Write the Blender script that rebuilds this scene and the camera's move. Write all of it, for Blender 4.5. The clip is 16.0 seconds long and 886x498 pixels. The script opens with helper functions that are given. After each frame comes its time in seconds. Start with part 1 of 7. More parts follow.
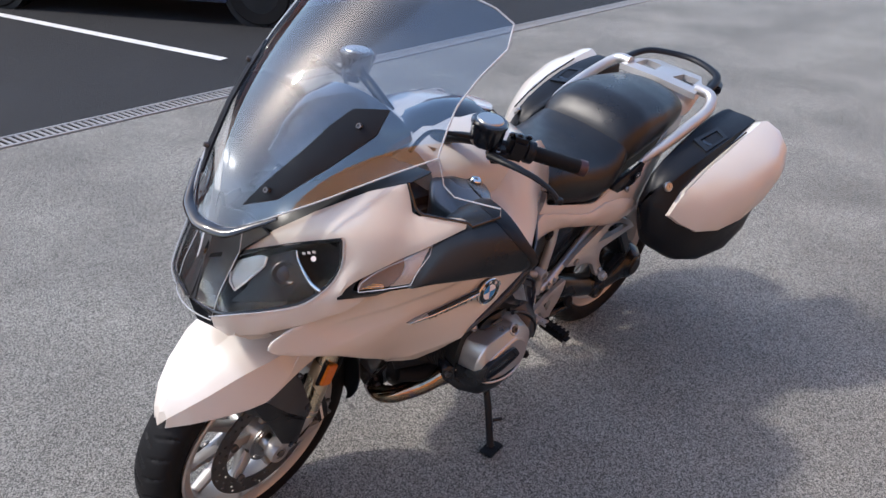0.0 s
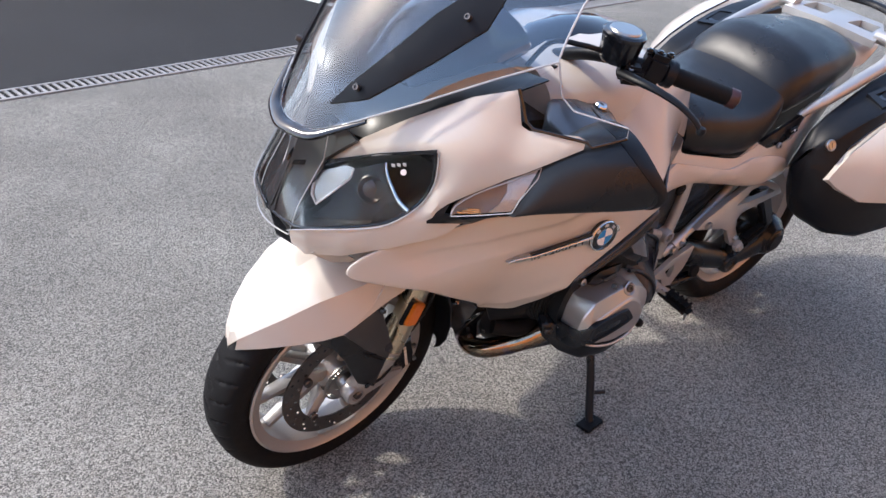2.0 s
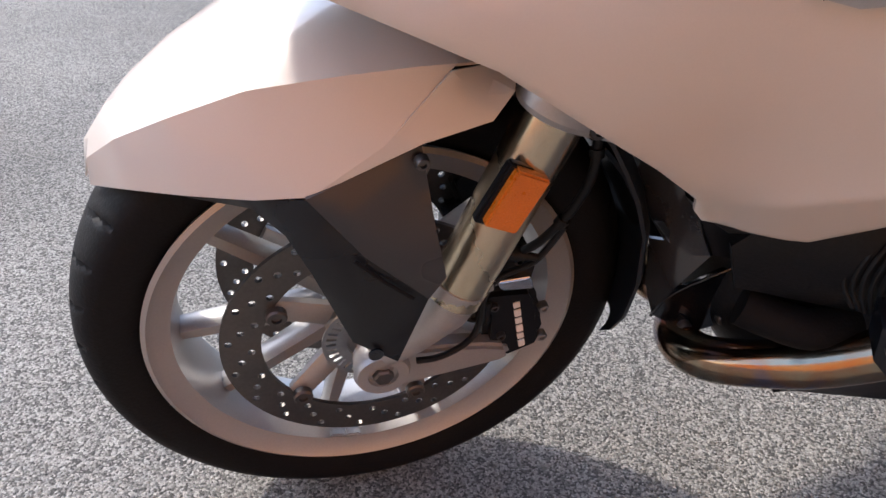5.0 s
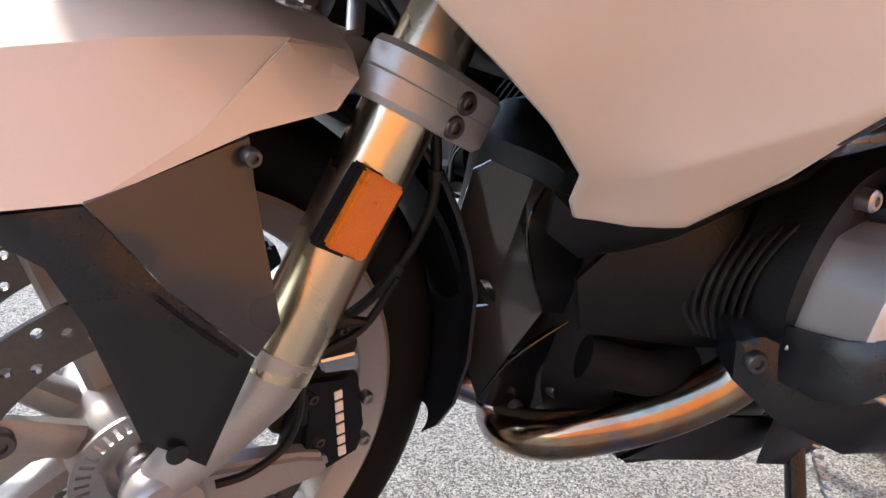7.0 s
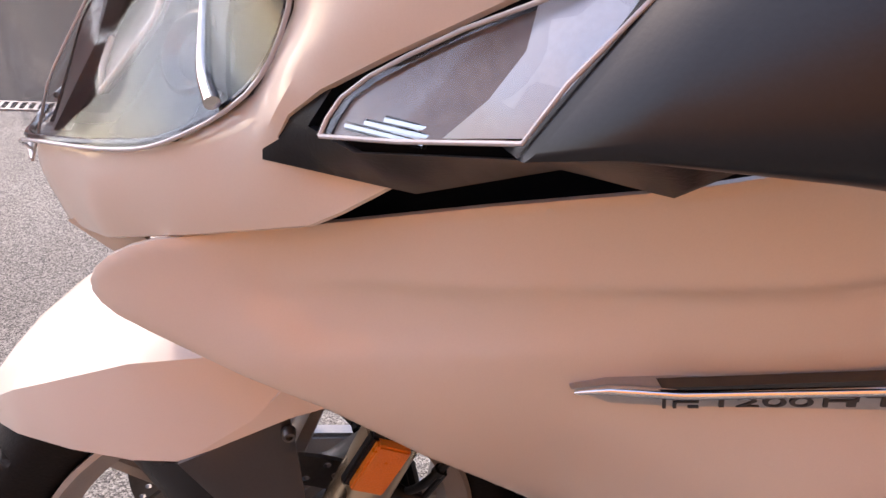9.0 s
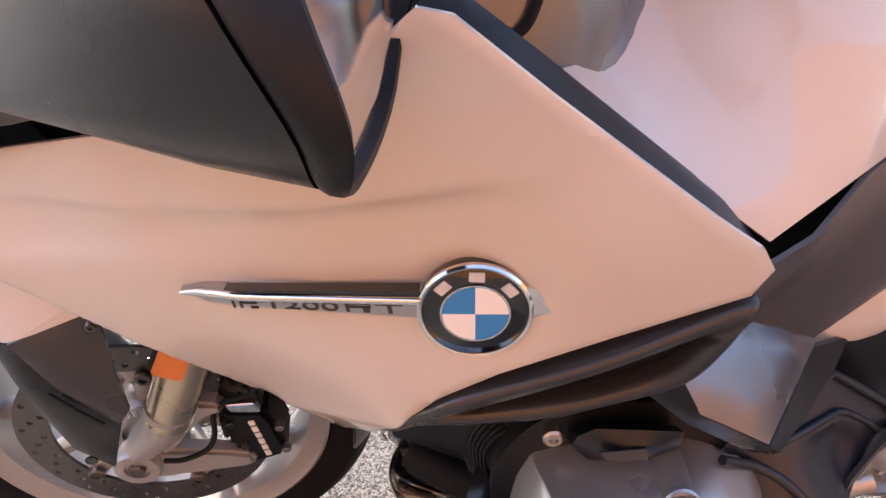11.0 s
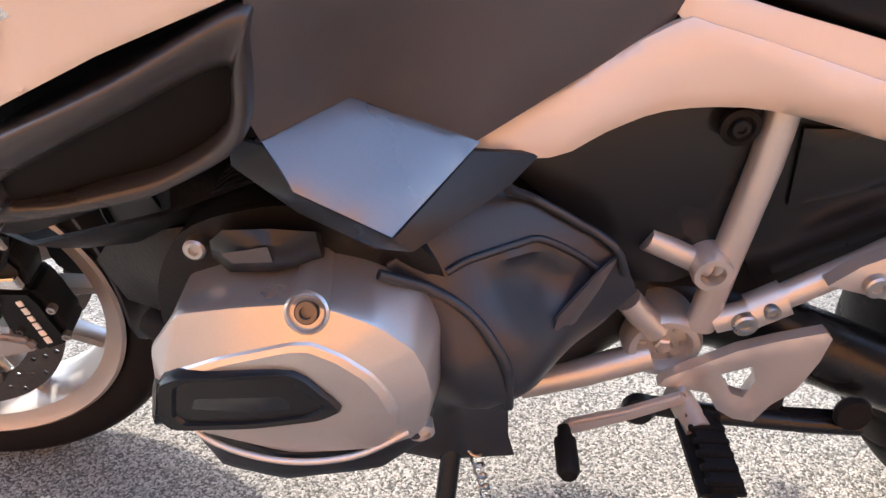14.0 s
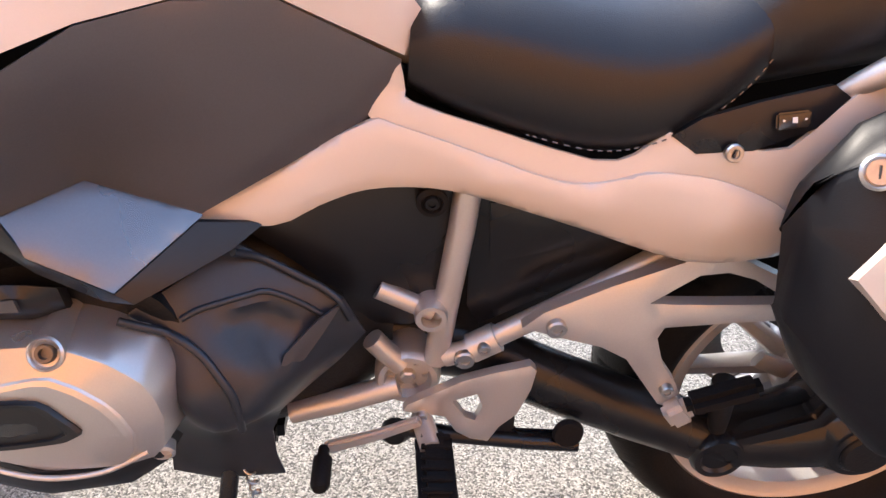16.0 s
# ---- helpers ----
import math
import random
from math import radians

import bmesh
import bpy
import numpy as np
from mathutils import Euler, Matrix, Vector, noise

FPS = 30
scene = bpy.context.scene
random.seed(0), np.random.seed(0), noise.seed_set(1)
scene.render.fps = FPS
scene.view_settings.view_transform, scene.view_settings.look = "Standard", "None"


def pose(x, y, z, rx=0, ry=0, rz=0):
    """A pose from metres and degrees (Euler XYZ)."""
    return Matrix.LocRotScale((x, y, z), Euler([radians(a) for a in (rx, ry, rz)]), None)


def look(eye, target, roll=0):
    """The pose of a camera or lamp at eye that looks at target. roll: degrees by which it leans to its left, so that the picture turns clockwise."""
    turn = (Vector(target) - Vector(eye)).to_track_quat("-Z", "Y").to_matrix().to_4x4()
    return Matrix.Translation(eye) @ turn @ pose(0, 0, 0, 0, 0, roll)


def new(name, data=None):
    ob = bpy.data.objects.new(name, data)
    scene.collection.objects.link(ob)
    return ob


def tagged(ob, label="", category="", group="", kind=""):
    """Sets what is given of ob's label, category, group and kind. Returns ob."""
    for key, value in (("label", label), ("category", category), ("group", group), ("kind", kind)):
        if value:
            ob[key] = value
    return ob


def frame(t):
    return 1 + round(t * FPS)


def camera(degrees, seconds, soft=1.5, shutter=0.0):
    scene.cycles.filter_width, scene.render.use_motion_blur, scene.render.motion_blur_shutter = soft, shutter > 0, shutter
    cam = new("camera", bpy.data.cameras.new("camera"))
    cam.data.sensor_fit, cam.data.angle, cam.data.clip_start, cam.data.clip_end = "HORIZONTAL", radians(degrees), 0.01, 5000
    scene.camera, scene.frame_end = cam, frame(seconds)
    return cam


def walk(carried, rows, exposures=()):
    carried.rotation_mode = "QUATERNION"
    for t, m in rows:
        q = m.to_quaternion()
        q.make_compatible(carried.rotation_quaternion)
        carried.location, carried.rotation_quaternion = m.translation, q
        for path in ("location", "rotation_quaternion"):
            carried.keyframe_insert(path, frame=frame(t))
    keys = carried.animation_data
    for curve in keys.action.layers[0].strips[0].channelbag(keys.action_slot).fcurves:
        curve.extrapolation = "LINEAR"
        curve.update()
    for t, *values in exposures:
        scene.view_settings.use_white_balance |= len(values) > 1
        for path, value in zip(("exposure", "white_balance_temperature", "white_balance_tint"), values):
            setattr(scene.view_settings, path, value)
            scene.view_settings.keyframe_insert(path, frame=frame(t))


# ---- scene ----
cam = camera(61.7, 16.0, 1.5)
LEAN = pose(0, 0, 0.001, 8.2, 0, 0)  # the motorcycle leans on its side stand
PATH = [
    (0, (-0.738, -1.117, 1.795), (0.543, -0.054, 0.686), 9.6),
    (0.5, (-0.8, -1.28, 1.811), (0.488, -0.192, 0.735), 9.2),
    (1, (-0.825, -1.338, 1.814), (0.432, -0.212, 0.741), 8.7),
    (1.5, (-0.754, -1.215, 1.725), (0.419, -0.041, 0.61), 8.5),
    (2, (-0.624, -1.067, 1.606), (0.403, 0.162, 0.409), 8.8),
    (2.5, (-0.396, -0.965, 1.489), (0.462, 0.3, 0.199), 9.2),
    (3, (-0.27, -0.856, 1.381), (0.39, 0.429, -0.001), 8.9),
    (3.2, (-0.245, -0.792, 1.314), (0.345, 0.498, -0.096), 8.5),
    (5.3, (-0.035, -0.605, 0.843), (0.289, 0.973, -0.343), 4.1),
    (5.5, (-0.027, -0.6, 0.819), (0.401, 0.996, -0.308), 5.4),
    (6, (-0.056, -0.568, 0.744), (0.652, 1.024, -0.238), 7.8),
    (6.5, (-0.1, -0.554, 0.721), (0.856, 1.0, -0.099), 9.6),
    (7, (-0.124, -0.545, 0.693), (0.978, 0.989, 0.035), 10.9),
    (7.5, (-0.126, -0.551, 0.689), (0.971, 1.005, 0.079), 11.3),
    (8, (-0.082, -0.564, 0.765), (0.851, 1.056, 0.056), 10.4),
    (8.5, (-0.021, -0.596, 0.899), (0.601, 1.121, 0.083), 8.7),
    (9, (0.048, -0.584, 1.03), (0.369, 1.107, 0.011), 6.4),
    (9.5, (0.132, -0.604, 1.088), (0.317, 1.069, 0.007), 4.1),
    (9.6, (0.156, -0.612, 1.096), (0.322, 1.051, -0.002), 4.0),
    (10, (0.254, -0.646, 1.117), (0.313, 1.007, -0.007), 2.0),
    (10.2, (0.271, -0.649, 1.122), (0.381, 0.986, -0.025), 3.6),
    (12.3, (0.471, -0.711, 0.997), (0.401, 0.869, -0.228), 1.7),
    (12.5, (0.484, -0.714, 0.988), (0.407, 0.873, -0.227), 1.5),
    (13, (0.53, -0.717, 0.973), (0.452, 0.884, -0.223), 1.2),
    (13.5, (0.593, -0.726, 0.956), (0.522, 0.883, -0.228), 0.7),
    (14, (0.658, -0.729, 0.94), (0.626, 0.889, -0.235), 1.1),
    (14.5, (0.714, -0.73, 0.95), (0.741, 0.901, -0.208), 1.9),
    (15, (0.757, -0.75, 0.962), (0.823, 0.889, -0.182), 2.8),
    (15.5, (0.798, -0.802, 1.007), (0.899, 0.855, -0.109), 3.7),
    (16, (0.854, -0.832, 1.053), (0.993, 0.827, -0.055), 4.9),
]
walk(cam, [(t, LEAN @ look(eye, target, roll)) for t, eye, target, roll in PATH],
     exposures=[(0.0, 1.3, 6400, 11), (2.0, 1.55, 6500, 11), (3.2, 1.5, 6650, 12), (5.3, 1.75, 6450, 12), (6.5, 2.25, 6450, 9), (7.5, 2.3, 6600, 10), (8.0, 2.12, 6700, 13), (8.8, 1.75, 7400, 25), (10.2, 2.12, 6950, 21), (12.3, 2.38, 7250, 14), (13.5, 2.62, 6850, 11), (16.0, 2.65, 6900, 12)])

# ---- light ----
SUN_EL, SUN_AZ = radians(47), math.atan2(-0.69, 0.72)  # from the front right of the motorcycle
world = bpy.data.worlds.new("sky")
scene.world = world
world.use_nodes = True
wn = world.node_tree.nodes
sky = wn.new("ShaderNodeTexSky")
sky.sky_type, sky.sun_disc = "NISHITA", False
sky.dust_density = 1.6
sky.sun_elevation, sky.sun_rotation = SUN_EL, SUN_AZ
world.node_tree.links.new(sky.outputs[0], wn["Background"].inputs[0])
wn["Background"].inputs[1].default_value = 0.15
sun = new("sun", bpy.data.lights.new("sun", "SUN"))
sun.data.energy, sun.data.angle, sun.data.color = 1.45, radians(3.5), (1.0, 0.94, 0.86)
s_dir = Vector((math.sin(SUN_AZ) * math.cos(SUN_EL), math.cos(SUN_AZ) * math.cos(SUN_EL), math.sin(SUN_EL)))
sun.matrix_world = look(s_dir * 20, (0, 0, 0))


# ---- materials ----
def material(name, base, rough=0.5, metal=0.0, coat=0.0, vary=0.08, scale=6.0, grain=120.0, bump=0.0, rough_vary=0.08,
             ior=1.5, spec=0.5):
    """A painted, plastic or metal surface with variation at two scales and fine relief."""
    m = bpy.data.materials.new(name)
    m.use_nodes = True
    nt, n = m.node_tree, m.node_tree.nodes
    b = n["Principled BSDF"]
    b.inputs["Base Color"].default_value = (*base, 1)
    b.inputs["Metallic"].default_value = metal
    b.inputs["Roughness"].default_value = rough
    b.inputs["Coat Weight"].default_value = coat
    b.inputs["Coat Roughness"].default_value = 0.08
    b.inputs["Specular IOR Level"].default_value = spec
    b.inputs["IOR"].default_value = ior
    tc = n.new("ShaderNodeTexCoord")
    big, small = n.new("ShaderNodeTexNoise"), n.new("ShaderNodeTexNoise")
    big.inputs["Scale"].default_value, big.inputs["Detail"].default_value = scale, 4
    small.inputs["Scale"].default_value, small.inputs["Detail"].default_value = grain, 3
    nt.links.new(tc.outputs["Object"], big.inputs["Vector"])
    nt.links.new(tc.outputs["Object"], small.inputs["Vector"])
    add = n.new("ShaderNodeMath")
    add.operation = "ADD"
    nt.links.new(big.outputs["Fac"], add.inputs[0])
    nt.links.new(small.outputs["Fac"], add.inputs[1])
    ramp = n.new("ShaderNodeMapRange")
    ramp.inputs["From Min"].default_value, ramp.inputs["From Max"].default_value = 0.6, 1.4
    ramp.inputs["To Min"].default_value, ramp.inputs["To Max"].default_value = 1 - vary, 1 + vary
    nt.links.new(add.outputs[0], ramp.inputs["Value"])
    mix = n.new("ShaderNodeVectorMath")
    mix.operation = "SCALE"
    mix.inputs[0].default_value = base
    nt.links.new(ramp.outputs[0], mix.inputs["Scale"])
    nt.links.new(mix.outputs[0], b.inputs["Base Color"])
    rr = n.new("ShaderNodeMapRange")
    rr.inputs["From Min"].default_value, rr.inputs["From Max"].default_value = 0.3, 0.7
    rr.inputs["To Min"].default_value, rr.inputs["To Max"].default_value = max(0.0, rough - rough_vary), rough + rough_vary
    nt.links.new(big.outputs["Fac"], rr.inputs["Value"])
    nt.links.new(rr.outputs[0], b.inputs["Roughness"])
    if bump:
        bm_ = n.new("ShaderNodeBump")
        bm_.inputs["Strength"].default_value, bm_.inputs["Distance"].default_value = bump, 0.002
        nt.links.new(small.outputs["Fac"], bm_.inputs["Height"])
        nt.links.new(bm_.outputs[0], b.inputs["Normal"])
    return m


WHITE = material("white_pearl_paint", (0.54, 0.492, 0.44), 0.4, 0.0, 0.9, 0.03, 3, 900, 0.0, 0.05)
WHITE.node_tree.nodes["Principled BSDF"].inputs["Coat Roughness"].default_value = 0.025
MATTE = material("matte_black_plastic", (0.007, 0.008, 0.0105), 0.4, 0, 0, 0.25, 8, 700, 0.1, spec=0.22)
SATIN = material("satin_black_paint", (0.008, 0.0095, 0.0125), 0.3, 0, 0.0, 0.2, 5, 500, 0.03, spec=0.36)
COVER = material("dark_grey_satin_plastic", (0.055, 0.0545, 0.06), 0.32, 0, 0.1, 0.12, 4, 600, 0.05, spec=0.5)
INTAKE = material("charcoal_satin_plastic", (0.026, 0.026, 0.029), 0.3, 0, 0.2, 0.12, 4, 600, 0.04, spec=0.45)
COWL = material("dark_grey_cowl_plastic", (0.032, 0.036, 0.042), 0.2, 0, 0.4, 0.15, 6, 400, 0.02, spec=0.55)
NAVY = material("blue_black_plastic", (0.013, 0.0175, 0.0265), 0.4, 0, 0.0, 0.2, 6, 400, 0.0, 0.03, spec=0.5)
# pale metallic base paints the sky's reflection onto the black storage box
SKY_SHEEN = material("grey_sky_sheen_plastic", (0.15, 0.155, 0.165), 0.3, 0.6, 0.2, 0.06, 6, 500, 0.02)
# black knee plastic lightened and metallic: reflected sky put into the base colour
KNEE_SKY = material("black_plastic_with_sky_sheen", (0.16, 0.165, 0.18), 0.27, 0.75, 0.2, 0.06, 6, 500, 0.02)
GLOSS = material("glossy_black_plastic", (0.005, 0.006, 0.009), 0.15, 0, 0.6, 0.2, 7, 300, 0.0, spec=0.45)
DARK = material("dark_engine_casting", (0.009, 0.010, 0.012), 0.45, 0.2, 0, 0.4, 14, 260, 0.25, spec=0.3)
RUBBER = material("tyre_rubber", (0.007, 0.007, 0.0078), 0.6, 0, 0, 0.35, 18, 300, 0.25, spec=0.13)
LEATHER = material("black_grained_seat_vinyl", (0.008, 0.0085, 0.010), 0.33, 0, 0.0, 0.2, 9, 850, 0.2, spec=0.42)
ALLOY = material("silver_wheel_paint", (0.4, 0.395, 0.39), 0.42, 0.6, 0.15, 0.07, 9, 400, 0.05)
CAST = material("silver_cast_cover", (0.52, 0.51, 0.5), 0.34, 0.8, 0.2, 0.05, 8, 600, 0.05)
FRAME = material("silver_frame_paint", (0.5, 0.49, 0.48), 0.4, 0.7, 0.1, 0.06, 12, 500, 0.05)
STEEL = material("brushed_steel", (0.45, 0.44, 0.43), 0.34, 1.0, 0, 0.1, 20, 300, 0.05)
DISC = material("dark_brake_steel", (0.13, 0.12, 0.115), 0.4, 0.9, 0, 0.15, 25, 200, 0.05)
FORK = material("bronze_fork_tube", (0.6, 0.49, 0.35), 0.24, 1.0, 0, 0.04, 10, 500, 0.0)
DISH = material("silvered_dish", (0.4, 0.4, 0.4), 0.16, 1.0, 0, 0.06)
LAMPHOUSE = material("dark_silvered_plastic", (0.045, 0.045, 0.044), 0.3, 0.3, 0.0, 0.1, spec=0.3)
BOWL = material("silvered_reflector", (0.68, 0.68, 0.7), 0.24, 0.45, 0.3, 0.04)
TINTED = material("rose_tinted_reflector", (0.2, 0.155, 0.14), 0.34, 0.35, 0.2, 0.2, 40, 200, 0.2)
BRUSHED = material("brushed_chrome", (0.42, 0.42, 0.43), 0.38, 0.9, 0, 0.08, 30, 300, 0.03)
CHROME = material("polished_chrome", (0.72, 0.71, 0.7), 0.1, 1.0, 0, 0.04, 9, 200, 0.0, 0.04)
PIPE = material("heat_tinted_pipe", (0.5, 0.4, 0.3), 0.17, 1.0, 0, 0.3, 16, 90, 0.02, 0.06)
REFLEX = material("orange_reflector", (0.6, 0.17, 0.012), 0.3, 0, 0.3, 0.15, 30, 500, 0.4)
BLUE = material("blue_enamel", (0.015, 0.2, 0.52), 0.25, 0, 0.6, 0.03)
PALE = material("white_enamel", (0.78, 0.78, 0.78), 0.3, 0, 0.5, 0.03)
MARK = material("grey_print", (0.55, 0.55, 0.55), 0.5, 0, 0, 0.05)
INK = material("dark_print", (0.03, 0.03, 0.032), 0.5, 0, 0, 0.05)
REDP = material("dull_red_plastic", (0.035, 0.012, 0.013), 0.35)


def heat_tint(m):
    """Straw, purple and blue oxide colours in soft clouds along a pipe."""
    nt, n = m.node_tree, m.node_tree.nodes
    tc, no, ramp = n.new("ShaderNodeTexCoord"), n.new("ShaderNodeTexNoise"), n.new("ShaderNodeValToRGB")
    no.inputs["Scale"].default_value, no.inputs["Detail"].default_value = 13, 3
    cols = ((0.3, (0.1, 0.09, 0.08)), (0.42, (0.34, 0.3, 0.22)), (0.52, (0.34, 0.2, 0.12)), (0.6, (0.2, 0.18, 0.24)), (0.7, (0.33, 0.3, 0.25)))
    while len(ramp.color_ramp.elements) < len(cols):
        ramp.color_ramp.elements.new(0.5)
    for e, (p, c) in zip(ramp.color_ramp.elements, cols):
        e.position, e.color = p, (*c, 1)
    nt.links.new(tc.outputs["Object"], no.inputs["Vector"])
    nt.links.new(no.outputs["Fac"], ramp.inputs[0])
    nt.links.new(ramp.outputs[0], n["Principled BSDF"].inputs["Base Color"])


heat_tint(PIPE)


def glass(name, tint, rough=0.0, gloss=1.0, ior=1.55):
    """Thin clear plastic: mostly see-through, with a glossy face that grows at a slant."""
    m = bpy.data.materials.new(name)
    m.use_nodes = True
    nt, n = m.node_tree, m.node_tree.nodes
    n.remove(n["Principled BSDF"])
    clear, shine, mixer, fres = (n.new("ShaderNodeBsdfTransparent"), n.new("ShaderNodeBsdfGlossy"), n.new("ShaderNodeMixShader"), n.new("ShaderNodeFresnel"))
    clear.inputs[0].default_value = (*tint, 1)
    shine.inputs["Roughness"].default_value = rough
    fres.inputs["IOR"].default_value = ior
    part_ = n.new("ShaderNodeMath")
    part_.operation = "MULTIPLY"
    part_.inputs[1].default_value = gloss
    nt.links.new(fres.outputs[0], part_.inputs[0])
    nt.links.new(part_.outputs[0], mixer.inputs[0])
    nt.links.new(clear.outputs[0], mixer.inputs[1])
    nt.links.new(shine.outputs[0], mixer.inputs[2])
    nt.links.new(mixer.outputs[0], n["Material Output"].inputs[0])
    return m


CLEAR = glass("clear_screen", (0.82, 0.86, 0.9), 0.004, 1.0, 2.0)
EDGE = material("polished_plastic_edge", (0.36, 0.37, 0.39), 0.2, 0.0, 0.5, 0.05, 9, 300, 0.0, 0.05, spec=0.8)
SHELL = glass("clear_guard_shell", (0.94, 0.945, 0.95), 0.01, 0.1, 1.5)
LENS = glass("clear_lens", (0.94, 0.94, 0.94), 0.01, 0.12)


def asphalt(name, low, high, patch):
    """Rolled asphalt: pale chips in a dark binder, worn and stained in broad patches."""
    m = bpy.data.materials.new(name)
    m.use_nodes = True
    nt, n = m.node_tree, m.node_tree.nodes
    b = n["Principled BSDF"]
    tc = n.new("ShaderNodeTexCoord")
    vor, fine, broad = n.new("ShaderNodeTexVoronoi"), n.new("ShaderNodeTexNoise"), n.new("ShaderNodeTexNoise")
    vor.inputs["Scale"].default_value, fine.inputs["Scale"].default_value, broad.inputs["Scale"].default_value = 300, 480, 1.3
    fine.inputs["Detail"].default_value, broad.inputs["Detail"].default_value = 5, 6
    for x in (vor, fine, broad):
        nt.links.new(tc.outputs["Object"], x.inputs["Vector"])
    sep = n.new("ShaderNodeSeparateColor")
    nt.links.new(vor.outputs["Color"], sep.inputs[0])
    r1 = n.new("ShaderNodeValToRGB")
    r1.color_ramp.elements[0].position, r1.color_ramp.elements[0].color = 0.15, (*low, 1)
    r1.color_ramp.elements[1].position, r1.color_ramp.elements[1].color = 0.95, (*high, 1)
    nt.links.new(sep.outputs[0], r1.inputs[0])
    r2 = n.new("ShaderNodeMapRange")
    r2.inputs["From Min"].default_value, r2.inputs["From Max"].default_value = 0.3, 0.7
    r2.inputs["To Min"].default_value, r2.inputs["To Max"].default_value = 1 - patch, 1 + patch
    nt.links.new(broad.outputs["Fac"], r2.inputs[0])
    r3 = n.new("ShaderNodeMapRange")
    r3.inputs["From Min"].default_value, r3.inputs["From Max"].default_value = 0.3, 0.7
    r3.inputs["To Min"].default_value, r3.inputs["To Max"].default_value = 0.6, 1.4
    nt.links.new(fine.outputs["Fac"], r3.inputs[0])
    mul = n.new("ShaderNodeMath")
    mul.operation = "MULTIPLY"
    nt.links.new(r2.outputs[0], mul.inputs[0])
    nt.links.new(r3.outputs[0], mul.inputs[1])
    sc = n.new("ShaderNodeVectorMath")
    sc.operation = "SCALE"
    nt.links.new(r1.outputs[0], sc.inputs[0])
    nt.links.new(mul.outputs[0], sc.inputs["Scale"])
    nt.links.new(sc.outputs[0], b.inputs["Base Color"])
    b.inputs["Roughness"].default_value = 0.72
    b.inputs["Specular IOR Level"].default_value = 0.3
    hsum = n.new("ShaderNodeMath")
    hsum.operation = "SUBTRACT"
    nt.links.new(fine.outputs["Fac"], hsum.inputs[0])
    nt.links.new(vor.outputs["Distance"], hsum.inputs[1])
    bp = n.new("ShaderNodeBump")
    bp.inputs["Strength"].default_value, bp.inputs["Distance"].default_value = 0.9, 0.004
    nt.links.new(hsum.outputs[0], bp.inputs["Height"])
    nt.links.new(bp.outputs[0], b.inputs["Normal"])
    return m


ASPHALT = asphalt("worn_grey_asphalt", (0.065, 0.063, 0.057), (0.36, 0.345, 0.31), 0.24)
TARMAC = asphalt("newer_dark_asphalt", (0.006, 0.0068, 0.008), (0.026, 0.027, 0.03), 0.15)
LINE = material("worn_road_paint", (0.62, 0.61, 0.59), 0.6, 0, 0, 0.3, 9, 160, 0.3)
IRON = material("galvanised_grating", (0.32, 0.31, 0.3), 0.5, 0.6, 0, 0.25, 9, 120, 0.1)
# near-black that puts the shade of hollows, grooves and seams into the colour
SHADE = material("near_black_shade", (0.006, 0.006, 0.007), 0.8, spec=0.2)
STONE = material("sandstone_sill", (0.42, 0.37, 0.28), 0.75, 0, 0, 0.15, 3, 60, 0.3)
CARBLUE = material("dark_blue_car_paint", (0.01, 0.02, 0.055), 0.22, 0.2, 0.9, 0.05)
PANE = material("dark_window_glass", (0.012, 0.014, 0.018), 0.05, 0, 0.5, 0.05)


def brickwork(name, a, b_, mortar):
    """Red brick courses in mortar, 225 by 75 mm."""
    m = bpy.data.materials.new(name)
    m.use_nodes = True
    nt, n = m.node_tree, m.node_tree.nodes
    b = n["Principled BSDF"]
    tc, mp, br, no, sc, mr = (n.new("ShaderNodeTexCoord"), n.new("ShaderNodeMapping"), n.new("ShaderNodeTexBrick"), n.new("ShaderNodeTexNoise"),
                              n.new("ShaderNodeVectorMath"), n.new("ShaderNodeMapRange"))
    mp.inputs["Rotation"].default_value = (radians(-90), 0, 0)
    nt.links.new(tc.outputs["Object"], mp.inputs["Vector"])
    nt.links.new(mp.outputs[0], br.inputs["Vector"])
    br.inputs["Scale"].default_value = 1.0
    br.inputs["Brick Width"].default_value, br.inputs["Row Height"].default_value, br.inputs["Mortar Size"].default_value = 0.225, 0.075, 0.006
    for key, col in (("Color1", a), ("Color2", b_), ("Mortar", mortar)):
        br.inputs[key].default_value = (*col, 1)
    no.inputs["Scale"].default_value, no.inputs["Detail"].default_value = 3, 6
    nt.links.new(tc.outputs["Object"], no.inputs["Vector"])
    mr.inputs["To Min"].default_value, mr.inputs["To Max"].default_value = 0.7, 1.3
    nt.links.new(no.outputs["Fac"], mr.inputs[0])
    sc.operation = "SCALE"
    nt.links.new(br.outputs["Color"], sc.inputs[0])
    nt.links.new(mr.outputs[0], sc.inputs["Scale"])
    nt.links.new(sc.outputs[0], b.inputs["Base Color"])
    b.inputs["Roughness"].default_value = 0.85
    return m


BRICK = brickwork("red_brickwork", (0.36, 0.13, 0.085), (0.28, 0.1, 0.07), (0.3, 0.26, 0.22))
# orange pushed brighter than the red brick to bounce warm light
BOUNCE_BRICK = brickwork("orange_bounce_brickwork", (0.72, 0.28, 0.085), (0.64, 0.23, 0.065), (0.54, 0.36, 0.19))


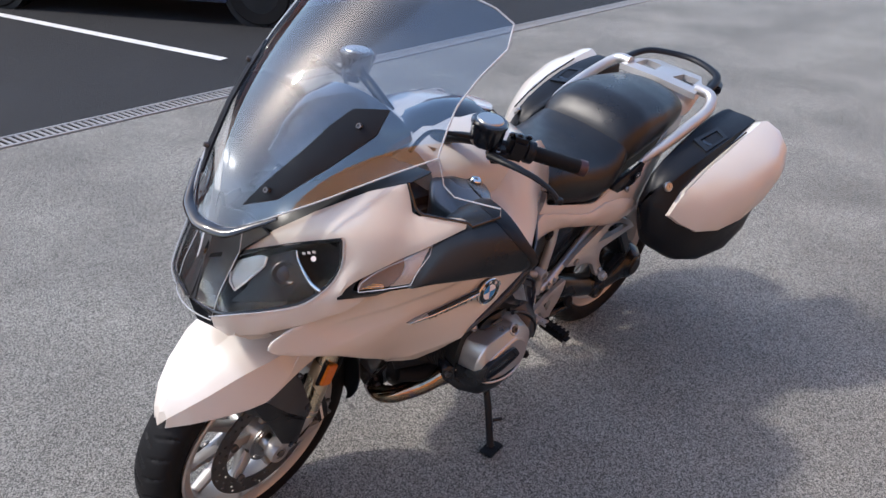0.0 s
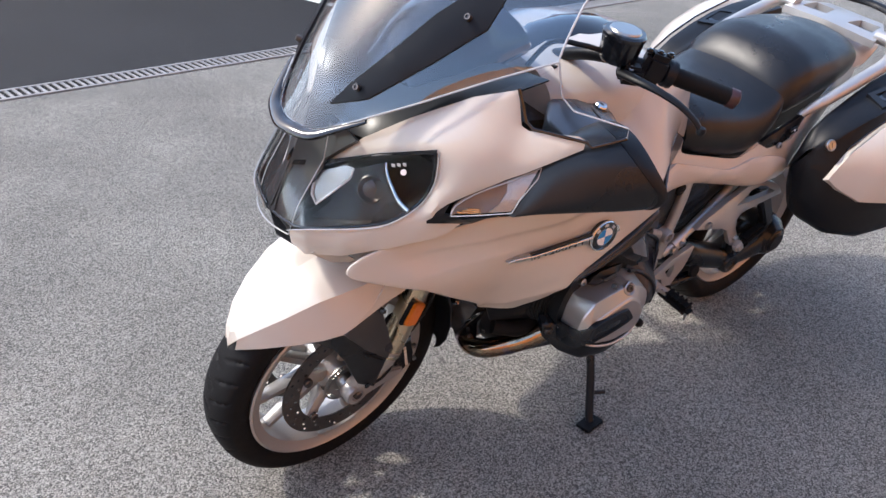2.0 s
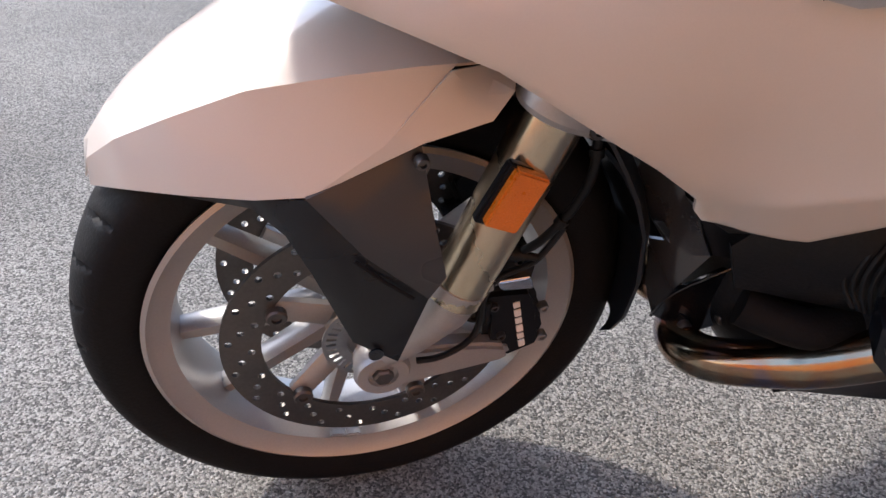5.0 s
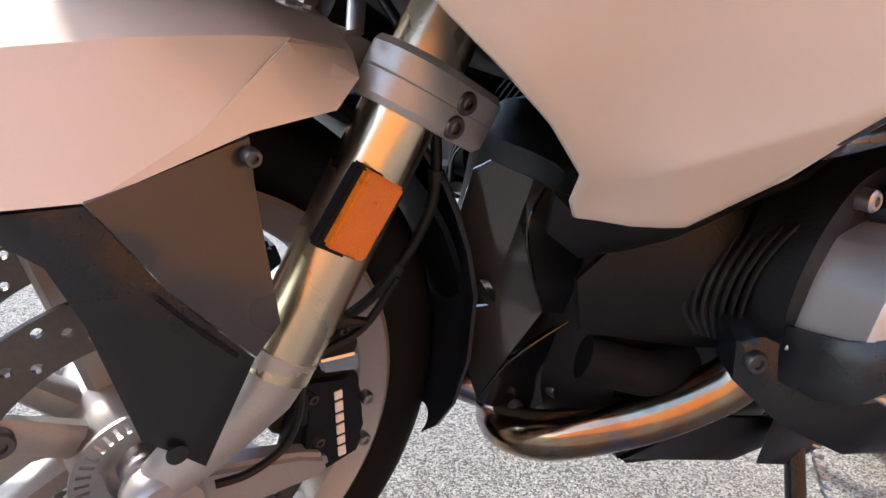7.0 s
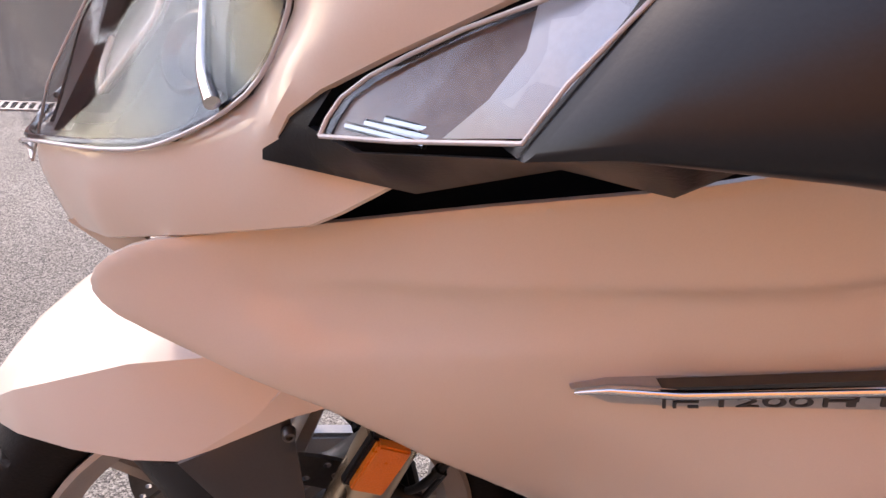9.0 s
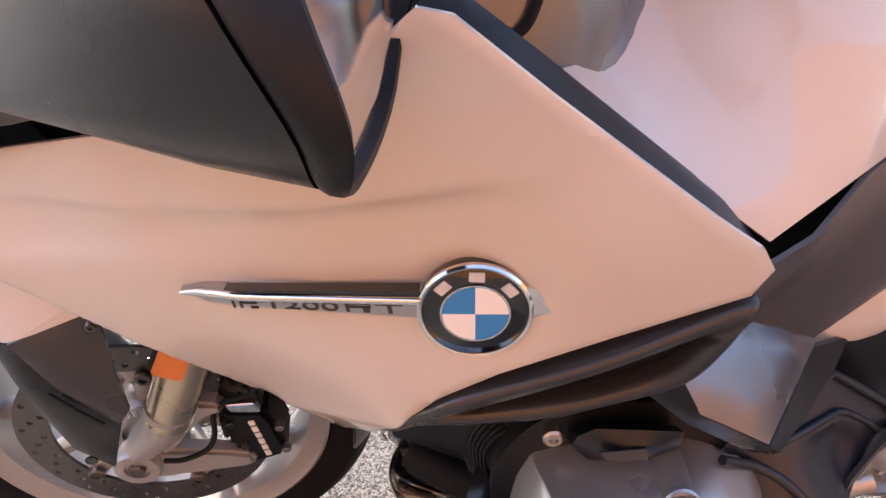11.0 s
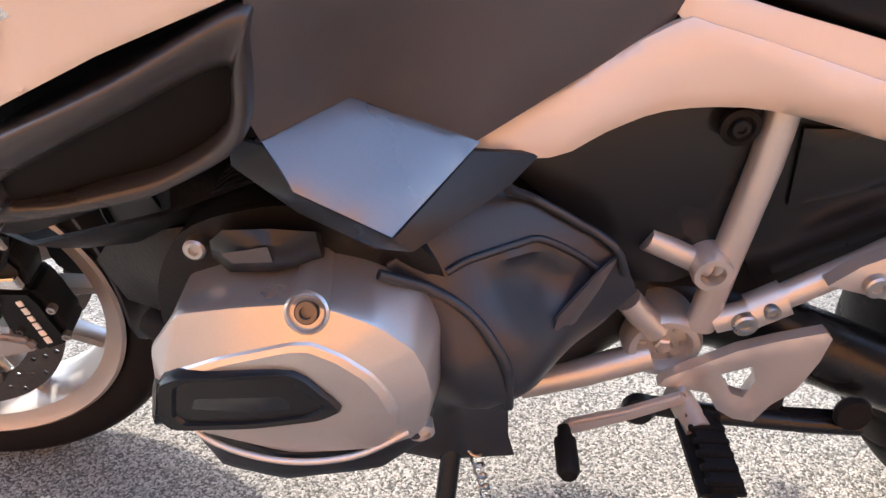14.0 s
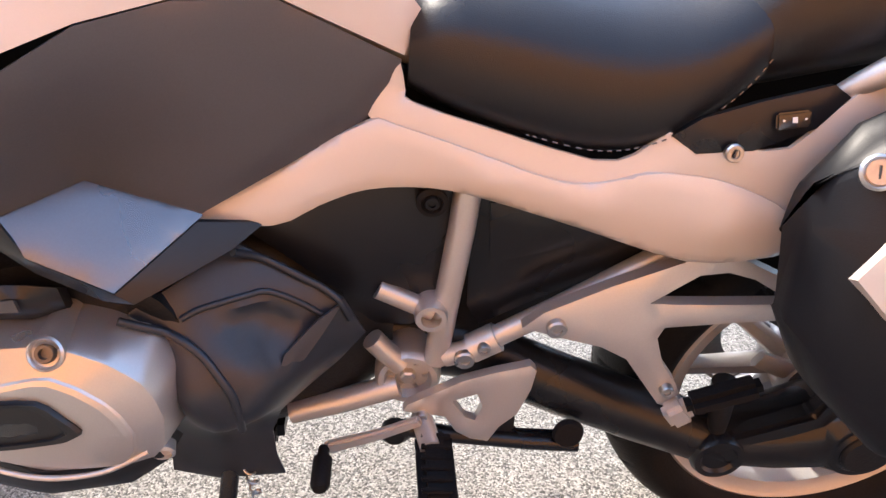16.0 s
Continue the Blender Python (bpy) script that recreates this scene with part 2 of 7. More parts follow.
# ---- mesh helpers ----
def part(name, bm, mat, parent=None, label="", sharp=38):
    """One bmesh as one mesh object, under a thing or a part."""
    me = bpy.data.meshes.new(name)
    bmesh.ops.recalc_face_normals(bm, faces=bm.faces)
    bm.to_mesh(me)
    bm.free()
    me.materials.append(mat)
    me.shade_smooth()
    me.set_sharp_from_angle(angle=radians(sharp))
    ob = new(name, me)
    ob.parent = parent
    return tagged(ob, label)


def mirrored(bm):
    """The right-hand twin of a left-hand mesh."""
    b = bm.copy()
    for v in b.verts:
        v.co.y = -v.co.y
    return b


def both(name, bm, mat, parent, label="", sharp=38):
    twin = mirrored(bm)
    return part(name, bm, mat, parent, label, sharp), part(name, twin, mat, parent, label, sharp)


def resample(pts, step, closed=True):
    """Points at about even steps along straight edges; the corners stay."""
    out = []
    n = len(pts)
    for i in range(n if closed else n - 1):
        a, b = Vector(pts[i]), Vector(pts[(i + 1) % n])
        k = max(1, round((b - a).length / step))
        out += [a.lerp(b, j / k) for j in range(k)]
    if not closed:
        out.append(Vector(pts[-1]))
    return out


def rounded(pts, closed=True, k=4):
    """A smooth curve through the points (Catmull-Rom)."""
    p = [Vector(q) for q in pts]
    n, out = len(p), []
    for i in range(n if closed else n - 1):
        if closed:
            a, b, c, d = p[i - 1], p[i], p[(i + 1) % n], p[(i + 2) % n]
        else:
            a, b, c, d = p[max(i - 1, 0)], p[i], p[i + 1], p[min(i + 2, n - 1)]
        for j in range(k):
            t = j / k
            out.append(0.5 * (2 * b + (c - a) * t + (2 * a - 5 * b + 4 * c - d) * t * t + (3 * b - a - 3 * c + d) * t ** 3))
    if not closed:
        out.append(p[-1])
    return out


def eased(pts, cut=0.2, k=2):
    """A closed outline with straight runs and rounded corners."""
    p = [Vector(q) for q in pts]
    out = []
    for i, q in enumerate(p):
        a, b = q.lerp(p[i - 1], cut), q.lerp(p[(i + 1) % len(p)], cut)
        out += [a, (a + b) * 0.25 + q * 0.5, b] if k > 1 else [a, b]
    return out


def spline_height(uv, h):
    """Thin-plate spline through the heights h over the plane points uv."""
    p = np.array(uv)
    r = np.linalg.norm(p[:, None] - p[None], axis=2)
    k = r * r * np.log(r + 1e-9) + 1e-5 * np.eye(len(p))
    q = np.c_[np.ones(len(p)), p]
    w = np.linalg.solve(np.block([[k, q], [q.T, np.zeros((3, 3))]]), np.r_[h, 0, 0, 0])

    def height(x):
        d = np.linalg.norm(np.asarray(x)[:, None] - p[None], axis=2)
        return d * d * np.log(d + 1e-9) @ w[:-3] + np.c_[np.ones(len(x)), x] @ w[-3:]
    return height


def inside(poly, pts):
    """Which plane points lie in the polygon."""
    x, y = np.asarray(pts).T
    res = np.zeros(len(x), bool)
    for (ax, ay), (bx, by) in zip(poly, np.roll(poly, -1, 0)):
        hit = (ay > y) != (by > y)
        res ^= hit & (x < (bx - ax) * (y - ay) / (by - ay + 1e-12) + ax)
    return res


def sheet(outline, inner=(), d=(0, -1, 0), thick=0.004, step=0.02, holes=(), lip=0.003, symmetric=False):
    """A curved panel: an outline in space, bulged through inner points, seen along d, with a rolled edge and a thickness."""
    from mathutils.geometry import delaunay_2d_cdt
    n = Vector(d).normalized()
    u = n.cross(Vector((0, 0, 1))).normalized()
    v = u.cross(n)
    rim = resample(outline, step)
    flat = lambda q: np.array([(p.dot(u), p.dot(v)) for p in q])
    ctrl = rim + [Vector(p) for p in inner]
    cuv = flat(ctrl)
    height = spline_height(cuv, np.array([p.dot(n) for p in ctrl]))
    border = flat(rim)
    lo, hi = border.min(0), border.max(0)
    gx, gy = np.meshgrid(np.arange(lo[0], hi[0], step), np.arange(lo[1], hi[1], step * 0.87))
    gx[1::2] += step / 2
    grid = np.c_[gx.ravel(), gy.ravel()]
    grid = grid[inside(border, grid)]
    rings = [border] + [np.array([(Vector(p).dot(u), Vector(p).dot(v)) for p in hole]) for hole in holes]
    edge = np.concatenate(rings)
    grid = grid[(np.linalg.norm(grid[:, None] - edge[None], axis=2).min(1) > 0.55 * step)] if len(grid) else grid
    verts, edges, base = [Vector(p) for p in edge], [], 0
    for ring in rings:
        edges += [(base + i, base + (i + 1) % len(ring)) for i in range(len(ring))]
        base += len(ring)
    verts += [Vector(p) for p in grid]
    vs, _, faces, *_ = delaunay_2d_cdt(verts, edges, [], 0, 1e-6)
    pts = np.array([tuple(p) for p in vs])
    mid = np.array([pts[list(f)].mean(0) for f in faces])
    keep = inside(border, mid)
    for ring in rings[1:]:
        keep &= ~inside(ring, mid)
    z = height(pts)
    near = np.linalg.norm(pts[:, None] - edge[None], axis=2).min(1)
    bm = bmesh.new()
    top = [bm.verts.new(u * p[0] + v * p[1] + n * (h - (lip if e < 1e-4 else 0))) for p, h, e in zip(pts, z, near)]
    low = [bm.verts.new(t.co - n * thick) for t in top]
    for f, ok in zip(faces, keep):
        if ok:
            bm.faces.new([top[i] for i in f])
            bm.faces.new([low[i] for i in reversed(f)])
    for e in [e for e in bm.edges if len(e.link_faces) == 1 and e.verts[0] in set(top)]:
        i, j = top.index(e.verts[0]), top.index(e.verts[1])
        bm.faces.new((top[i], top[j], low[j], low[i]))
    for q in [q for q in bm.verts if not q.link_faces]:
        bm.verts.remove(q)
    if symmetric:
        twin = mirrored(bm)
        me = bpy.data.meshes.new("twin")
        twin.to_mesh(me)
        twin.free()
        bm.from_mesh(me)
        bpy.data.meshes.remove(me)
        bmesh.ops.remove_doubles(bm, verts=bm.verts, dist=0.002)
    bmesh.ops.recalc_face_normals(bm, faces=bm.faces)
    return bm


def skin(rings, caps=True):
    """A closed skin over rings of equal point counts."""
    bm = bmesh.new()
    rows = [[bm.verts.new(p) for p in r] for r in rings]
    n = len(rows[0])
    for a, b in zip(rows, rows[1:]):
        for i in range(n):
            bm.faces.new((a[i], a[(i + 1) % n], b[(i + 1) % n], b[i]))
    if caps:
        if caps != "end":
            bm.faces.new(rows[0])
        bm.faces.new(rows[-1])
    bmesh.ops.recalc_face_normals(bm, faces=bm.faces)
    return bm


def sweep(path, radius, sides=14, closed=False, flat=1.0):
    """A round bar along a path; radius one number or one for each point."""
    p = [Vector(q) for q in path]
    n = len(p)
    rad = [radius] * n if isinstance(radius, (int, float)) else list(radius)
    if len(rad) != n:
        rad = [float(q) for q in np.interp(np.linspace(0, 1, n), np.linspace(0, 1, len(rad)), rad)]
    rings, side = [], None
    for i in range(n):
        t = (p[(i + 1) % n] - p[i - 1]) if closed else (p[min(i + 1, n - 1)] - p[max(i - 1, 0)])
        t.normalize()
        if side is None:
            side = t.cross(Vector((0.02, 0.03, 1)))
            side = side if side.length > 0.1 else t.cross(Vector((0, 1, 0)))
        side = (side - t * side.dot(t)).normalized()
        up = side.cross(t)
        rings.append([p[i] + rad[i] * (side * math.cos(a) + flat * up * math.sin(a)) for a in [2 * math.pi * k / sides for k in range(sides)]])
    if closed:
        return skin(rings + [rings[0]], False)
    return skin(rings)


def lathe(profile, centre, segs=64, axis="y", closed=True):
    """A turned shape: profile of (radius, along) about an axis through the centre."""
    c = Vector(centre)
    rows = []
    for a in np.linspace(0, 2 * math.pi, segs, endpoint=False):
        row = []
        for r, s in profile:
            x, y = r * math.cos(a), r * math.sin(a)
            row.append(c + (Vector((x, s, y)) if axis == "y" else Vector((x, y, s)) if axis == "z" else Vector((s, x, y))))
        rows.append(row)
    bm = bmesh.new()
    vs = [[bm.verts.new(q) for q in row] for row in rows]
    m = len(profile)
    for i in range(segs):
        a, b = vs[i], vs[(i + 1) % segs]
        for j in range(m if closed else m - 1):
            k = (j + 1) % m
            bm.faces.new((a[j], a[k], b[k], b[j]))
    if not closed:
        for j in (0, m - 1):
            if profile[j][0] > 1e-5:
                bm.faces.new([vs[i][j] for i in range(segs)])
    bmesh.ops.remove_doubles(bm, verts=bm.verts, dist=1e-5)
    bmesh.ops.recalc_face_normals(bm, faces=bm.faces)
    return bm


def turned(profile, at, way, segs=28):
    """A turned shape standing on the point at, its axis along way."""
    bm = lathe(profile, (0, 0, 0), segs, "z", profile[0][0] > 0 and profile[-1][0] > 0)
    bm.transform(Matrix.Translation(at) @ Vector(way).to_track_quat("Z", "Y").to_matrix().to_4x4())
    return bm


def plate(outline, y0, y1, bevel=0.003, tilt=0.0):
    """A flat plate with an x-z outline between two y, its edges eased; tilt moves y with x."""
    bm = bmesh.new()
    a = [bm.verts.new((x, y0 + tilt * x, z)) for x, z in outline]
    b = [bm.verts.new((x, y1 + tilt * x, z)) for x, z in outline]
    n = len(a)
    bm.faces.new(a)
    bm.faces.new(b)
    for i in range(n):
        bm.faces.new((a[i], a[(i + 1) % n], b[(i + 1) % n], b[i]))
    bmesh.ops.recalc_face_normals(bm, faces=bm.faces)
    if bevel:
        bmesh.ops.bevel(bm, geom=bm.edges[:], offset=bevel, segments=2, affect="EDGES", clamp_overlap=True)
    return bm


def block(size, at, rot=(0, 0, 0), bevel=0.004):
    """A box with eased edges."""
    bm = bmesh.new()
    bmesh.ops.create_cube(bm, size=1)
    bm.transform(Matrix.Diagonal((*size, 1)))
    if bevel:
        bmesh.ops.bevel(bm, geom=bm.edges[:], offset=bevel, segments=2, affect="EDGES", clamp_overlap=True)
    bm.transform(pose(*at, *rot))
    return bm


def joined(*bms):
    out = bmesh.new()
    for b in bms:
        me = bpy.data.meshes.new("join")
        b.to_mesh(me)
        b.free()
        out.from_mesh(me)
        bpy.data.meshes.remove(me)
    return out


def bolt(parent, at, way=(0, -1, 0), r=0.009, mat=None, name="bolt"):
    """A socket-head bolt with a hollow."""
    prof = [(0, -0.004), (r, -0.004), (r, 0.003), (r * 0.85, 0.005), (r * 0.5, 0.005), (r * 0.45, 0.002), (0, 0.002)]
    return part(name, turned(prof, at, way, 20), mat or STEEL, parent)


# ---- the ground and what lies round it ----
def slab(x0, x1, y0, y1, z0, z1):
    return block((x1 - x0, y1 - y0, z1 - z0), ((x0 + x1) / 2, (y0 + y1) / 2, (z0 + z1) / 2), bevel=0)


def flat_sheet(corners, z):
    bm = bmesh.new()
    bm.faces.new([bm.verts.new((x, y, z)) for x, y in corners])
    return bm


tagged(part("ground", flat_sheet([(-400, -400), (400, -400), (400, 400), (-400, 400)], 0), ASPHALT),
       "worn grey asphalt yard with pale stone chips", "ground", kind="structure")
SKEW = 0.055  # the drain runs slightly askew to the motorcycle
tagged(part("road", flat_sheet([(-60, 3.42 - 60 * SKEW), (60, 3.42 + 60 * SKEW), (60, 40), (-60, 40)], 0.004), TARMAC),
       "newer dark asphalt of the parking bays beyond the drain", "road", kind="structure")

# flat near-black sheet paints the shade of the hollow under the slats
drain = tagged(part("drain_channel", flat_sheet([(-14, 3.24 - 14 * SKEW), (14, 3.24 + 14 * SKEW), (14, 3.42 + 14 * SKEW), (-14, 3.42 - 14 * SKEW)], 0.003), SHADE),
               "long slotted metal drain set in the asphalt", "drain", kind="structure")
for off in (3.24, 3.40):
    rail = block((28, 0.024, 0.012), (0, off + 0.012, 0.004), (0, 0, math.degrees(math.atan(SKEW))), 0.002)
    part("drain_rail", rail, IRON, drain)
slat_me = None
for i in range(300):
    x = -4.2 + i * 0.042
    if slat_me is None:
        first = part("drain_slat", block((0.019, 0.14, 0.010), (0, 0, 0), (0, 0, 0), 0.002), IRON, drain)
        slat_me = first.data
        ob = first
    else:
        ob = new("drain_slat", slat_me)
        ob.parent = drain
    ob.matrix_local = pose(x, 3.33 + x * SKEW, 0.0045, 0, 0, 10)


def road_line(a, b, w):
    a, b = Vector((*a, 0)), Vector((*b, 0))
    s = (b - a).cross(Vector((0, 0, 1))).normalized() * w / 2
    return flat_sheet([(p.x, p.y) for p in (a - s, b - s, b + s, a + s)], 0.008)


for a, b in (((2.46, 4.28), (0.1, 12.5)), ((8.05, 4.4), (7.0, 9.0))):
    tagged(part("bay_line", road_line(a, b, 0.1), LINE), "worn white painted parking bay line on dark asphalt", "road marking", "bay lines", "structure")


def wall_block(name, y, x0, x1, z1, thick, label, mat):
    return tagged(part(name, slab(x0, x1, y, y + thick, 0, z1), mat), label, "wall", kind="structure")


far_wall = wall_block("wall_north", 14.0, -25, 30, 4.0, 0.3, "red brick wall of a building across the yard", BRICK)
# unseen wall, inferred from warm reflections, that throws warm light on the motorcycle
wall_block("wall_south", -5.0, -25, 30, 3.9, 0.3, "unseen orange brick wall closing the yard, coloured to bounce warm light", BOUNCE_BRICK)
win = tagged(part("window_1", slab(-2.6, 2.2, 13.95, 14.01, 0.93, 2.3), PANE), "dark window in the brick wall over a stone sill", "window", kind="structure")
part("window_sill", block((5.2, 0.16, 0.17), (-0.15, 13.92, 0.85), bevel=0.01), STONE, win, "pale sandstone sill")
for sx in (-2.6, -0.2, 2.2):
    part("window_frame", block((0.09, 0.1, 1.4), (sx, 13.94, 1.63), bevel=0.01), MATTE, win)
for sz in (0.97, 2.3):
    part("window_frame", block((4.9, 0.1, 0.09), (-0.2, 13.938, sz), bevel=0.01), MATTE, win)


# ---- the motorcycle ----
bike = tagged(new("motorcycle"), "white touring motorcycle with black panniers leaning on its side stand", "motorcycle")
bike.matrix_world = LEAN
RAKE = Vector((0.345, 0, 0.94)).normalized()  # the steering head's slope
STEER = Matrix.Translation((-0.0112, 0.0243, 0.3054)) @ Matrix.Rotation(radians(5.7), 4, RAKE) @ Matrix.Translation((0, 0, -0.3))


def steered(ob):
    """The front wheel, fork and mudguard are turned a little to the left."""
    ob.matrix_local = STEER
    return ob


def unsteered(pts):
    back = STEER.inverted()
    return [back @ Vector(p) for p in pts]


def tyre_mesh(centre, r_out, half, r_rim, grooves):
    """A motorcycle tyre with slanted tread grooves cut in."""
    c = Vector(centre)
    prof = []
    for a in np.linspace(-1, 1, 25):
        y = half * math.sin(a * 1.5)
        prof.append((r_out - (r_out - r_rim - 0.035) * (1 - math.cos(a * 1.5)) ** 1.15 * 0.93, y))
    prof = [(r_rim, -half * 0.78), (r_rim + 0.007, -half * 0.86), (r_rim + 0.02, -half * 0.96)] + prof + [(r_rim + 0.02, half * 0.96), (r_rim + 0.007, half * 0.86), (r_rim, half * 0.78)]
    segs = 420
    bm = bmesh.new()
    rows = []
    for i in range(segs):
        a = 2 * math.pi * i / segs
        row = []
        for r, y in prof:
            q = abs(y) / half
            ph = (a / (2 * math.pi) * grooves + (0.5 if y > 0 else 0) + 0.55 * q) % 1.0
            w = 0.07 + 0.05 * (1 - q)
            cut = 0.0045 if (ph < w and 0.12 < q < 0.86 and r > r_rim + 0.03) else 0.0
            row.append(bm.verts.new(c + Vector(((r - cut) * math.cos(a), y, (r - cut) * math.sin(a)))))
        rows.append(row)
    m = len(prof)
    for i in range(segs):
        p, q = rows[i], rows[(i + 1) % segs]
        for j in range(m - 1):
            bm.faces.new((p[j], p[j + 1], q[j + 1], q[j]))
    return bm


def spoke(centre, r0, r1, a0, a1, y0, y1, w0, w1, h):
    """A tapered wheel spoke from the hub at angle a0 to the rim at angle a1."""
    c = Vector(centre)
    p = c + Vector((r0 * math.cos(a0), y0, r0 * math.sin(a0)))
    q = c + Vector((r1 * math.cos(a1), y1, r1 * math.sin(a1)))
    t = (q - p).normalized()
    s = t.cross(Vector((0, 1, 0))).normalized()
    rings = []
    for k in (0, 0.35, 0.7, 1):
        m, w = p.lerp(q, k), w0 + (w1 - w0) * k
        hh = h * (1 - 0.25 * k)
        rings.append([m + s * x * w / 2 + Vector((0, 1, 0)) * z * hh / 2 for x, z in
                      ((-1, -0.5), (-0.6, -1), (0.6, -1), (1, -0.5), (1, 0.5), (0.6, 1), (-0.6, 1), (-1, 0.5))])
    return skin(rings)


def wheel(name, centre, half, label, spokes=5, r=0.2159):
    """A cast wheel: rim, hub and paired spokes in one mesh."""
    w = half
    prof = [(r + 0.016, -w), (r + 0.011, -w - 0.003), (r + 0.004, -w + 0.003), (r - 0.012, -w + 0.009), (r - 0.017, -w * 0.4), (r - 0.017, w * 0.4),
            (r - 0.012, w - 0.009), (r + 0.004, w - 0.003), (r + 0.011, w + 0.003), (r + 0.016, w), (r + 0.01, w - 0.012), (r + 0.002, w * 0.5),
            (r + 0.002, -w * 0.5), (r + 0.01, -w + 0.012)]
    rim = part(name, lathe(prof, centre, 96), ALLOY, bike, label, 30)
    part("hub", lathe([(0.018, -0.062), (0.034, -0.062), (0.045, -0.05), (0.05, -0.03), (0.05, 0.03), (0.045, 0.05), (0.034, 0.062), (0.018, 0.062)], centre, 40), ALLOY, rim)
    for i in range(spokes):
        a = math.radians(72 * i + 20)
        for s in (-1, 1):
            part("spoke", spoke(centre, 0.044, r - 0.012, a + s * 0.3, a + s * 0.36, 0, 0, 0.027, 0.018, 0.036), ALLOY, rim)
        for s in (-1, 1):
            part("disc_carrier", spoke(centre, 0.05, 0.118, a - 0.2, a - 0.2, s * 0.045, s * 0.058, 0.03, 0.026, 0.018), ALLOY, rim)
    return rim


def brake_disc(centre, y, parent, r_in=0.118, r_out=0.16):
    """A drilled brake rotor; every hole goes through."""
    holes = []
    for k in range(60):
        a = 2 * math.pi * k / 60
        rr = (0.128, 0.14, 0.151)[k % 3]
        holes.append([(centre[0] + rr * math.cos(a) + 0.0042 * math.cos(b), y, centre[2] + rr * math.sin(a) + 0.0042 * math.sin(b))
                      for b in np.linspace(0, 2 * math.pi, 8, endpoint=False)])
    ring = lambda r, n: [(centre[0] + r * math.cos(a), y, centre[2] + r * math.sin(a)) for a in np.linspace(0, 2 * math.pi, n, endpoint=False)]
    bm = sheet(ring(r_out, 90), (), (0, -1 if y < 0 else 1, 0), 0.005, 0.012, holes + [ring(r_in, 70)], 0.0)
    return part("brake_disc", bm, DISC, parent, "drilled dark steel brake disc")


AX = (0.0, 0.0, 0.30)
front = steered(wheel("front_wheel", AX, 0.055, "silver cast front wheel with paired spokes", r=0.2185))
part("tyre", tyre_mesh(AX, 0.3015, 0.059, 0.2315, 34), RUBBER, front, "black road tyre with slanted grooves")
for y in (-0.066, 0.066):
    brake_disc(AX, y, front)
    for i in range(5):
        a = math.radians(72 * i + 20) - 0.2
        s = -1 if y < 0 else 1
        bolt(front, (0.112 * math.cos(a), y + s * 0.004, 0.3 + 0.112 * math.sin(a)), (0, s, 0), 0.011, DISC)
# toothed speed sensor ring
ring_holes = []
for k in range(36):
    a = 2 * math.pi * k / 36
    ring_holes.append([(rr * math.cos(a + da), -0.072, 0.3 + rr * math.sin(a + da)) for rr, da in ((0.041, -0.04), (0.052, -0.035), (0.052, 0.035), (0.041, 0.04))])
ring_c = lambda r, n: [(r * math.cos(a), -0.072, 0.3 + r * math.sin(a)) for a in np.linspace(0, 2 * math.pi, n, endpoint=False)]
part("sensor_ring", sheet(ring_c(0.056, 48), (), (0, -1, 0), 0.003, 0.02, ring_holes + [ring_c(0.03, 30)], 0), STEEL, front)
for da in (-0.05, 0.05):
    a = math.radians(-99) + da
    part("balance_weight", block((0.018, 0.012, 0.006), (0.199 * math.cos(a), -0.045, 0.3 + 0.199 * math.sin(a)), (0, -math.degrees(a) - 90, 0), 0.002), STEEL, front)
steered(part("axle", lathe([(0.0, -0.118), (0.009, -0.118), (0.011, -0.112), (0.016, -0.112), (0.02, -0.106), (0.02, 0.106), (0.0, 0.106)], AX, 24, "y", False), STEEL, bike, "steel front axle end"))
for s in (-1, 1):
    boss_ = steered(part("axle_boss", turned([(0, -0.03), (0.027, -0.03), (0.03, -0.004), (0.027, 0.002), (0.016, 0.002), (0.015, -0.002), (0, -0.002)], (0, s * 0.122, 0.3), (0, s, 0), 30), ALLOY, bike, "cast boss round the front axle"))
    part("axle_nut", turned([(0, -0.002), (0.011, -0.002), (0.011, 0.004), (0.009, 0.006), (0, 0.006)], (0, s * 0.122, 0.3), (0, s, 0), 6), DISC, boss_)

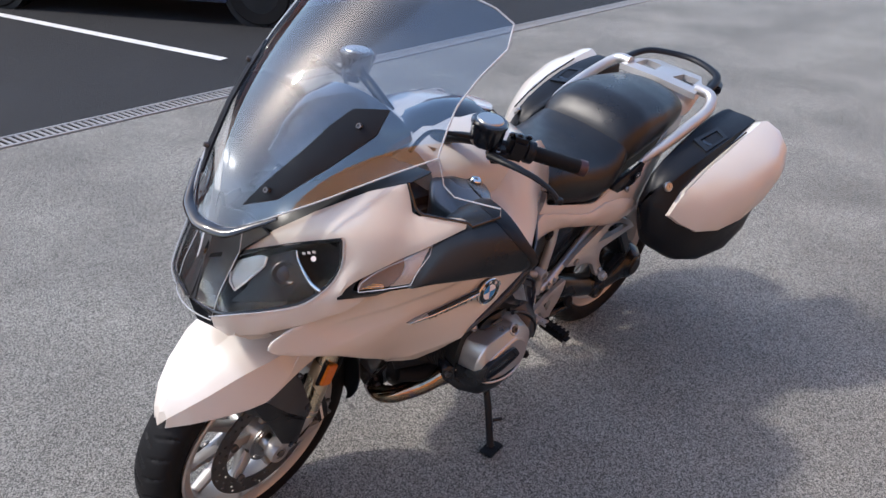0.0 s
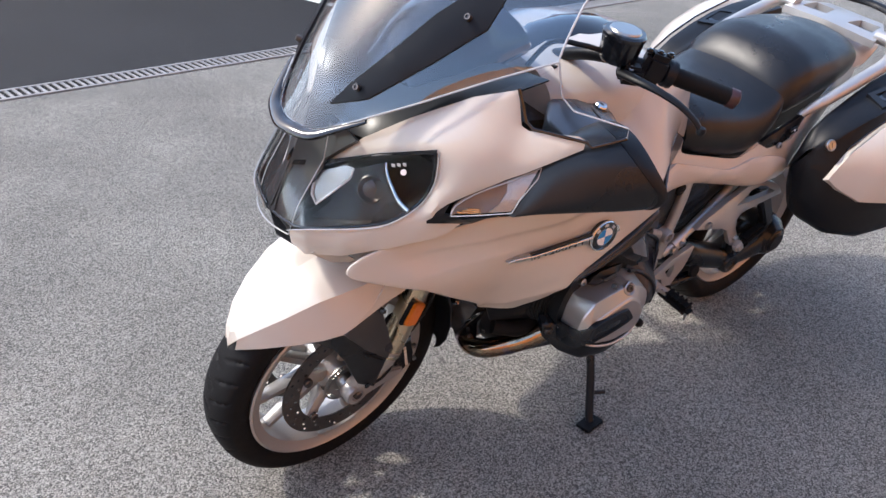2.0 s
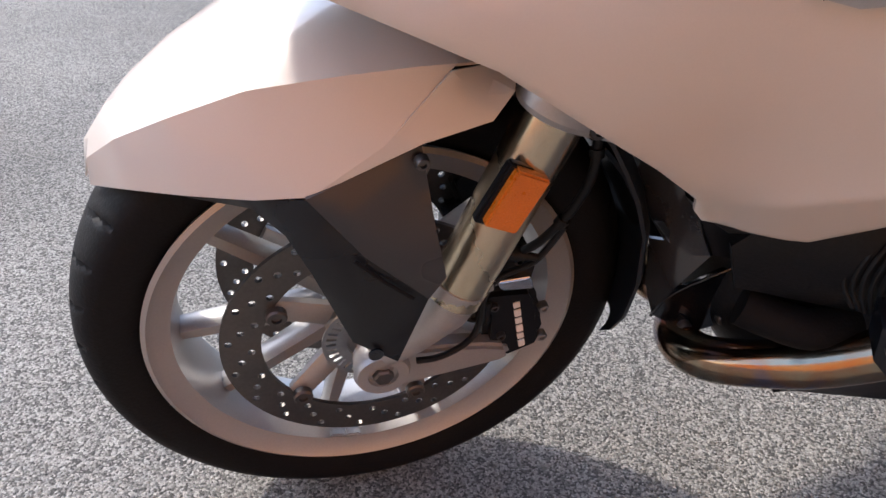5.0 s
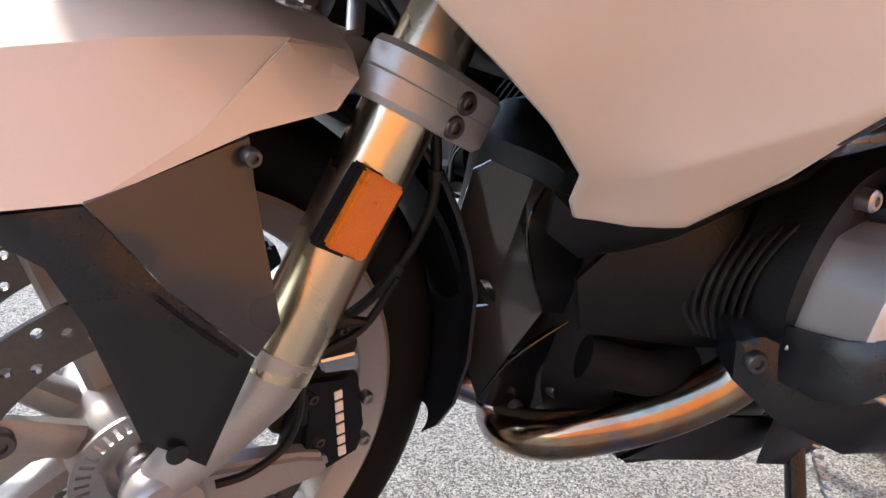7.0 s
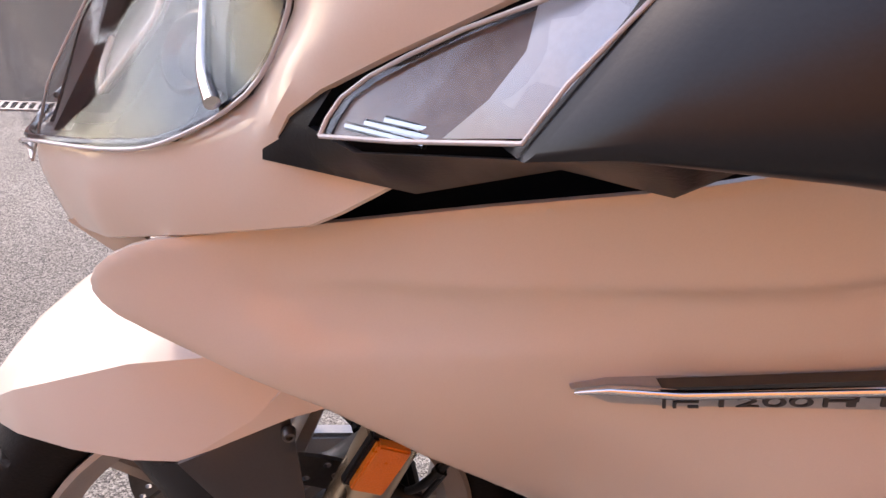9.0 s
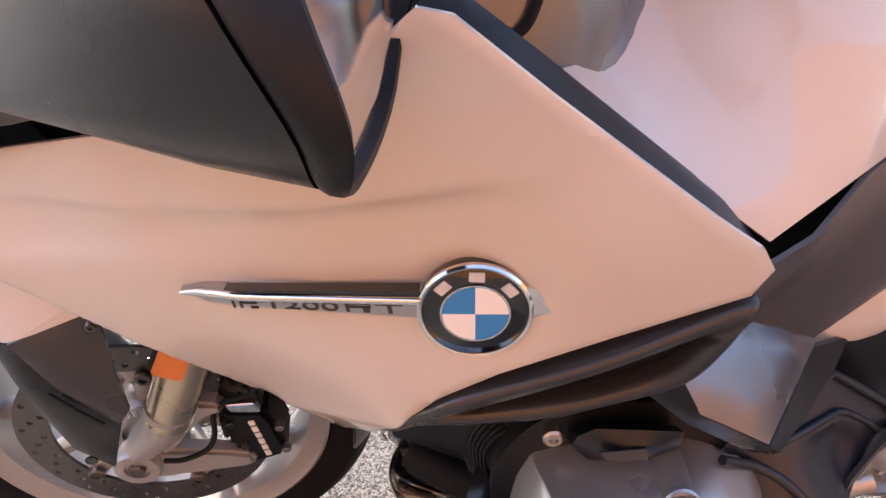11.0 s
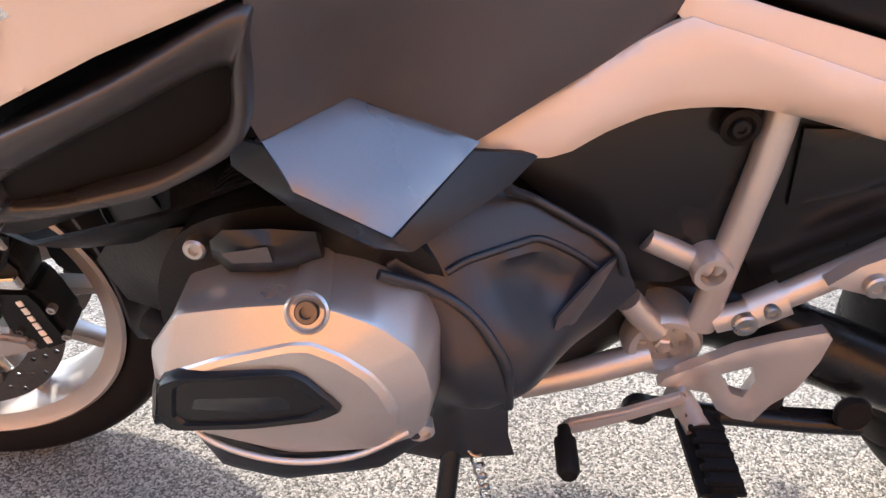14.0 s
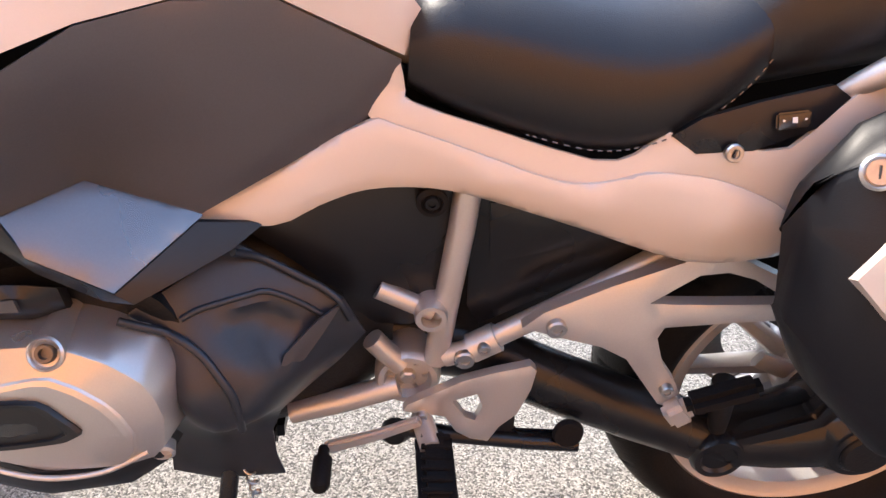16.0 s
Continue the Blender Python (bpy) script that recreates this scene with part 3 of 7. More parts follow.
# fork legs, at the rake of the steering head
for s in (-1, 1):
    base = Vector((0.056, s * 0.136, 0.405))
    fork = steered(part("fork_leg", sweep([base + RAKE * d for d in (0.015, 0.03, 0.1, 0.2, 0.3)], 0.0275, 28), FORK, bike, "bronze anodised fork tube"))
    part("fork_tube", sweep([base + RAKE * d for d in (0.28, 0.34, 0.42, 0.5)], 0.019, 24), STEEL, fork)
    sleeve = [(-0.002, s * 0.1, 0.3), (0.008, s * 0.106, 0.325), (0.024, s * 0.124, 0.36), (0.055, s * 0.134, 0.405), (0.067, s * 0.136, 0.437)]
    foot = part("fork_foot", sweep(sleeve, [0.022, 0.02, 0.022, 0.0262, 0.0285], 20), ALLOY, fork, "cast alloy fork foot with caliper arms")
    part("caliper_arm", plate([(-0.015, 0.324), (0.006, 0.334), (0.033, 0.319), (0.075, 0.315), (0.113, 0.31), (0.138, 0.302), (0.145, 0.286), (0.133, 0.279), (0.028, 0.264), (-0.005, 0.268), (-0.02, 0.29)], s * 0.112, s * 0.088, 0.005), ALLOY, foot)
    part("caliper_arm", plate([(0.02, 0.33), (0.055, 0.41), (0.08, 0.412), (0.113, 0.408), (0.116, 0.392), (0.095, 0.386), (0.075, 0.365), (0.055, 0.335), (0.04, 0.315)], s * 0.116, s * 0.092, 0.005), ALLOY, foot)
    tip = base + RAKE * 0.235
    e1 = Vector((RAKE.z, 0, -RAKE.x))
    drop = rounded([(0.0, 0.034, 0), (-0.022, 0.029, 0), (-0.035, 0.012, 0), (-0.035, -0.012, 0), (-0.022, -0.028, 0), (0.0, -0.034, 0), (0.03, -0.031, 0), (0.054, -0.028, 0), (0.061, -0.02, 0), (0.06, -0.004, 0), (0.048, 0.006, 0), (0.03, 0.016, 0), (0.018, 0.029, 0)], True, 4)
    lobe = lambda k, up: [tip + RAKE * up + e1 * p.x * k + Vector((0, -s * p.y * k, 0)) for p in drop]
    clamp = part("fork_clamp", skin([lobe(0.93, -0.021), lobe(1.0, -0.016), lobe(1.0, -0.001), lobe(0.985, 0.0), lobe(1.0, 0.001), lobe(1.0, 0.016), lobe(0.93, 0.021)]), ALLOY, fork, "silver clamp round the fork tube", 25)
    if s < 0:
        bolt(clamp, (0.153, -0.166, 0.607), r=0.0085, mat=DISC)
        bolt(clamp, (0.1595, -0.166, 0.6235), r=0.0085, mat=DISC)
    fl = base + RAKE * 0.15 + Vector((-0.009, s * 0.026, 0))
    rot = (0, 24, 0)
    refl = part("reflector", block((0.032, 0.012, 0.056), (fl.x - 0.004, fl.y - (0.004 if s < 0 else -0.004), fl.z), rot, 0.002), REFLEX, fork, "orange rectangular reflector")
    part("reflector_backing", block((0.037, 0.01, 0.061), (fl.x - 0.007, fl.y + (0.003 if s < 0 else -0.003), fl.z), rot, 0.002), MATTE, refl)
    # caliper
    cal = [(0.1, 0.371), (0.112, 0.381), (0.16, 0.378), (0.171, 0.356), (0.176, 0.33), (0.184, 0.305), (0.18, 0.286), (0.142, 0.271), (0.125, 0.285), (0.113, 0.3), (0.111, 0.342)]
    caliper = part("brake_caliper", plate(cal, s * 0.103, s * 0.04, 0.008), MATTE, fork, "black brake caliper with a pale mark")
    part("caliper_bridge", plate([(0.106, 0.412), (0.128, 0.432), (0.147, 0.432), (0.161, 0.406), (0.157, 0.374), (0.12, 0.376)], s * 0.1, s * 0.045, 0.006), DARK, caliper)
    if s < 0:
        for k in range(6):
            part("mark", block((0.0075, 0.002, 0.0105 if k % 2 else 0.0085), (0.1435 + 0.0028 * k, -0.1035, 0.357 - k * 0.0122), (0, -14, 0), 0.0005), PALE, caliper)
        part("caliper_pin", plate([(0.116, 0.398), (0.152, 0.4), (0.157, 0.382), (0.122, 0.385)], -0.109, -0.098, 0.002), CHROME, caliper)
        bolt(caliper, (0.176, -0.1, 0.345), r=0.006)
        bolt(caliper, (0.181, -0.1, 0.3), r=0.006)
        part("bleed_nipple", sweep([(0.126, -0.1, 0.43), (0.134, -0.108, 0.432), (0.138, -0.11, 0.432), (0.15, -0.114, 0.431)], [0.009, 0.008, 0.005, 0.004], 12), DARK, caliper)
        hose = rounded([(0.135, -0.105, 0.432), (0.15, -0.12, 0.46), (0.172, -0.13, 0.51), (0.178, -0.13, 0.56), (0.165, -0.11, 0.63), (0.15, -0.05, 0.68)], False, 6)
        part("brake_hose", sweep(hose, 0.0045, 10), MATTE, fork)
        for q in (0.3, 0.62):
            p_ = hose[int(q * (len(hose) - 1))]
            part("hose_clip", turned([(0.0046, -0.004), (0.0066, -0.004), (0.0066, 0.004), (0.0046, 0.004)], p_, hose[int(q * (len(hose) - 1)) + 1] - p_, 14), DARK, fork)
        for k, (x_, z_) in enumerate(((0.13, 0.36), (0.13, 0.41), (0.125, 0.29))):
            bolt(caliper, (x_ - (0.012 if k == 0 else -0.006), -0.1035, z_ + 0.012 * k), r=0.005, mat=DISC)
        part("caliper_web", plate([(0.108, 0.335), (0.106, 0.37), (0.114, 0.37), (0.116, 0.335)], -0.108, -0.1, 0.002), DARK, caliper)
        wire = rounded([(0.035, -0.12, 0.312), (0.06, -0.124, 0.318), (0.088, -0.12, 0.33), (0.1, -0.116, 0.352), (0.103, -0.112, 0.385), (0.118, -0.108, 0.405), (0.15, -0.112, 0.425), (0.17, -0.118, 0.47)], False, 6)
        part("sensor_cable", sweep(wire, 0.0035, 8), MATTE, fork)
steered(part("fork_bridge", joined(block((0.055, 0.2, 0.034), (0.12, 0, 0.63), (0, 20, 0), 0.01), block((0.07, 0.07, 0.05), (0.125, 0, 0.64), (0, 20, 0), 0.014)), ALLOY, bike, "silver lower fork bridge"))
part("brake_line", sweep(rounded([(0.11, -0.06, 0.74), (0.1, -0.085, 0.69), (0.095, -0.1, 0.655)], False, 5), 0.006, 10), STEEL, bike)
part("suspension_arm", sweep([(0.11, 0, 0.66), (0.2, 0, 0.62), (0.26, -0.01, 0.6)], [0.026, 0.026, 0.026], 14), DARK, bike)

# front mudguard
mid_line = [(-0.262, 0, 0.498), (-0.255, 0, 0.535), (-0.232, 0, 0.566), (-0.161, 0, 0.61), (-0.105, 0, 0.638), (-0.049, 0, 0.655), (0.022, 0, 0.668), (0.085, 0, 0.664)]
crease = [(0.1, -0.09, 0.643), (0.05, -0.108, 0.648), (0.022, -0.108, 0.646), (-0.034, -0.105, 0.638), (-0.105, -0.094, 0.622), (-0.17, -0.076, 0.59), (-0.215, -0.055, 0.562), (-0.248, -0.03, 0.53)]
under = [(-0.252, -0.026, 0.5), (-0.215, -0.066, 0.521), (-0.16, -0.1, 0.535), (-0.105, -0.122, 0.543), (-0.062, -0.134, 0.552)]
mid_line = [(x + 0.011, y, z - 0.005) for x, y, z in mid_line]
crease, under = unsteered(crease), unsteered(under)
top_leaf = sheet(mid_line + unsteered([(0.098, -0.05, 0.658)]) + crease, unsteered([(-0.06, -0.05, 0.652), (0.03, -0.055, 0.664), (-0.17, -0.04, 0.602)]), (-0.3, -0.35, 0.88), 0.003, 0.012, (), 0.0, True)
flank = unsteered([(-0.062, -0.134, 0.552), (-0.006, -0.13, 0.592), (0.045, -0.116, 0.646)])
side_leaf = sheet([crease[1]] + crease[2:] + under + flank[1:2], (), (-0.3, -0.9, 0.25), 0.003, 0.012, (), 0.0)
back_leaf = sheet([flank[2], flank[1], flank[0], *unsteered([(0.023, -0.131, 0.594), (0.077, -0.127, 0.61), (0.094, -0.118, 0.63), (0.1, -0.09, 0.643)])], (), (0, -0.95, 0.3), 0.003, 0.012, (), 0.0)
leaves = joined(top_leaf, mirrored(side_leaf), mirrored(back_leaf), side_leaf, back_leaf)
bmesh.ops.remove_doubles(leaves, verts=leaves.verts, dist=0.0015)
guard_front = steered(part("front_mudguard", leaves, WHITE, bike, "white front mudguard with sharp creases", 14))
sh1 = [(-0.065, -0.14, 0.552), (0.024, -0.129, 0.59), (0.029, -0.132, 0.562), (0.036, -0.145, 0.523), (0.046, -0.156, 0.479), (0.032, -0.157, 0.457), (-0.021, -0.154, 0.503)]
sh2 = [(-0.16, -0.095, 0.528), (-0.105, -0.118, 0.538), (-0.065, -0.138, 0.55), (-0.021, -0.151, 0.501), (0.032, -0.155, 0.455), (0.008, -0.152, 0.377), (-0.006, -0.152, 0.387), (-0.032, -0.149, 0.403), (-0.065, -0.145, 0.484), (-0.083, -0.133, 0.513), (-0.11, -0.106, 0.522)]
for bm, plastic, tag in ((sheet(unsteered(sh1), (), (0, -1, 0), 0.004, 0.014), INTAKE, "matte black upper leaf of the mudguard stay"), (sheet(unsteered(sh2), (), (0, -1, 0), 0.006, 0.014), SATIN, "matte black lower leaf of the mudguard stay")):
    both("mudguard_stay", bm, plastic, guard_front, tag)
for s in (-1, 1):
    bolt(guard_front, (0.02, s * 0.151, 0.58), (0, s, 0), 0.0058, DISC)
    part("stay_hole", turned([(0, 0), (0.007, 0), (0.007, 0.002), (0, 0.002)], (-0.018, s * 0.1735, 0.395), (0, s, 0), 16), GLOSS, guard_front)
for s in (-1, 1):
    part("stay_groove", sweep([(x, -s * y, z) for x, y, z in unsteered([(-0.03, -0.1545, 0.503), (-0.005, -0.1565, 0.48), (0.018, -0.158, 0.462)])], 0.0016, 6), SHADE, guard_front)
# inner black arch of the mudguard behind the wheel
arch = []
for a in np.linspace(100, 2, 15):
    r = 0.314
    ca, sa = math.cos(radians(a)), math.sin(radians(a))
    w = 0.075 * min(1.0, 0.45 + (a - 2) / 40)
    arch.append([(r * ca, -w, 0.3 + r * sa), (r * ca * 1.03, -w * 0.6, 0.3 + r * sa * 1.03), (r * ca * 1.03, w * 0.6, 0.3 + r * sa * 1.03), (r * ca, w, 0.3 + r * sa),
                 (r * ca * 0.985, w * 0.96, 0.3 + r * sa * 0.985), (r * ca * 0.985, -w * 0.96, 0.3 + r * sa * 0.985)])
part("mudguard_arch", skin(arch), MATTE, guard_front, "black inner arch of the front mudguard")

# ---- fairing ----
fo = [(-0.0935, -0.18, 0.751), (-0.0935, -0.18, 0.76), (-0.089, -0.182, 0.77), (-0.079, -0.187, 0.781), (-0.065, -0.192, 0.791), (-0.048, -0.197, 0.799), (-0.029, -0.201, 0.804), (0.036, -0.218, 0.822), (0.129, -0.266, 0.862), (0.205, -0.305, 0.893), (0.285, -0.332, 0.925), (0.335, -0.342, 0.978), (0.352, -0.344, 0.976),
      (0.402, -0.348, 0.941), (0.5, -0.346, 0.873), (0.533, -0.342, 0.851), (0.544, -0.34, 0.836), (0.536, -0.34, 0.816), (0.458, -0.346, 0.784), (0.393, -0.348, 0.752), (0.355, -0.34, 0.718),
      (0.332, -0.322, 0.68), (0.312, -0.28, 0.62), (0.285, -0.239, 0.572), (0.255, -0.222, 0.566), (0.224, -0.205, 0.565), (0.212, -0.21, 0.578), (0.2, -0.226, 0.6), (0.16, -0.234, 0.631), (0.117, -0.237, 0.658), (0.048, -0.232, 0.7), (0, -0.222, 0.717), (-0.055, -0.2, 0.733), (-0.078, -0.19, 0.74), (-0.088, -0.183, 0.744)]
fin = [(0.183, -0.286, 0.764), (0.3, -0.325, 0.79), (0.373, -0.338, 0.80), (0.167, -0.284, 0.836), (0.16, -0.285, 0.81), (0.295, -0.333, 0.875), (0.28, -0.33, 0.85), (0.02, -0.215, 0.775), (0.02, -0.226, 0.75), (0.46, -0.35, 0.83),
       (0.43, -0.352, 0.86), (0.27, -0.285, 0.66), (0.24, -0.262, 0.64), (0.2, -0.256, 0.66), (0.33, -0.335, 0.74), (0.1, -0.252, 0.72)]


def creased(bm, p, q, depth, width, lip=0.0, fade=0.06):
    """Press a crease along a line of the x-z plane into a panel, soft or under a sharp lip."""
    (px_, pz), (qx, qz) = p, q
    ln = math.hypot(qx - px_, qz - pz)
    ux, uz = (qx - px_) / ln, (qz - pz) / ln
    for v in bm.verts:
        s = (v.co.x - px_) * ux + (v.co.z - pz) * uz
        d_ = (v.co.z - pz) * ux - (v.co.x - px_) * uz
        k = max(0.0, min(1.0, s / fade + 0.3)) * max(0.0, min(1.0, (ln - s) / fade + 1.0))
        if d_ < 0:
            v.co.y += k * depth * (1 - d_ / width) * math.exp(d_ / width)
        else:
            v.co.y += k * depth * (max(0.0, 1 - (d_ / lip) ** 2) if lip else math.exp(-((d_ * 2.0 / width) ** 2)))
    return bm


fairing_mesh = sheet(fo, fin, (-0.15, -1, 0.05), 0.004, 0.0048, (), 0.002)
creased(fairing_mesh, (0.03, 0.769), (0.36, 0.868), 0.0065, 0.03, 0.017)
creased(fairing_mesh, (0.02, 0.73), (0.17, 0.782), -0.004, 0.02)
for v in fairing_mesh.verts:  # the lower edge stands out as a ledge
    along = (v.co.x - 0.222) * 0.817 + (v.co.z - 0.604) * 0.577
    above = (v.co.z - 0.604) * 0.817 - (v.co.x - 0.222) * 0.577
    k = max(0.0, min(1.0, along / 0.03 + 0.3)) * max(0.0, min(1.0, (0.13 - along) / 0.05 + 1.0))
    v.co.y -= k * 0.011 * (math.exp(-above / 0.026) if above > 0 else max(0.0, 1 + above / 0.16))
both("side_fairing", fairing_mesh, WHITE, bike, "white pearl side fairing panel", 30)
both("fairing_lip", sheet([(0.337, -0.34, 0.979), (0.4, -0.346, 0.943), (0.5, -0.344, 0.875), (0.535, -0.338, 0.85), (0.535, -0.305, 0.85), (0.5, -0.312, 0.88), (0.4, -0.318, 0.953), (0.345, -0.315, 0.99)], (), (0.5, -0.1, 0.85), 0.004, 0.02), MATTE, bike)

# badge with its chrome strip
for s in (-1, 1):
    rot = Matrix.Identity(4) if s < 0 else Matrix.Diagonal((1, -1, 1, 1))
    def side(bm):
        bm.transform(rot)
        return bm
    n_out = Vector((-0.04, -1, 0.05)).normalized()
    strip_o = [(0.183, -0.292, 0.765), (0.2, -0.3, 0.775), (0.231, -0.314, 0.785), (0.344, -0.343, 0.813), (0.344, -0.343, 0.793), (0.23, -0.312, 0.77), (0.203, -0.3, 0.762)]
    strip = part("trim_strip", side(sheet(strip_o, (), n_out, 0.012, 0.02, (), 0.002)), BRUSHED, bike, "chrome trim strip with dark raised characters")
    part("strip_ridge", side(sweep([(0.184, -0.294, 0.7655), (0.2, -0.3025, 0.7745), (0.231, -0.3165, 0.7835), (0.343, -0.3455, 0.8105)], [0.001, 0.0026, 0.003, 0.003], 10)), CHROME, strip, "bright chrome ridge")
    part("trim_shadow_bar", side(sheet([(0.22, -0.316, 0.787), (0.342, -0.345, 0.8165), (0.342, -0.346, 0.8135), (0.23, -0.3185, 0.7878)], (), n_out, 0.008, 0.02, (), 0.001)), GLOSS, strip)
    along = Vector((1, -0.262, 0.225)).normalized()
    across = n_out.cross(along).normalized() * -1
    across = across if across.z > 0 else -across

    def on_strip(x0, lift=0.0):
        return Vector((x0, -0.3146 - 0.262 * (x0 - 0.236), 0.7788 + 0.225 * (x0 - 0.236))) + n_out * (0.0016 + lift)

    def strip_bar(x0, x1, v0, v1):
        bm = bmesh.new()
        lo4 = [on_strip(x) + across * v for x, v in ((x0, v0), (x1, v0), (x1, v1), (x0, v1))]
        a4, b4 = [bm.verts.new(p) for p in lo4], [bm.verts.new(p + n_out * 0.0012) for p in lo4]
        bm.faces.new(a4)
        bm.faces.new(b4)
        for i in range(4):
            bm.faces.new((a4[i], a4[(i + 1) % 4], b4[(i + 1) % 4], b4[i]))
        return bm
    for x0, x1, v0, v1 in ((0.224, 0.2255, -0.004, 0.0042), (0.224, 0.241, 0.003, 0.0042), (0.2395, 0.241, -0.0005, 0.0042), (0.229, 0.241, -0.0005, 0.0006), (0.229, 0.2305, -0.004, 0.0006), (0.236, 0.241, -0.004, -0.0026)):
        part("strip_mark", side(strip_bar(x0, x1, v0, v1)), INK, strip)
    for x0, x1, v0, v1 in ((0.298, 0.3135, 0.0022, 0.0036), (0.312, 0.3135, -0.0004, 0.0036), (0.298, 0.3135, -0.0004, 0.0008), (0.298, 0.3, -0.0036, 0.0036), (0.3085, 0.3125, -0.0036, -0.0004), (0.3165, 0.333, 0.0022, 0.0036), (0.3235, 0.326, -0.0036, 0.0036)):
        part("strip_mark", side(strip_bar(x0, x1, v0, v1)), INK, strip)
    text = bpy.data.curves.new("numerals", "FONT")
    text.body, text.extrude = "1200", 0.05
    holder = new("numerals", text)
    bpy.context.view_layer.update()
    me = bpy.data.meshes.new_from_object(holder.evaluated_get(bpy.context.evaluated_depsgraph_get()))
    bpy.data.objects.remove(holder)
    num = bmesh.new()
    num.from_mesh(me)
    bpy.data.meshes.remove(me)
    wide, tall = max(v.co.x for v in num.verts), max(v.co.y for v in num.verts)
    for v in num.verts:
        q = v.co.copy()
        v.co = on_strip(0.2455 + 0.048 * q.x / wide) + across * (-0.0034 + 0.0062 * q.y / tall) + n_out * (0.0006 + 0.012 * q.z)
    part("strip_number", side(num), INK, strip, "dark numerals on the chrome strip")
    tail_o = [(0.395, -0.346, 0.822), (0.404, -0.347, 0.823), (0.432, -0.349, 0.811), (0.406, -0.348, 0.80), (0.395, -0.347, 0.798)]
    part("trim_tail", side(sheet(tail_o, (), n_out, 0.012, 0.012, (), 0.002)), CHROME, strip)
    c = Vector((0.375, -0.337, 0.804))
    badge = part("badge", side(turned([(0, 0), (0.0325, 0), (0.0335, 0.006), (0.0325, 0.0095), (0.0312, 0.0105), (0, 0.0105)], c, n_out, 48)), GLOSS, bike, "round black, blue and white enamel badge with a chrome ring")
    part("badge_ring", side(turned([(0.0312, 0.009), (0.034, 0.008), (0.034, 0.0105), (0.0327, 0.012), (0.0312, 0.0115)], c, n_out, 48)), CHROME, badge)
    part("badge_ring", side(turned([(0.0195, 0.0108), (0.0205, 0.0108), (0.0205, 0.0122), (0.0195, 0.0122)], c, n_out, 40)), CHROME, badge)
    basis = n_out.to_track_quat("Z", "Y").to_matrix()
    for q in range(4):
        bm = bmesh.new()
        base = radians(90 * q + 4)
        pts = [(0, 0)] + [(0.0193 * math.cos(base + radians(t)), 0.0193 * math.sin(base + radians(t))) for t in range(0, 91, 10)]
        bm.faces.new([bm.verts.new(c + basis @ Vector((x, y, 0.0122))) for x, y in pts])
        part("badge_quarter", side(bm), BLUE if q % 2 else PALE, badge)
    for k, ang in enumerate((140, 92, 44)):
        a = radians(ang)
        p = c + basis @ Vector((0.0256 * math.cos(a), 0.0256 * math.sin(a), 0.0112))
        bmk = block((0.009, 0.0065, 0.0012), (0, 0, 0), (0, 0, ang - 90), 0.0004)
        bmk.transform(Matrix.Translation(p) @ basis.to_4x4())
        part("badge_mark", side(bmk), MARK, badge)

# air intake under the fairing
io = [(0.31, -0.29, 0.635), (0.32, -0.315, 0.662), (0.331, -0.327, 0.684), (0.349, -0.337, 0.705), (0.374, -0.342, 0.727), (0.46, -0.343, 0.768), (0.538, -0.337, 0.81), (0.54, -0.335, 0.79), (0.53, -0.322, 0.735), (0.511, -0.312, 0.706), (0.472, -0.305, 0.68), (0.44, -0.302, 0.664), (0.382, -0.295, 0.646), (0.335, -0.285, 0.632)]
ii = [(0.343, -0.302, 0.652), (0.347, -0.312, 0.664), (0.353, -0.32, 0.678), (0.362, -0.326, 0.688), (0.38, -0.331, 0.7), (0.45, -0.334, 0.738), (0.519, -0.33, 0.772), (0.523, -0.327, 0.759), (0.515, -0.318, 0.734), (0.5, -0.312, 0.715), (0.475, -0.307, 0.697), (0.45, -0.304, 0.684), (0.41, -0.3, 0.67), (0.37, -0.298, 0.656)]
ro, ri = rounded(io, True, 5), rounded(ii, True, 5)
ring2 = [o.lerp(i, 0.3) + Vector((0, -0.006, 0)) for o, i in zip(ro, ri)]
ring3 = [o.lerp(i, 0.8) + Vector((0, -0.002, 0)) for o, i in zip(ro, ri)]
deep = [i + Vector((0, 0.05, 0)) for i in ri]
both("air_intake", skin([[p + Vector((0, 0.05, 0)) for p in ro], ro, [o.lerp(i, 0.12) + Vector((0, -0.005, 0)) for o, i in zip(ro, ri)], ring2, [o.lerp(i, 0.6) + Vector((0, -0.005, 0)) for o, i in zip(ro, ri)], ring3, [i + Vector((0, 0.004, 0)) for i in ri], deep], True), INTAKE, bike, "satin black air intake surround with a dark recess", 70)
# near-black fill paints the shade inside the intake
both("intake_shade_fill", skin([[i + Vector((0, 0.012, 0)) for i in ri], [i + Vector((0, 0.049, 0)) for i in ri]]), SHADE, bike)
both("intake_lip", sheet([(0.33, -0.287, 0.634), (0.44, -0.302, 0.664), (0.50, -0.308, 0.696), (0.49, -0.255, 0.67), (0.4, -0.235, 0.62), (0.31, -0.24, 0.585), (0.3, -0.262, 0.6)], (), (0, -0.8, -0.6), 0.004, 0.02), MATTE, bike)
both("fairing_underside", sheet([(0.215, -0.19, 0.575), (0.235, -0.195, 0.56), (0.3, -0.232, 0.566), (0.42, -0.24, 0.605), (0.5, -0.22, 0.63), (0.45, -0.17, 0.57), (0.36, -0.17, 0.527), (0.285, -0.16, 0.512), (0.255, -0.15, 0.53)], (), (0, -0.8, -0.6), 0.004, 0.025), MATTE, bike)

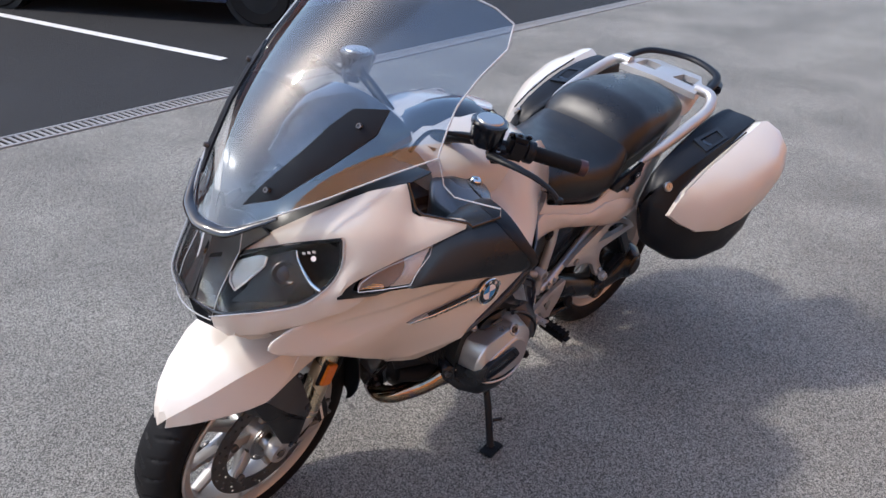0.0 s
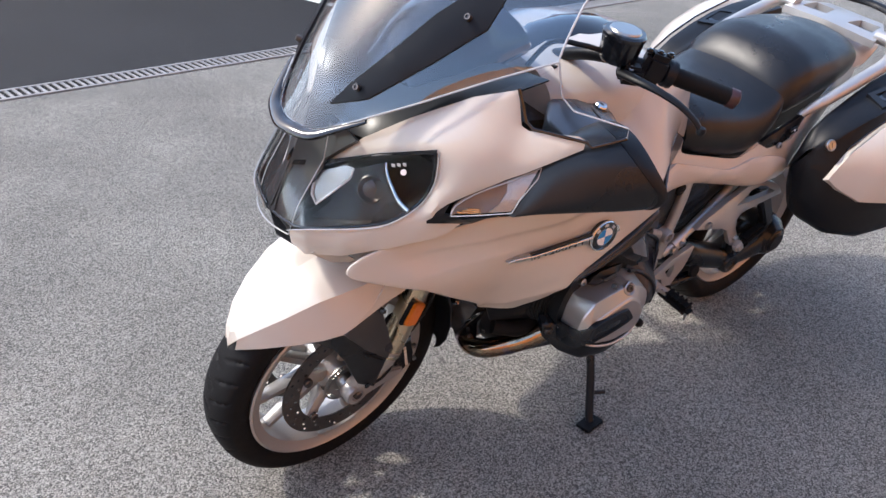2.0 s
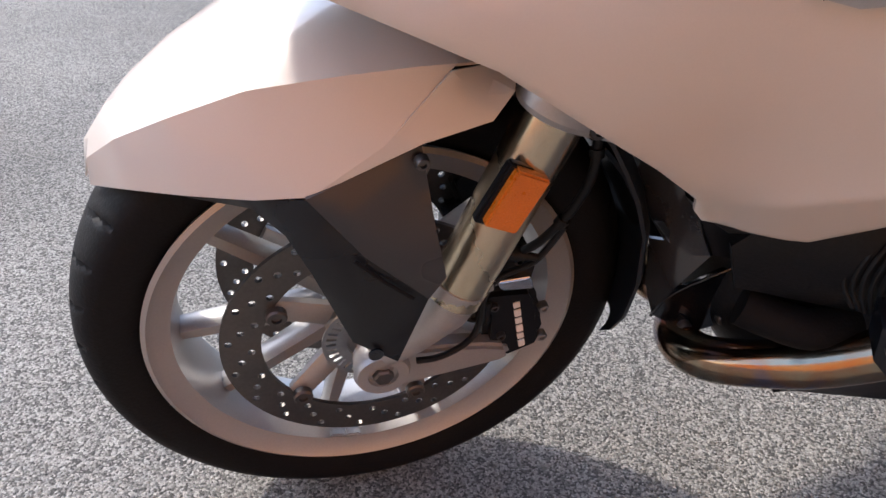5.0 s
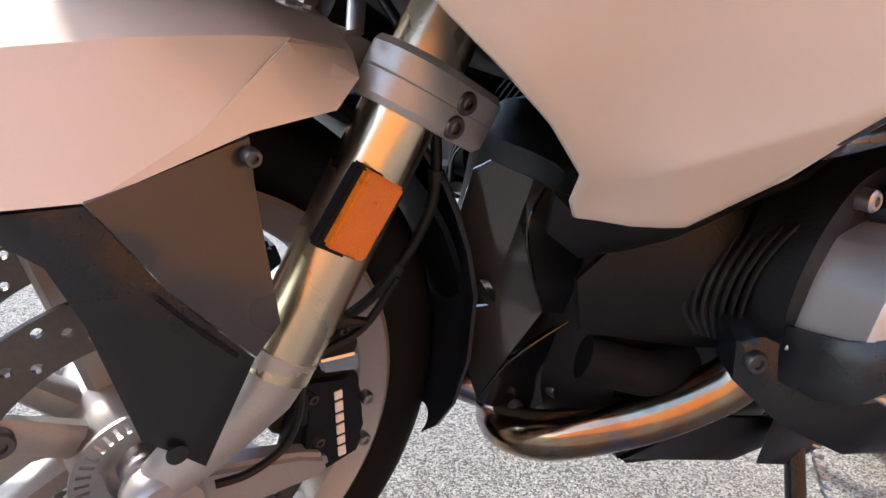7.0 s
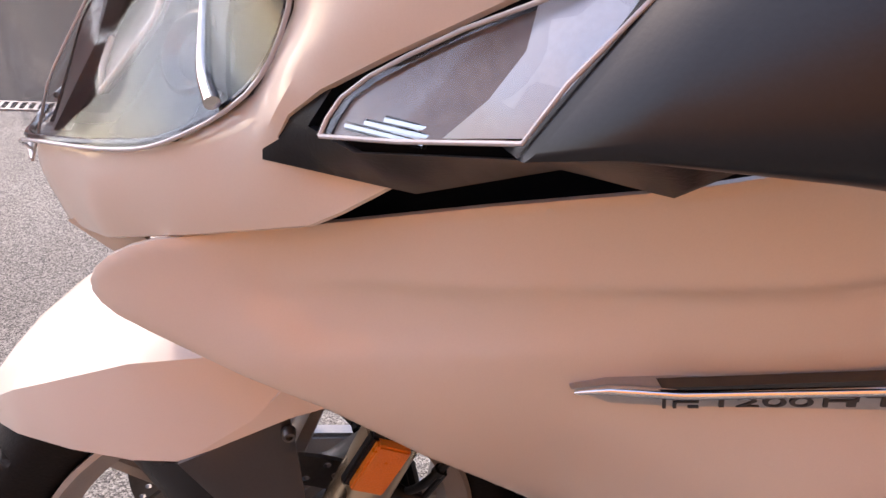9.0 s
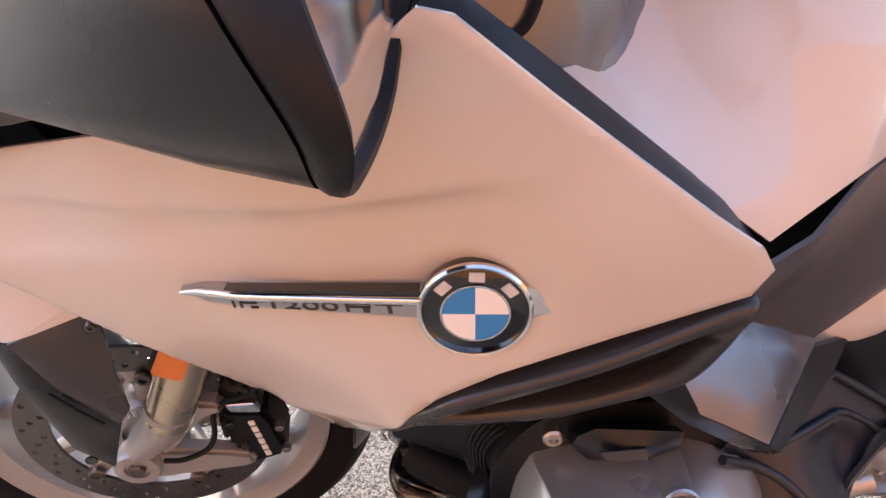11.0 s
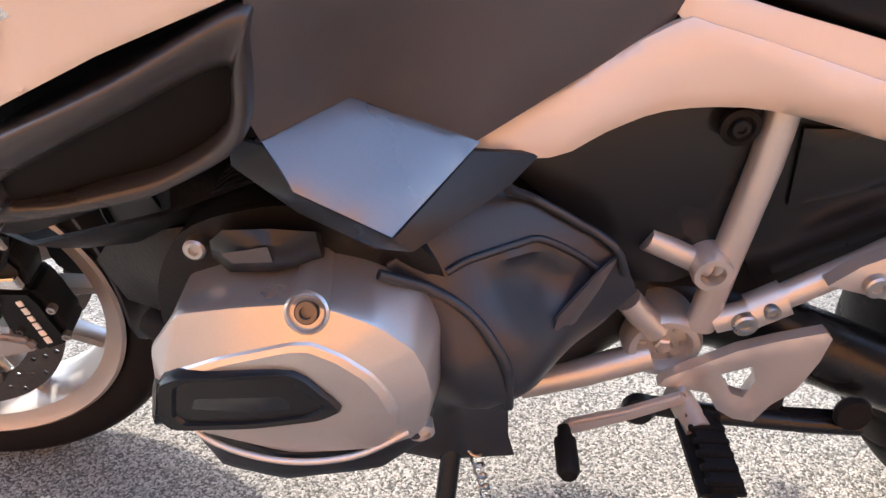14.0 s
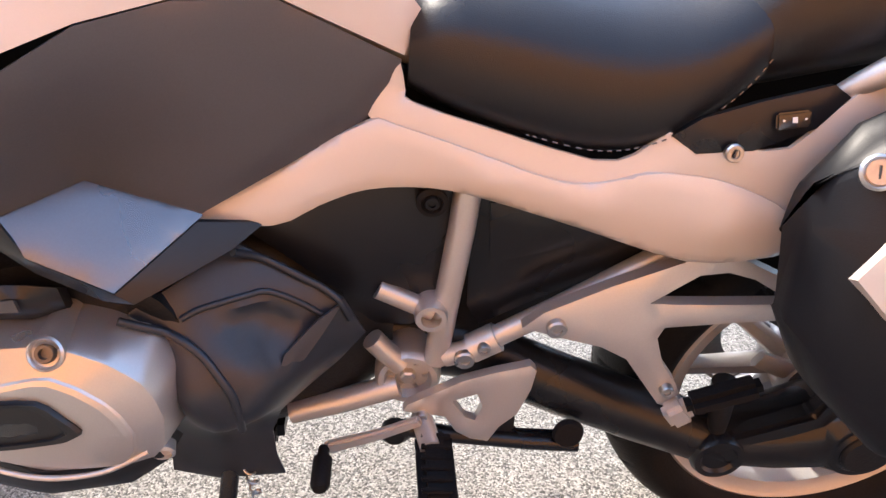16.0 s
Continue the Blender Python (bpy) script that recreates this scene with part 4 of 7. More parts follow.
# upper fairing, headlights and nose
uo = [(-0.147, -0.062, 0.762), (-0.132, -0.088, 0.748), (-0.09, -0.15, 0.774), (-0.03, -0.207, 0.81), (0.02, -0.24, 0.834), (0.04, -0.252, 0.843), (0.055, -0.26, 0.855), (0.078, -0.268, 0.874), (0.05, -0.252, 0.872), (0.03, -0.25, 0.88), (0.025, -0.25, 0.89), (0.03, -0.253, 0.902), (0.045, -0.261, 0.918), (0.073, -0.28, 0.941), (0.119, -0.31, 0.976), (0.145, -0.335, 1.0), (0.205, -0.382, 1.053), (0.208, -0.38, 1.068), (0.2, -0.37, 1.072),
      (0.15, -0.308, 1.06), (0.142, -0.298, 1.066), (0.14, -0.278, 1.12), (0.09, -0.23, 1.094), (0.02, -0.16, 1.035), (-0.03, -0.1, 0.978), (-0.072, -0.05, 0.912), (-0.02, -0.14, 0.962), (0.034, -0.226, 1.004), (0.034, -0.229, 0.99), (0.031, -0.228, 0.945), (0.012, -0.222, 0.9), (-0.03, -0.205, 0.866), (-0.07, -0.172, 0.846), (-0.139, -0.102, 0.818), (-0.1535, -0.064, 0.794)]
ui = [(0.1, -0.29, 1.02), (0.02, -0.24, 0.9), (0, -0.228, 0.85), (-0.09, -0.16, 0.815), (-0.142, -0.09, 0.785)]
both("upper_fairing", sheet(uo, ui, (-0.52, -0.66, 0.54), 0.004, 0.01, (), 0.002), WHITE, bike, "white upper fairing round the headlight", 30)
ho = [(0.034, -0.225, 1.0), (0.032, -0.228, 0.945), (0.012, -0.221, 0.902), (-0.03, -0.204, 0.868), (-0.07, -0.171, 0.848), (-0.139, -0.102, 0.82), (-0.155, -0.05, 0.808), (-0.16, -0.012, 0.806), (-0.118, -0.012, 0.90), (-0.074, -0.05, 0.91), (-0.02, -0.138, 0.96)]
hd = (-0.62, -0.62, 0.45)
hn = Vector(hd).normalized()
for s in (-1, 1):
    def side(bm):
        bm.transform(Matrix.Diagonal((1, 1 if s < 0 else -1, 1, 1)))
        return bm
    lamp = part("headlight", side(sheet([Vector(p) - hn * 0.002 for p in ho], [(-0.06, -0.13, 0.905)], hd, 0.002, 0.02, (), 0.001)), LENS, bike, "clear headlight lens over a chrome projector")
    lamp.visible_shadow = False
    bowl = rounded(ho, True, 3)
    cen = sum((Vector(p) for p in ho), Vector()) / len(ho)
    part("headlight_bowl", side(skin([[Vector(p) - hn * 0.006 for p in bowl], [Vector(p).lerp(cen, 0.12) - hn * 0.035 for p in bowl], [Vector(p).lerp(cen, 0.3) - hn * 0.055 for p in bowl], [Vector(p).lerp(cen, 0.6) - hn * 0.065 for p in bowl]], "end")), LAMPHOUSE, lamp, "dark silvered headlight housing")
    part("lamp_bezel", side(sheet([(-0.121, -0.05, 0.789), (-0.078, -0.078, 0.845), (-0.037, -0.093, 0.912), (-0.005, -0.132, 0.939), (-0.009, -0.15, 0.914), (-0.007, -0.18, 0.891), (-0.002, -0.201, 0.881), (-0.019, -0.192, 0.856), (-0.064, -0.135, 0.821)], [(-0.03, -0.135, 0.88)], hd, 0.004, 0.012, (), 0.002)), LAMPHOUSE, lamp, "dark grey bezel of the low beam")
    pc = Vector((-0.025, -0.131, 0.889))
    part("projector", side(turned([(0.0, -0.01), (0.018, -0.01), (0.026, 0.008), (0.023, 0.01), (0.016, 0.003), (0.01, 0.006), (0.0, 0.008)], pc, hd, 32)), DISC, lamp, "dim projector behind the lens")
    inner = [(-0.1, -0.052, 0.852), (-0.092, -0.043, 0.874), (-0.081, -0.047, 0.893), (-0.052, -0.083, 0.917), (-0.044, -0.099, 0.918), (-0.051, -0.101, 0.901), (-0.079, -0.082, 0.864), (-0.099, -0.067, 0.839)]
    part("inner_reflector", side(sheet([Vector(p) + hn * 0.004 for p in inner], [(-0.078, -0.072, 0.88)], hd, 0.003, 0.01, (), 0.001)), STEEL, lamp, "bright steel inner reflector")
    part("reflector_edge", side(sweep([Vector(p) + hn * 0.006 for p in (inner[4], inner[5], inner[6], inner[7], inner[0], inner[1])], 0.0022, 8)), PALE, lamp)
    part("light_guide", side(sweep(rounded([(-0.012, -0.15, 0.951), (-0.015, -0.16, 0.936), (-0.015, -0.179, 0.918), (-0.013, -0.201, 0.902), (-0.007, -0.222, 0.894)], False, 6), [0.0022, 0.003, 0.0038, 0.0044, 0.0044], 10)), CHROME, lamp, "white curved running light")
    part("brow", side(sheet([(-0.118, -0.012, 0.905), (-0.074, -0.05, 0.916), (-0.02, -0.14, 0.966), (0.034, -0.228, 1.008), (0.031, -0.224, 0.998), (-0.02, -0.135, 0.957), (-0.078, -0.047, 0.904), (-0.123, -0.01, 0.895)], (), hd, 0.004, 0.02, (), 0.001)), GLOSS, lamp)
    rim_line = [Vector(p) + hn * 0.001 for p in ho[:8]]
    part("lens_gasket", side(sweep(rounded(rim_line, False, 4), 0.0028, 8)), GLOSS, lamp)
    for k in range(3):
        part("guard_mark", side(block((0.006, 0.001, 0.007), (-0.0165 + 0.0062 * k, -0.178 - 0.0075 * k, 0.962 + 0.0035 * k), (20, 0, -52), 0)), PALE, lamp)
    part("guard_sticker", side(turned([(0, 0), (0.0052, 0), (0.0052, 0.001), (0, 0.001)], (-0.0075, -0.197, 0.957), hd, 18)), PALE, lamp)
    # indicator
    lo = [(0.046, -0.273, 0.9), (0.049, -0.27, 0.907), (0.055, -0.27, 0.917), (0.066, -0.276, 0.929), (0.081, -0.283, 0.941), (0.101, -0.297, 0.957), (0.126, -0.315, 0.974), (0.165, -0.34, 1.005), (0.158, -0.344, 0.988), (0.132, -0.34, 0.951), (0.119, -0.34, 0.928), (0.077, -0.302, 0.911)]
    ind = part("indicator", side(sheet(lo, (), (-0.5, -0.8, 0.3), 0.003, 0.02, (), 0.001)), LENS, bike, "clear wedge-shaped indicator lens")
    ind.visible_shadow = False
    wa = Vector((-0.5, -0.8, 0.3)).normalized()
    part("indicator_bowl", side(sheet([Vector(p) - wa * 0.012 for p in lo], [(0.1, -0.28, 0.945)], tuple(wa), 0.004, 0.015, (), 0)), TINTED, ind, "silver ribbed reflector")
    plate_pts = [(0.123, -0.313, 0.972), (0.119, -0.321, 0.957), (0.107, -0.322, 0.938), (0.092, -0.314, 0.918), (0.119, -0.34, 0.93), (0.132, -0.342, 0.952), (0.157, -0.345, 0.988), (0.164, -0.341, 1.003)]
    part("indicator_plate", side(sheet([Vector(p) - wa * 0.0045 for p in plate_pts], (), tuple(wa), 0.003, 0.012, (), 0.001)), BRUSHED, ind, "bright silvered end of the indicator")
    part("lens_edge", side(sweep([Vector(p) for p in lo] + [Vector(lo[0])], 0.0011, 8)), EDGE, ind)
    for k in range(7):
        t = k / 6
        part("reflector_rib", side(sweep([Vector((0.058 + 0.05 * t, -0.272 - 0.02 * t, 0.905 + 0.018 * t)), Vector((0.09 + 0.03 * t, -0.297 - 0.012 * t, 0.908 + 0.02 * t))], 0.0022, 8)), CHROME, ind)
    part("indicator_surround", side(sheet([(0.018, -0.245, 0.875), (0.09, -0.28, 0.876), (0.15, -0.3, 0.9), (0.182, -0.343, 0.909), (0.206, -0.354, 0.93), (0.15, -0.362, 0.932), (0.12, -0.341, 0.922), (0.06, -0.29, 0.9), (0.04, -0.262, 0.9), (0.055, -0.26, 0.925), (0.11, -0.29, 0.972), (0.16, -0.32, 1.014), (0.15, -0.31, 1.015), (0.085, -0.268, 0.958), (0.04, -0.247, 0.918), (0.018, -0.24, 0.89)], (), (-0.45, -0.85, 0.3), 0.01, 0.014, (), 0.001)), MATTE, bike)
    # mirror housing and glass
    rings = [rounded(r, True, 6) for r in (
        [(0.118, -0.335, 0.921), (0.126, -0.349, 0.934), (0.169, -0.347, 1.005), (0.168, -0.32, 1.012), (0.135, -0.285, 0.965), (0.115, -0.29, 0.924)],
        [(0.15, -0.362, 0.933), (0.153, -0.372, 0.95), (0.186, -0.365, 1.02), (0.19, -0.335, 1.033), (0.172, -0.28, 0.985), (0.155, -0.3, 0.934)],
        [(0.205, -0.394, 0.942), (0.203, -0.42, 0.968), (0.212, -0.402, 1.034), (0.22, -0.352, 1.055), (0.23, -0.29, 1.005), (0.22, -0.32, 0.942)],
        [(0.268, -0.426, 0.947), (0.262, -0.46, 0.982), (0.245, -0.436, 1.042), (0.245, -0.37, 1.068), (0.28, -0.295, 1.025), (0.285, -0.33, 0.948)],
        [(0.308, -0.444, 0.95), (0.302, -0.479, 0.99), (0.268, -0.45, 1.04), (0.258, -0.385, 1.072), (0.312, -0.3, 1.035), (0.318, -0.34, 0.952)])]
    mirror = part("mirror_housing", side(skin(rings)), SATIN, bike, "satin black mirror housing")
    last = rings[-1]
    cm = sum(last, Vector()) / len(last)
    back = lambda k, dx: [cm + (p - cm) * k + Vector((0.6 * dx * (1 + 2.3 * max(0.0, (p.z - 0.96) / 0.11)), -0.3 * dx, 0)) for p in last]
    part("mirror_rim", side(skin([back(0.985, 0.001), back(1.0, 0.003), back(1.012, 0.008), back(1.005, 0.014), back(0.975, 0.02), back(0.93, 0.02), back(0.92, 0.012)])), MATTE, mirror)
    part("mirror_glass", side(skin([back(0.925, 0.0122), back(0.9, 0.0128)])), CHROME, mirror, "mirror glass")
    # side deflector of clear plastic
    wo = [(0.139, -0.279, 1.122), (0.147, -0.3, 1.074), (0.155, -0.312, 1.064), (0.207, -0.383, 1.066), (0.214, -0.389, 1.058), (0.262, -0.414, 1.077), (0.257, -0.415, 1.097), (0.207, -0.34, 1.1), (0.2, -0.315, 1.115), (0.196, -0.297, 1.165)]
    wd = part("wind_deflector", side(sheet(wo, (), (-0.3, -0.6, 0.75), 0.003, 0.02, (), 0.0)), SHELL, bike, "small clear wind deflector")
    wd.visible_shadow = False
    part("deflector_edge", side(sweep([Vector(p) for p in wo[:6]], 0.003, 8)), GLOSS, wd)
    part("clear_edge", side(sweep([Vector(p) for p in wo[5:]], 0.0016, 8)), EDGE, wd)
# clear guard over the headlights
go = [(-0.157, -0.064, 0.795), (-0.145, -0.104, 0.819), (-0.075, -0.177, 0.847), (-0.034, -0.21, 0.867), (0.01, -0.227, 0.901), (0.031, -0.235, 0.945), (0.035, -0.232, 1.002), (-0.03, -0.15, 0.975), (-0.085, -0.072, 0.93), (-0.135, -0.066, 0.85)]
for o in both("headlight_guard", sheet(go, (), (-0.6, -0.6, 0.5), 0.002, 0.015, (), 0.0), SHELL, bike, "clear plastic guard over the headlight"):
    o.visible_shadow = False
both("guard_edge", sweep(rounded([Vector(p) for p in go[:7]], False, 4), 0.0013, 8), EDGE, bike)
prow = []
for z in np.linspace(0.788, 1.0, 16):
    mid = float(np.interp(z, (0.788, 0.83, 0.87, 0.92, 0.96, 1.0), (-0.172, -0.184, -0.184, -0.166, -0.142, -0.112)))
    rim_x = float(np.interp(z, (0.788, 0.85, 0.93, 1.0), (-0.156, -0.135, -0.088, -0.078)))
    prow.append([Vector((mid + (rim_x - mid) * k * k, 0.068 * k, z)) for k in np.linspace(-1, 1, 17)])
bm = bmesh.new()
grid_v = [[bm.verts.new(p) for p in row] for row in prow]
for r0, r1 in zip(grid_v, grid_v[1:]):
    for j in range(16):
        bm.faces.new((r0[j], r0[j + 1], r1[j + 1], r1[j]))
nose_guard = part("nose_guard", bm, SHELL, bike, "clear plastic shell over the nose", 60)
nose_guard.visible_shadow = False
part("shell_edge", sweep(prow[0], 0.0015, 8), EDGE, nose_guard)
for k in (0, -1):
    part("shell_edge", sweep([row[k] for row in prow], 0.0011, 8), EDGE, nose_guard)
part("nose_panel", sheet([(-0.158, 0, 0.795), (-0.15, -0.058, 0.795), (-0.108, -0.05, 0.87), (-0.085, -0.06, 0.925), (-0.045, -0.1, 0.975), (-0.06, -0.05, 1.0), (-0.085, 0, 1.0)], [(-0.115, 0, 0.9), (-0.14, -0.02, 0.83)], (-0.8, -0.2, 0.5), 0.01, 0.015, (), 0.001, True), INTAKE, bike, "satin black panel between the headlights")
part("nose_chin", sheet([(-0.158, 0, 0.797), (-0.151, -0.058, 0.796), (-0.143, -0.06, 0.762), (-0.128, -0.075, 0.75), (-0.118, 0, 0.752)], (), (-0.9, -0.1, -0.2), 0.006, 0.015, (), 0.001, True), MATTE, bike, "black chin of the nose")
both("nose_inner_panel", sheet([(-0.128, -0.105, 0.76), (-0.104, -0.115, 0.772), (-0.085, -0.12, 0.767), (-0.06, -0.125, 0.745), (-0.04, -0.115, 0.722), (-0.052, -0.11, 0.716), (-0.092, -0.11, 0.732)], (), (-0.5, -0.8, 0.2), 0.004, 0.012, (), 0.001), WHITE, bike)
part("nose_floor", sheet([(-0.15, 0, 0.742), (-0.13, -0.07, 0.745), (-0.02, -0.19, 0.79), (0.1, -0.22, 0.8), (0.1, 0, 0.76)], (), (0, -0.1, -1), 0.004, 0.03, (), 0, True), MATTE, bike)

# windscreen
ZS = (0.985, 1.02, 1.07, 1.13, 1.165, 1.2, 1.25, 1.3, 1.345, 1.385, 1.41, 1.425)
XC = (-0.125, -0.104, -0.071, -0.033, -0.006, 0.02, 0.071, 0.125, 0.176, 0.222, 0.252, 0.27)
WS = (0.06, 0.115, 0.18, 0.25, 0.295, 0.286, 0.274, 0.274, 0.28, 0.262, 0.215, 0.14)

CURVE = np.polyfit(ZS, XC, 4)


def on_screen(y, z):
    xc = float(np.polyval(CURVE, z))
    u = (abs(y) / 0.27) ** 2
    return Vector((xc + 0.205 * u * (1 - 0.15 * u), y, z))


rows = []
for z in np.linspace(0.985, 1.425, 45):
    w = float(np.interp(z, ZS, WS))
    rows.append([on_screen(w * k, z) for k in np.linspace(-1, 1, 33)])
bm = bmesh.new()
fr = [[bm.verts.new(p) for p in row] for row in rows]
bk = [[bm.verts.new(p + Vector((0.004, 0, -0.001))) for p in row] for row in rows]
for i in range(44):
    for j in range(32):
        bm.faces.new((fr[i][j], fr[i][j + 1], fr[i + 1][j + 1], fr[i + 1][j]))
        bm.faces.new((bk[i][j], bk[i + 1][j], bk[i + 1][j + 1], bk[i][j + 1]))
screen = part("windscreen", bm, CLEAR, bike, "tall clear curved windscreen", 60)
screen.visible_shadow = False
edge_pts = [r[0] for r in rows] + rows[-1][1:] + [r[-1] for r in reversed(rows[:-1])]
part("screen_edge", sweep(edge_pts, 0.0018, 8), EDGE, screen)
for s in (-1, 1):
    so = [(-0.07, 1.036), (-0.085, 1.075), (-0.12, 1.15), (-0.135, 1.195), (-0.15, 1.225), (-0.197, 1.232), (-0.203, 1.19), (-0.17, 1.13), (-0.12, 1.06)]
    cover = part("screen_bracket", sheet([on_screen(y, z) + Vector((-0.006, -0.004, 0.004)) for y, z in so], (), (-0.75, -0.35, 0.5), 0.005, 0.02, (), 0.002) if s < 0 else
                 mirrored(sheet([on_screen(y, z) + Vector((-0.006, -0.004, 0.004)) for y, z in so], (), (-0.75, -0.35, 0.5), 0.005, 0.02, (), 0.002)), MATTE, screen, "matte black screen mounting strip")
    for y, z in ((-0.103, 1.072), (-0.178, 1.2)):
        p = on_screen(y, z)
        bolt(cover, (p.x - 0.012, s * -p.y if s > 0 else p.y - 0.004, p.z + 0.006), (-0.75, 0.35 * s, 0.5), 0.0058, DISC)
low_edge = [on_screen(float(np.interp(z, ZS, WS)) * k, z) + Vector((-0.004, 0, -0.006)) for k, z in [(-1, 1.035), (-1, 1.01), (-1, 0.99), (-0.5, 0.985), (0, 0.982), (0.5, 0.985), (1, 0.99), (1, 1.01), (1, 1.035)]]
part("screen_trim", sweep(rounded(low_edge, False, 4), [0.006, 0.015, 0.017, 0.015, 0.006], 12, False, 0.6), GLOSS, bike, "glossy black trim under the screen")
both("screen_shoulder", sheet([(-0.085, 0, 0.985), (-0.03, -0.1, 0.978), (0.02, -0.16, 1.036), (0.09, -0.23, 1.095), (0.14, -0.278, 1.12), (0.2, -0.28, 1.13), (0.2, -0.12, 1.1), (0.05, -0.03, 1.03), (-0.02, 0, 1.02)], (), (-0.3, -0.35, 0.9), 0.004, 0.025), SATIN, bike, "black cowl under the screen")

# cockpit
dash = [[(x, w * math.cos(a), z + h * math.sin(a)) for a in np.linspace(0, 2 * math.pi, 24, endpoint=False)] for x, w, z, h in ((0.07, 0.08, 1.04, 0.02), (0.13, 0.13, 1.065, 0.04), (0.2, 0.15, 1.1, 0.05), (0.27, 0.15, 1.12, 0.045), (0.3, 0.12, 1.115, 0.03))]
part("dashboard", skin(dash), GLOSS, bike, "black instrument binnacle")
part("fork_yoke", joined(block((0.09, 0.24, 0.04), (0.42, 0, 1.03), bevel=0.012), sweep([(0.44, 0, 1.02), (0.34, 0, 0.86), (0.22, 0, 0.7)], 0.035, 16)), DARK, bike, "black upper fork yoke")
for s in (-1, 1):
    def side(bm):
        bm.transform(Matrix.Diagonal((1, 1 if s < 0 else -1, 1, 1)))
        return bm
    bar = part("handlebar", side(sweep(rounded([(0.42, -0.06, 1.05), (0.425, -0.15, 1.09), (0.445, -0.22, 1.102), (0.5, -0.285, 1.095)], False, 5), 0.013, 14)), MATTE, bike, "black handlebar with controls")
    g0, g1 = Vector((0.497, -0.28, 1.096)), Vector((0.603, -0.372, 1.066))
    part("grip", side(sweep([g0.lerp(g1, k) for k in np.linspace(0, 0.9, 24)], [0.0175 if i % 2 else 0.0165 for i in range(24)], 18)), RUBBER, bar, "ribbed black rubber grip")
    part("bar_end", side(sweep([g0.lerp(g1, 0.88), g0.lerp(g1, 0.9), g0.lerp(g1, 1.0), g0.lerp(g1, 1.03)], [0.017, 0.0185, 0.0185, 0.012], 16)), REDP, bar)
    sw = g0.lerp(g1, -0.12)
    part("switch_housing", side(block((0.05, 0.045, 0.055), (sw.x - 0.004, sw.y + 0.004, sw.z + 0.003), (0, 12, -40), 0.01)), MATTE, bar)
    for k in range(3):
        part("switch_button", side(block((0.014, 0.012, 0.012), (sw.x + 0.01 - 0.012 * k, sw.y - 0.012 + 0.014 * k, sw.z + 0.03), (0, 10, -40), 0.003)), GLOSS, bar)
    for k in range(2):
        q = g0.lerp(g1, -0.02 + 0.06 * k)
        part("control_ring", side(turned([(0.014, 0), (0.025, 0), (0.026, 0.004), (0.025, 0.009), (0.014, 0.009)], q, g1 - g0, 20)), MATTE, bar)
    tub = part("reservoir", side(turned([(0, -0.03), (0.03, -0.03), (0.036, -0.022), (0.039, 0.016), (0.041, 0.018), (0.041, 0.024), (0.037, 0.028), (0, 0.028)], (0.425, -0.22, 1.135), (0.02, -0.06, 1), 32)), GLOSS, bar, "round black fluid reservoir")
    part("reservoir_lid", side(turned([(0, 0.028), (0.03, 0.028), (0.028, 0.031), (0.012, 0.0315), (0, 0.0315)], (0.425, -0.22, 1.135), (0.02, -0.06, 1), 32)), STEEL, tub, "pale reflective lid")
    part("lever_perch", side(block((0.045, 0.05, 0.035), (0.44, -0.245, 1.09), (0, 0, -40), 0.008)), MATTE, bar)
    bolt(bar, (0.43, s * 0.253, 1.101), (-0.3, s * 0.5, 0.8), 0.006)
    part("lever", side(sweep(rounded([(0.41, -0.25, 1.095), (0.405, -0.29, 1.1), (0.41, -0.335, 1.1), (0.425, -0.375, 1.09), (0.44, -0.405, 1.072), (0.447, -0.42, 1.057)], False, 5), [0.012, 0.011, 0.009, 0.008, 0.007, 0.007], 12, False, 0.7)), MATTE, bar, "black lever with a ball end")
    part("lever_ball", side(turned([(0, -0.009), (0.007, -0.006), (0.009, 0), (0.007, 0.006), (0, 0.009)], (0.447, -0.421, 1.057), (0, 0, 1), 14)), MATTE, bar)
    cable = rounded([(0.40, -0.21, 1.12), (0.36, -0.19, 1.13), (0.33, -0.14, 1.12), (0.32, -0.1, 1.06)], False, 6)
    part("control_cable", side(sweep(cable, 0.005, 8)), MATTE, bar)

# tank and its covers
tk = []
for x, w, zt, zl in ((0.36, 0.15, 1.045, 0.88), (0.42, 0.19, 1.07, 0.86), (0.5, 0.215, 1.082, 0.85), (0.6, 0.21, 1.078, 0.84), (0.7, 0.185, 1.035, 0.82), (0.78, 0.155, 0.965, 0.8), (0.85, 0.125, 0.875, 0.78), (0.875, 0.11, 0.84, 0.77)):
    ring = []
    for a in np.linspace(0, 2 * math.pi, 36, endpoint=False):
        ca, sa = math.cos(a), math.sin(a)
        y = math.copysign(abs(ca) ** 0.7, ca) * w
        z = (zt + zl) / 2 + math.copysign(abs(sa) ** 0.8, sa) * (zt - zl) / 2
        ring.append((x, y, z))
    tk.append(ring)
part("fuel_tank", skin(tk), WHITE, bike, "white fuel tank", 50)
tc_ = []
for x, w, zt in ((0.37, 0.1, 1.055), (0.44, 0.125, 1.083), (0.52, 0.13, 1.094), (0.6, 0.125, 1.09), (0.68, 0.105, 1.058), (0.75, 0.085, 1.005), (0.83, 0.07, 0.915)):
    tc_.append([(x, y, zt - 0.55 * y * y / w - (0.02 if abs(k) > 0.99 else 0)) for k, y in ((k, k * w) for k in np.linspace(-1, 1, 15))] + [(x, -k * w * 0.9, zt - 0.06) for k in np.linspace(-1, 1, 15)])
cover = part("tank_cover", skin(tc_), GLOSS, bike, "glossy black centre cover of the tank")
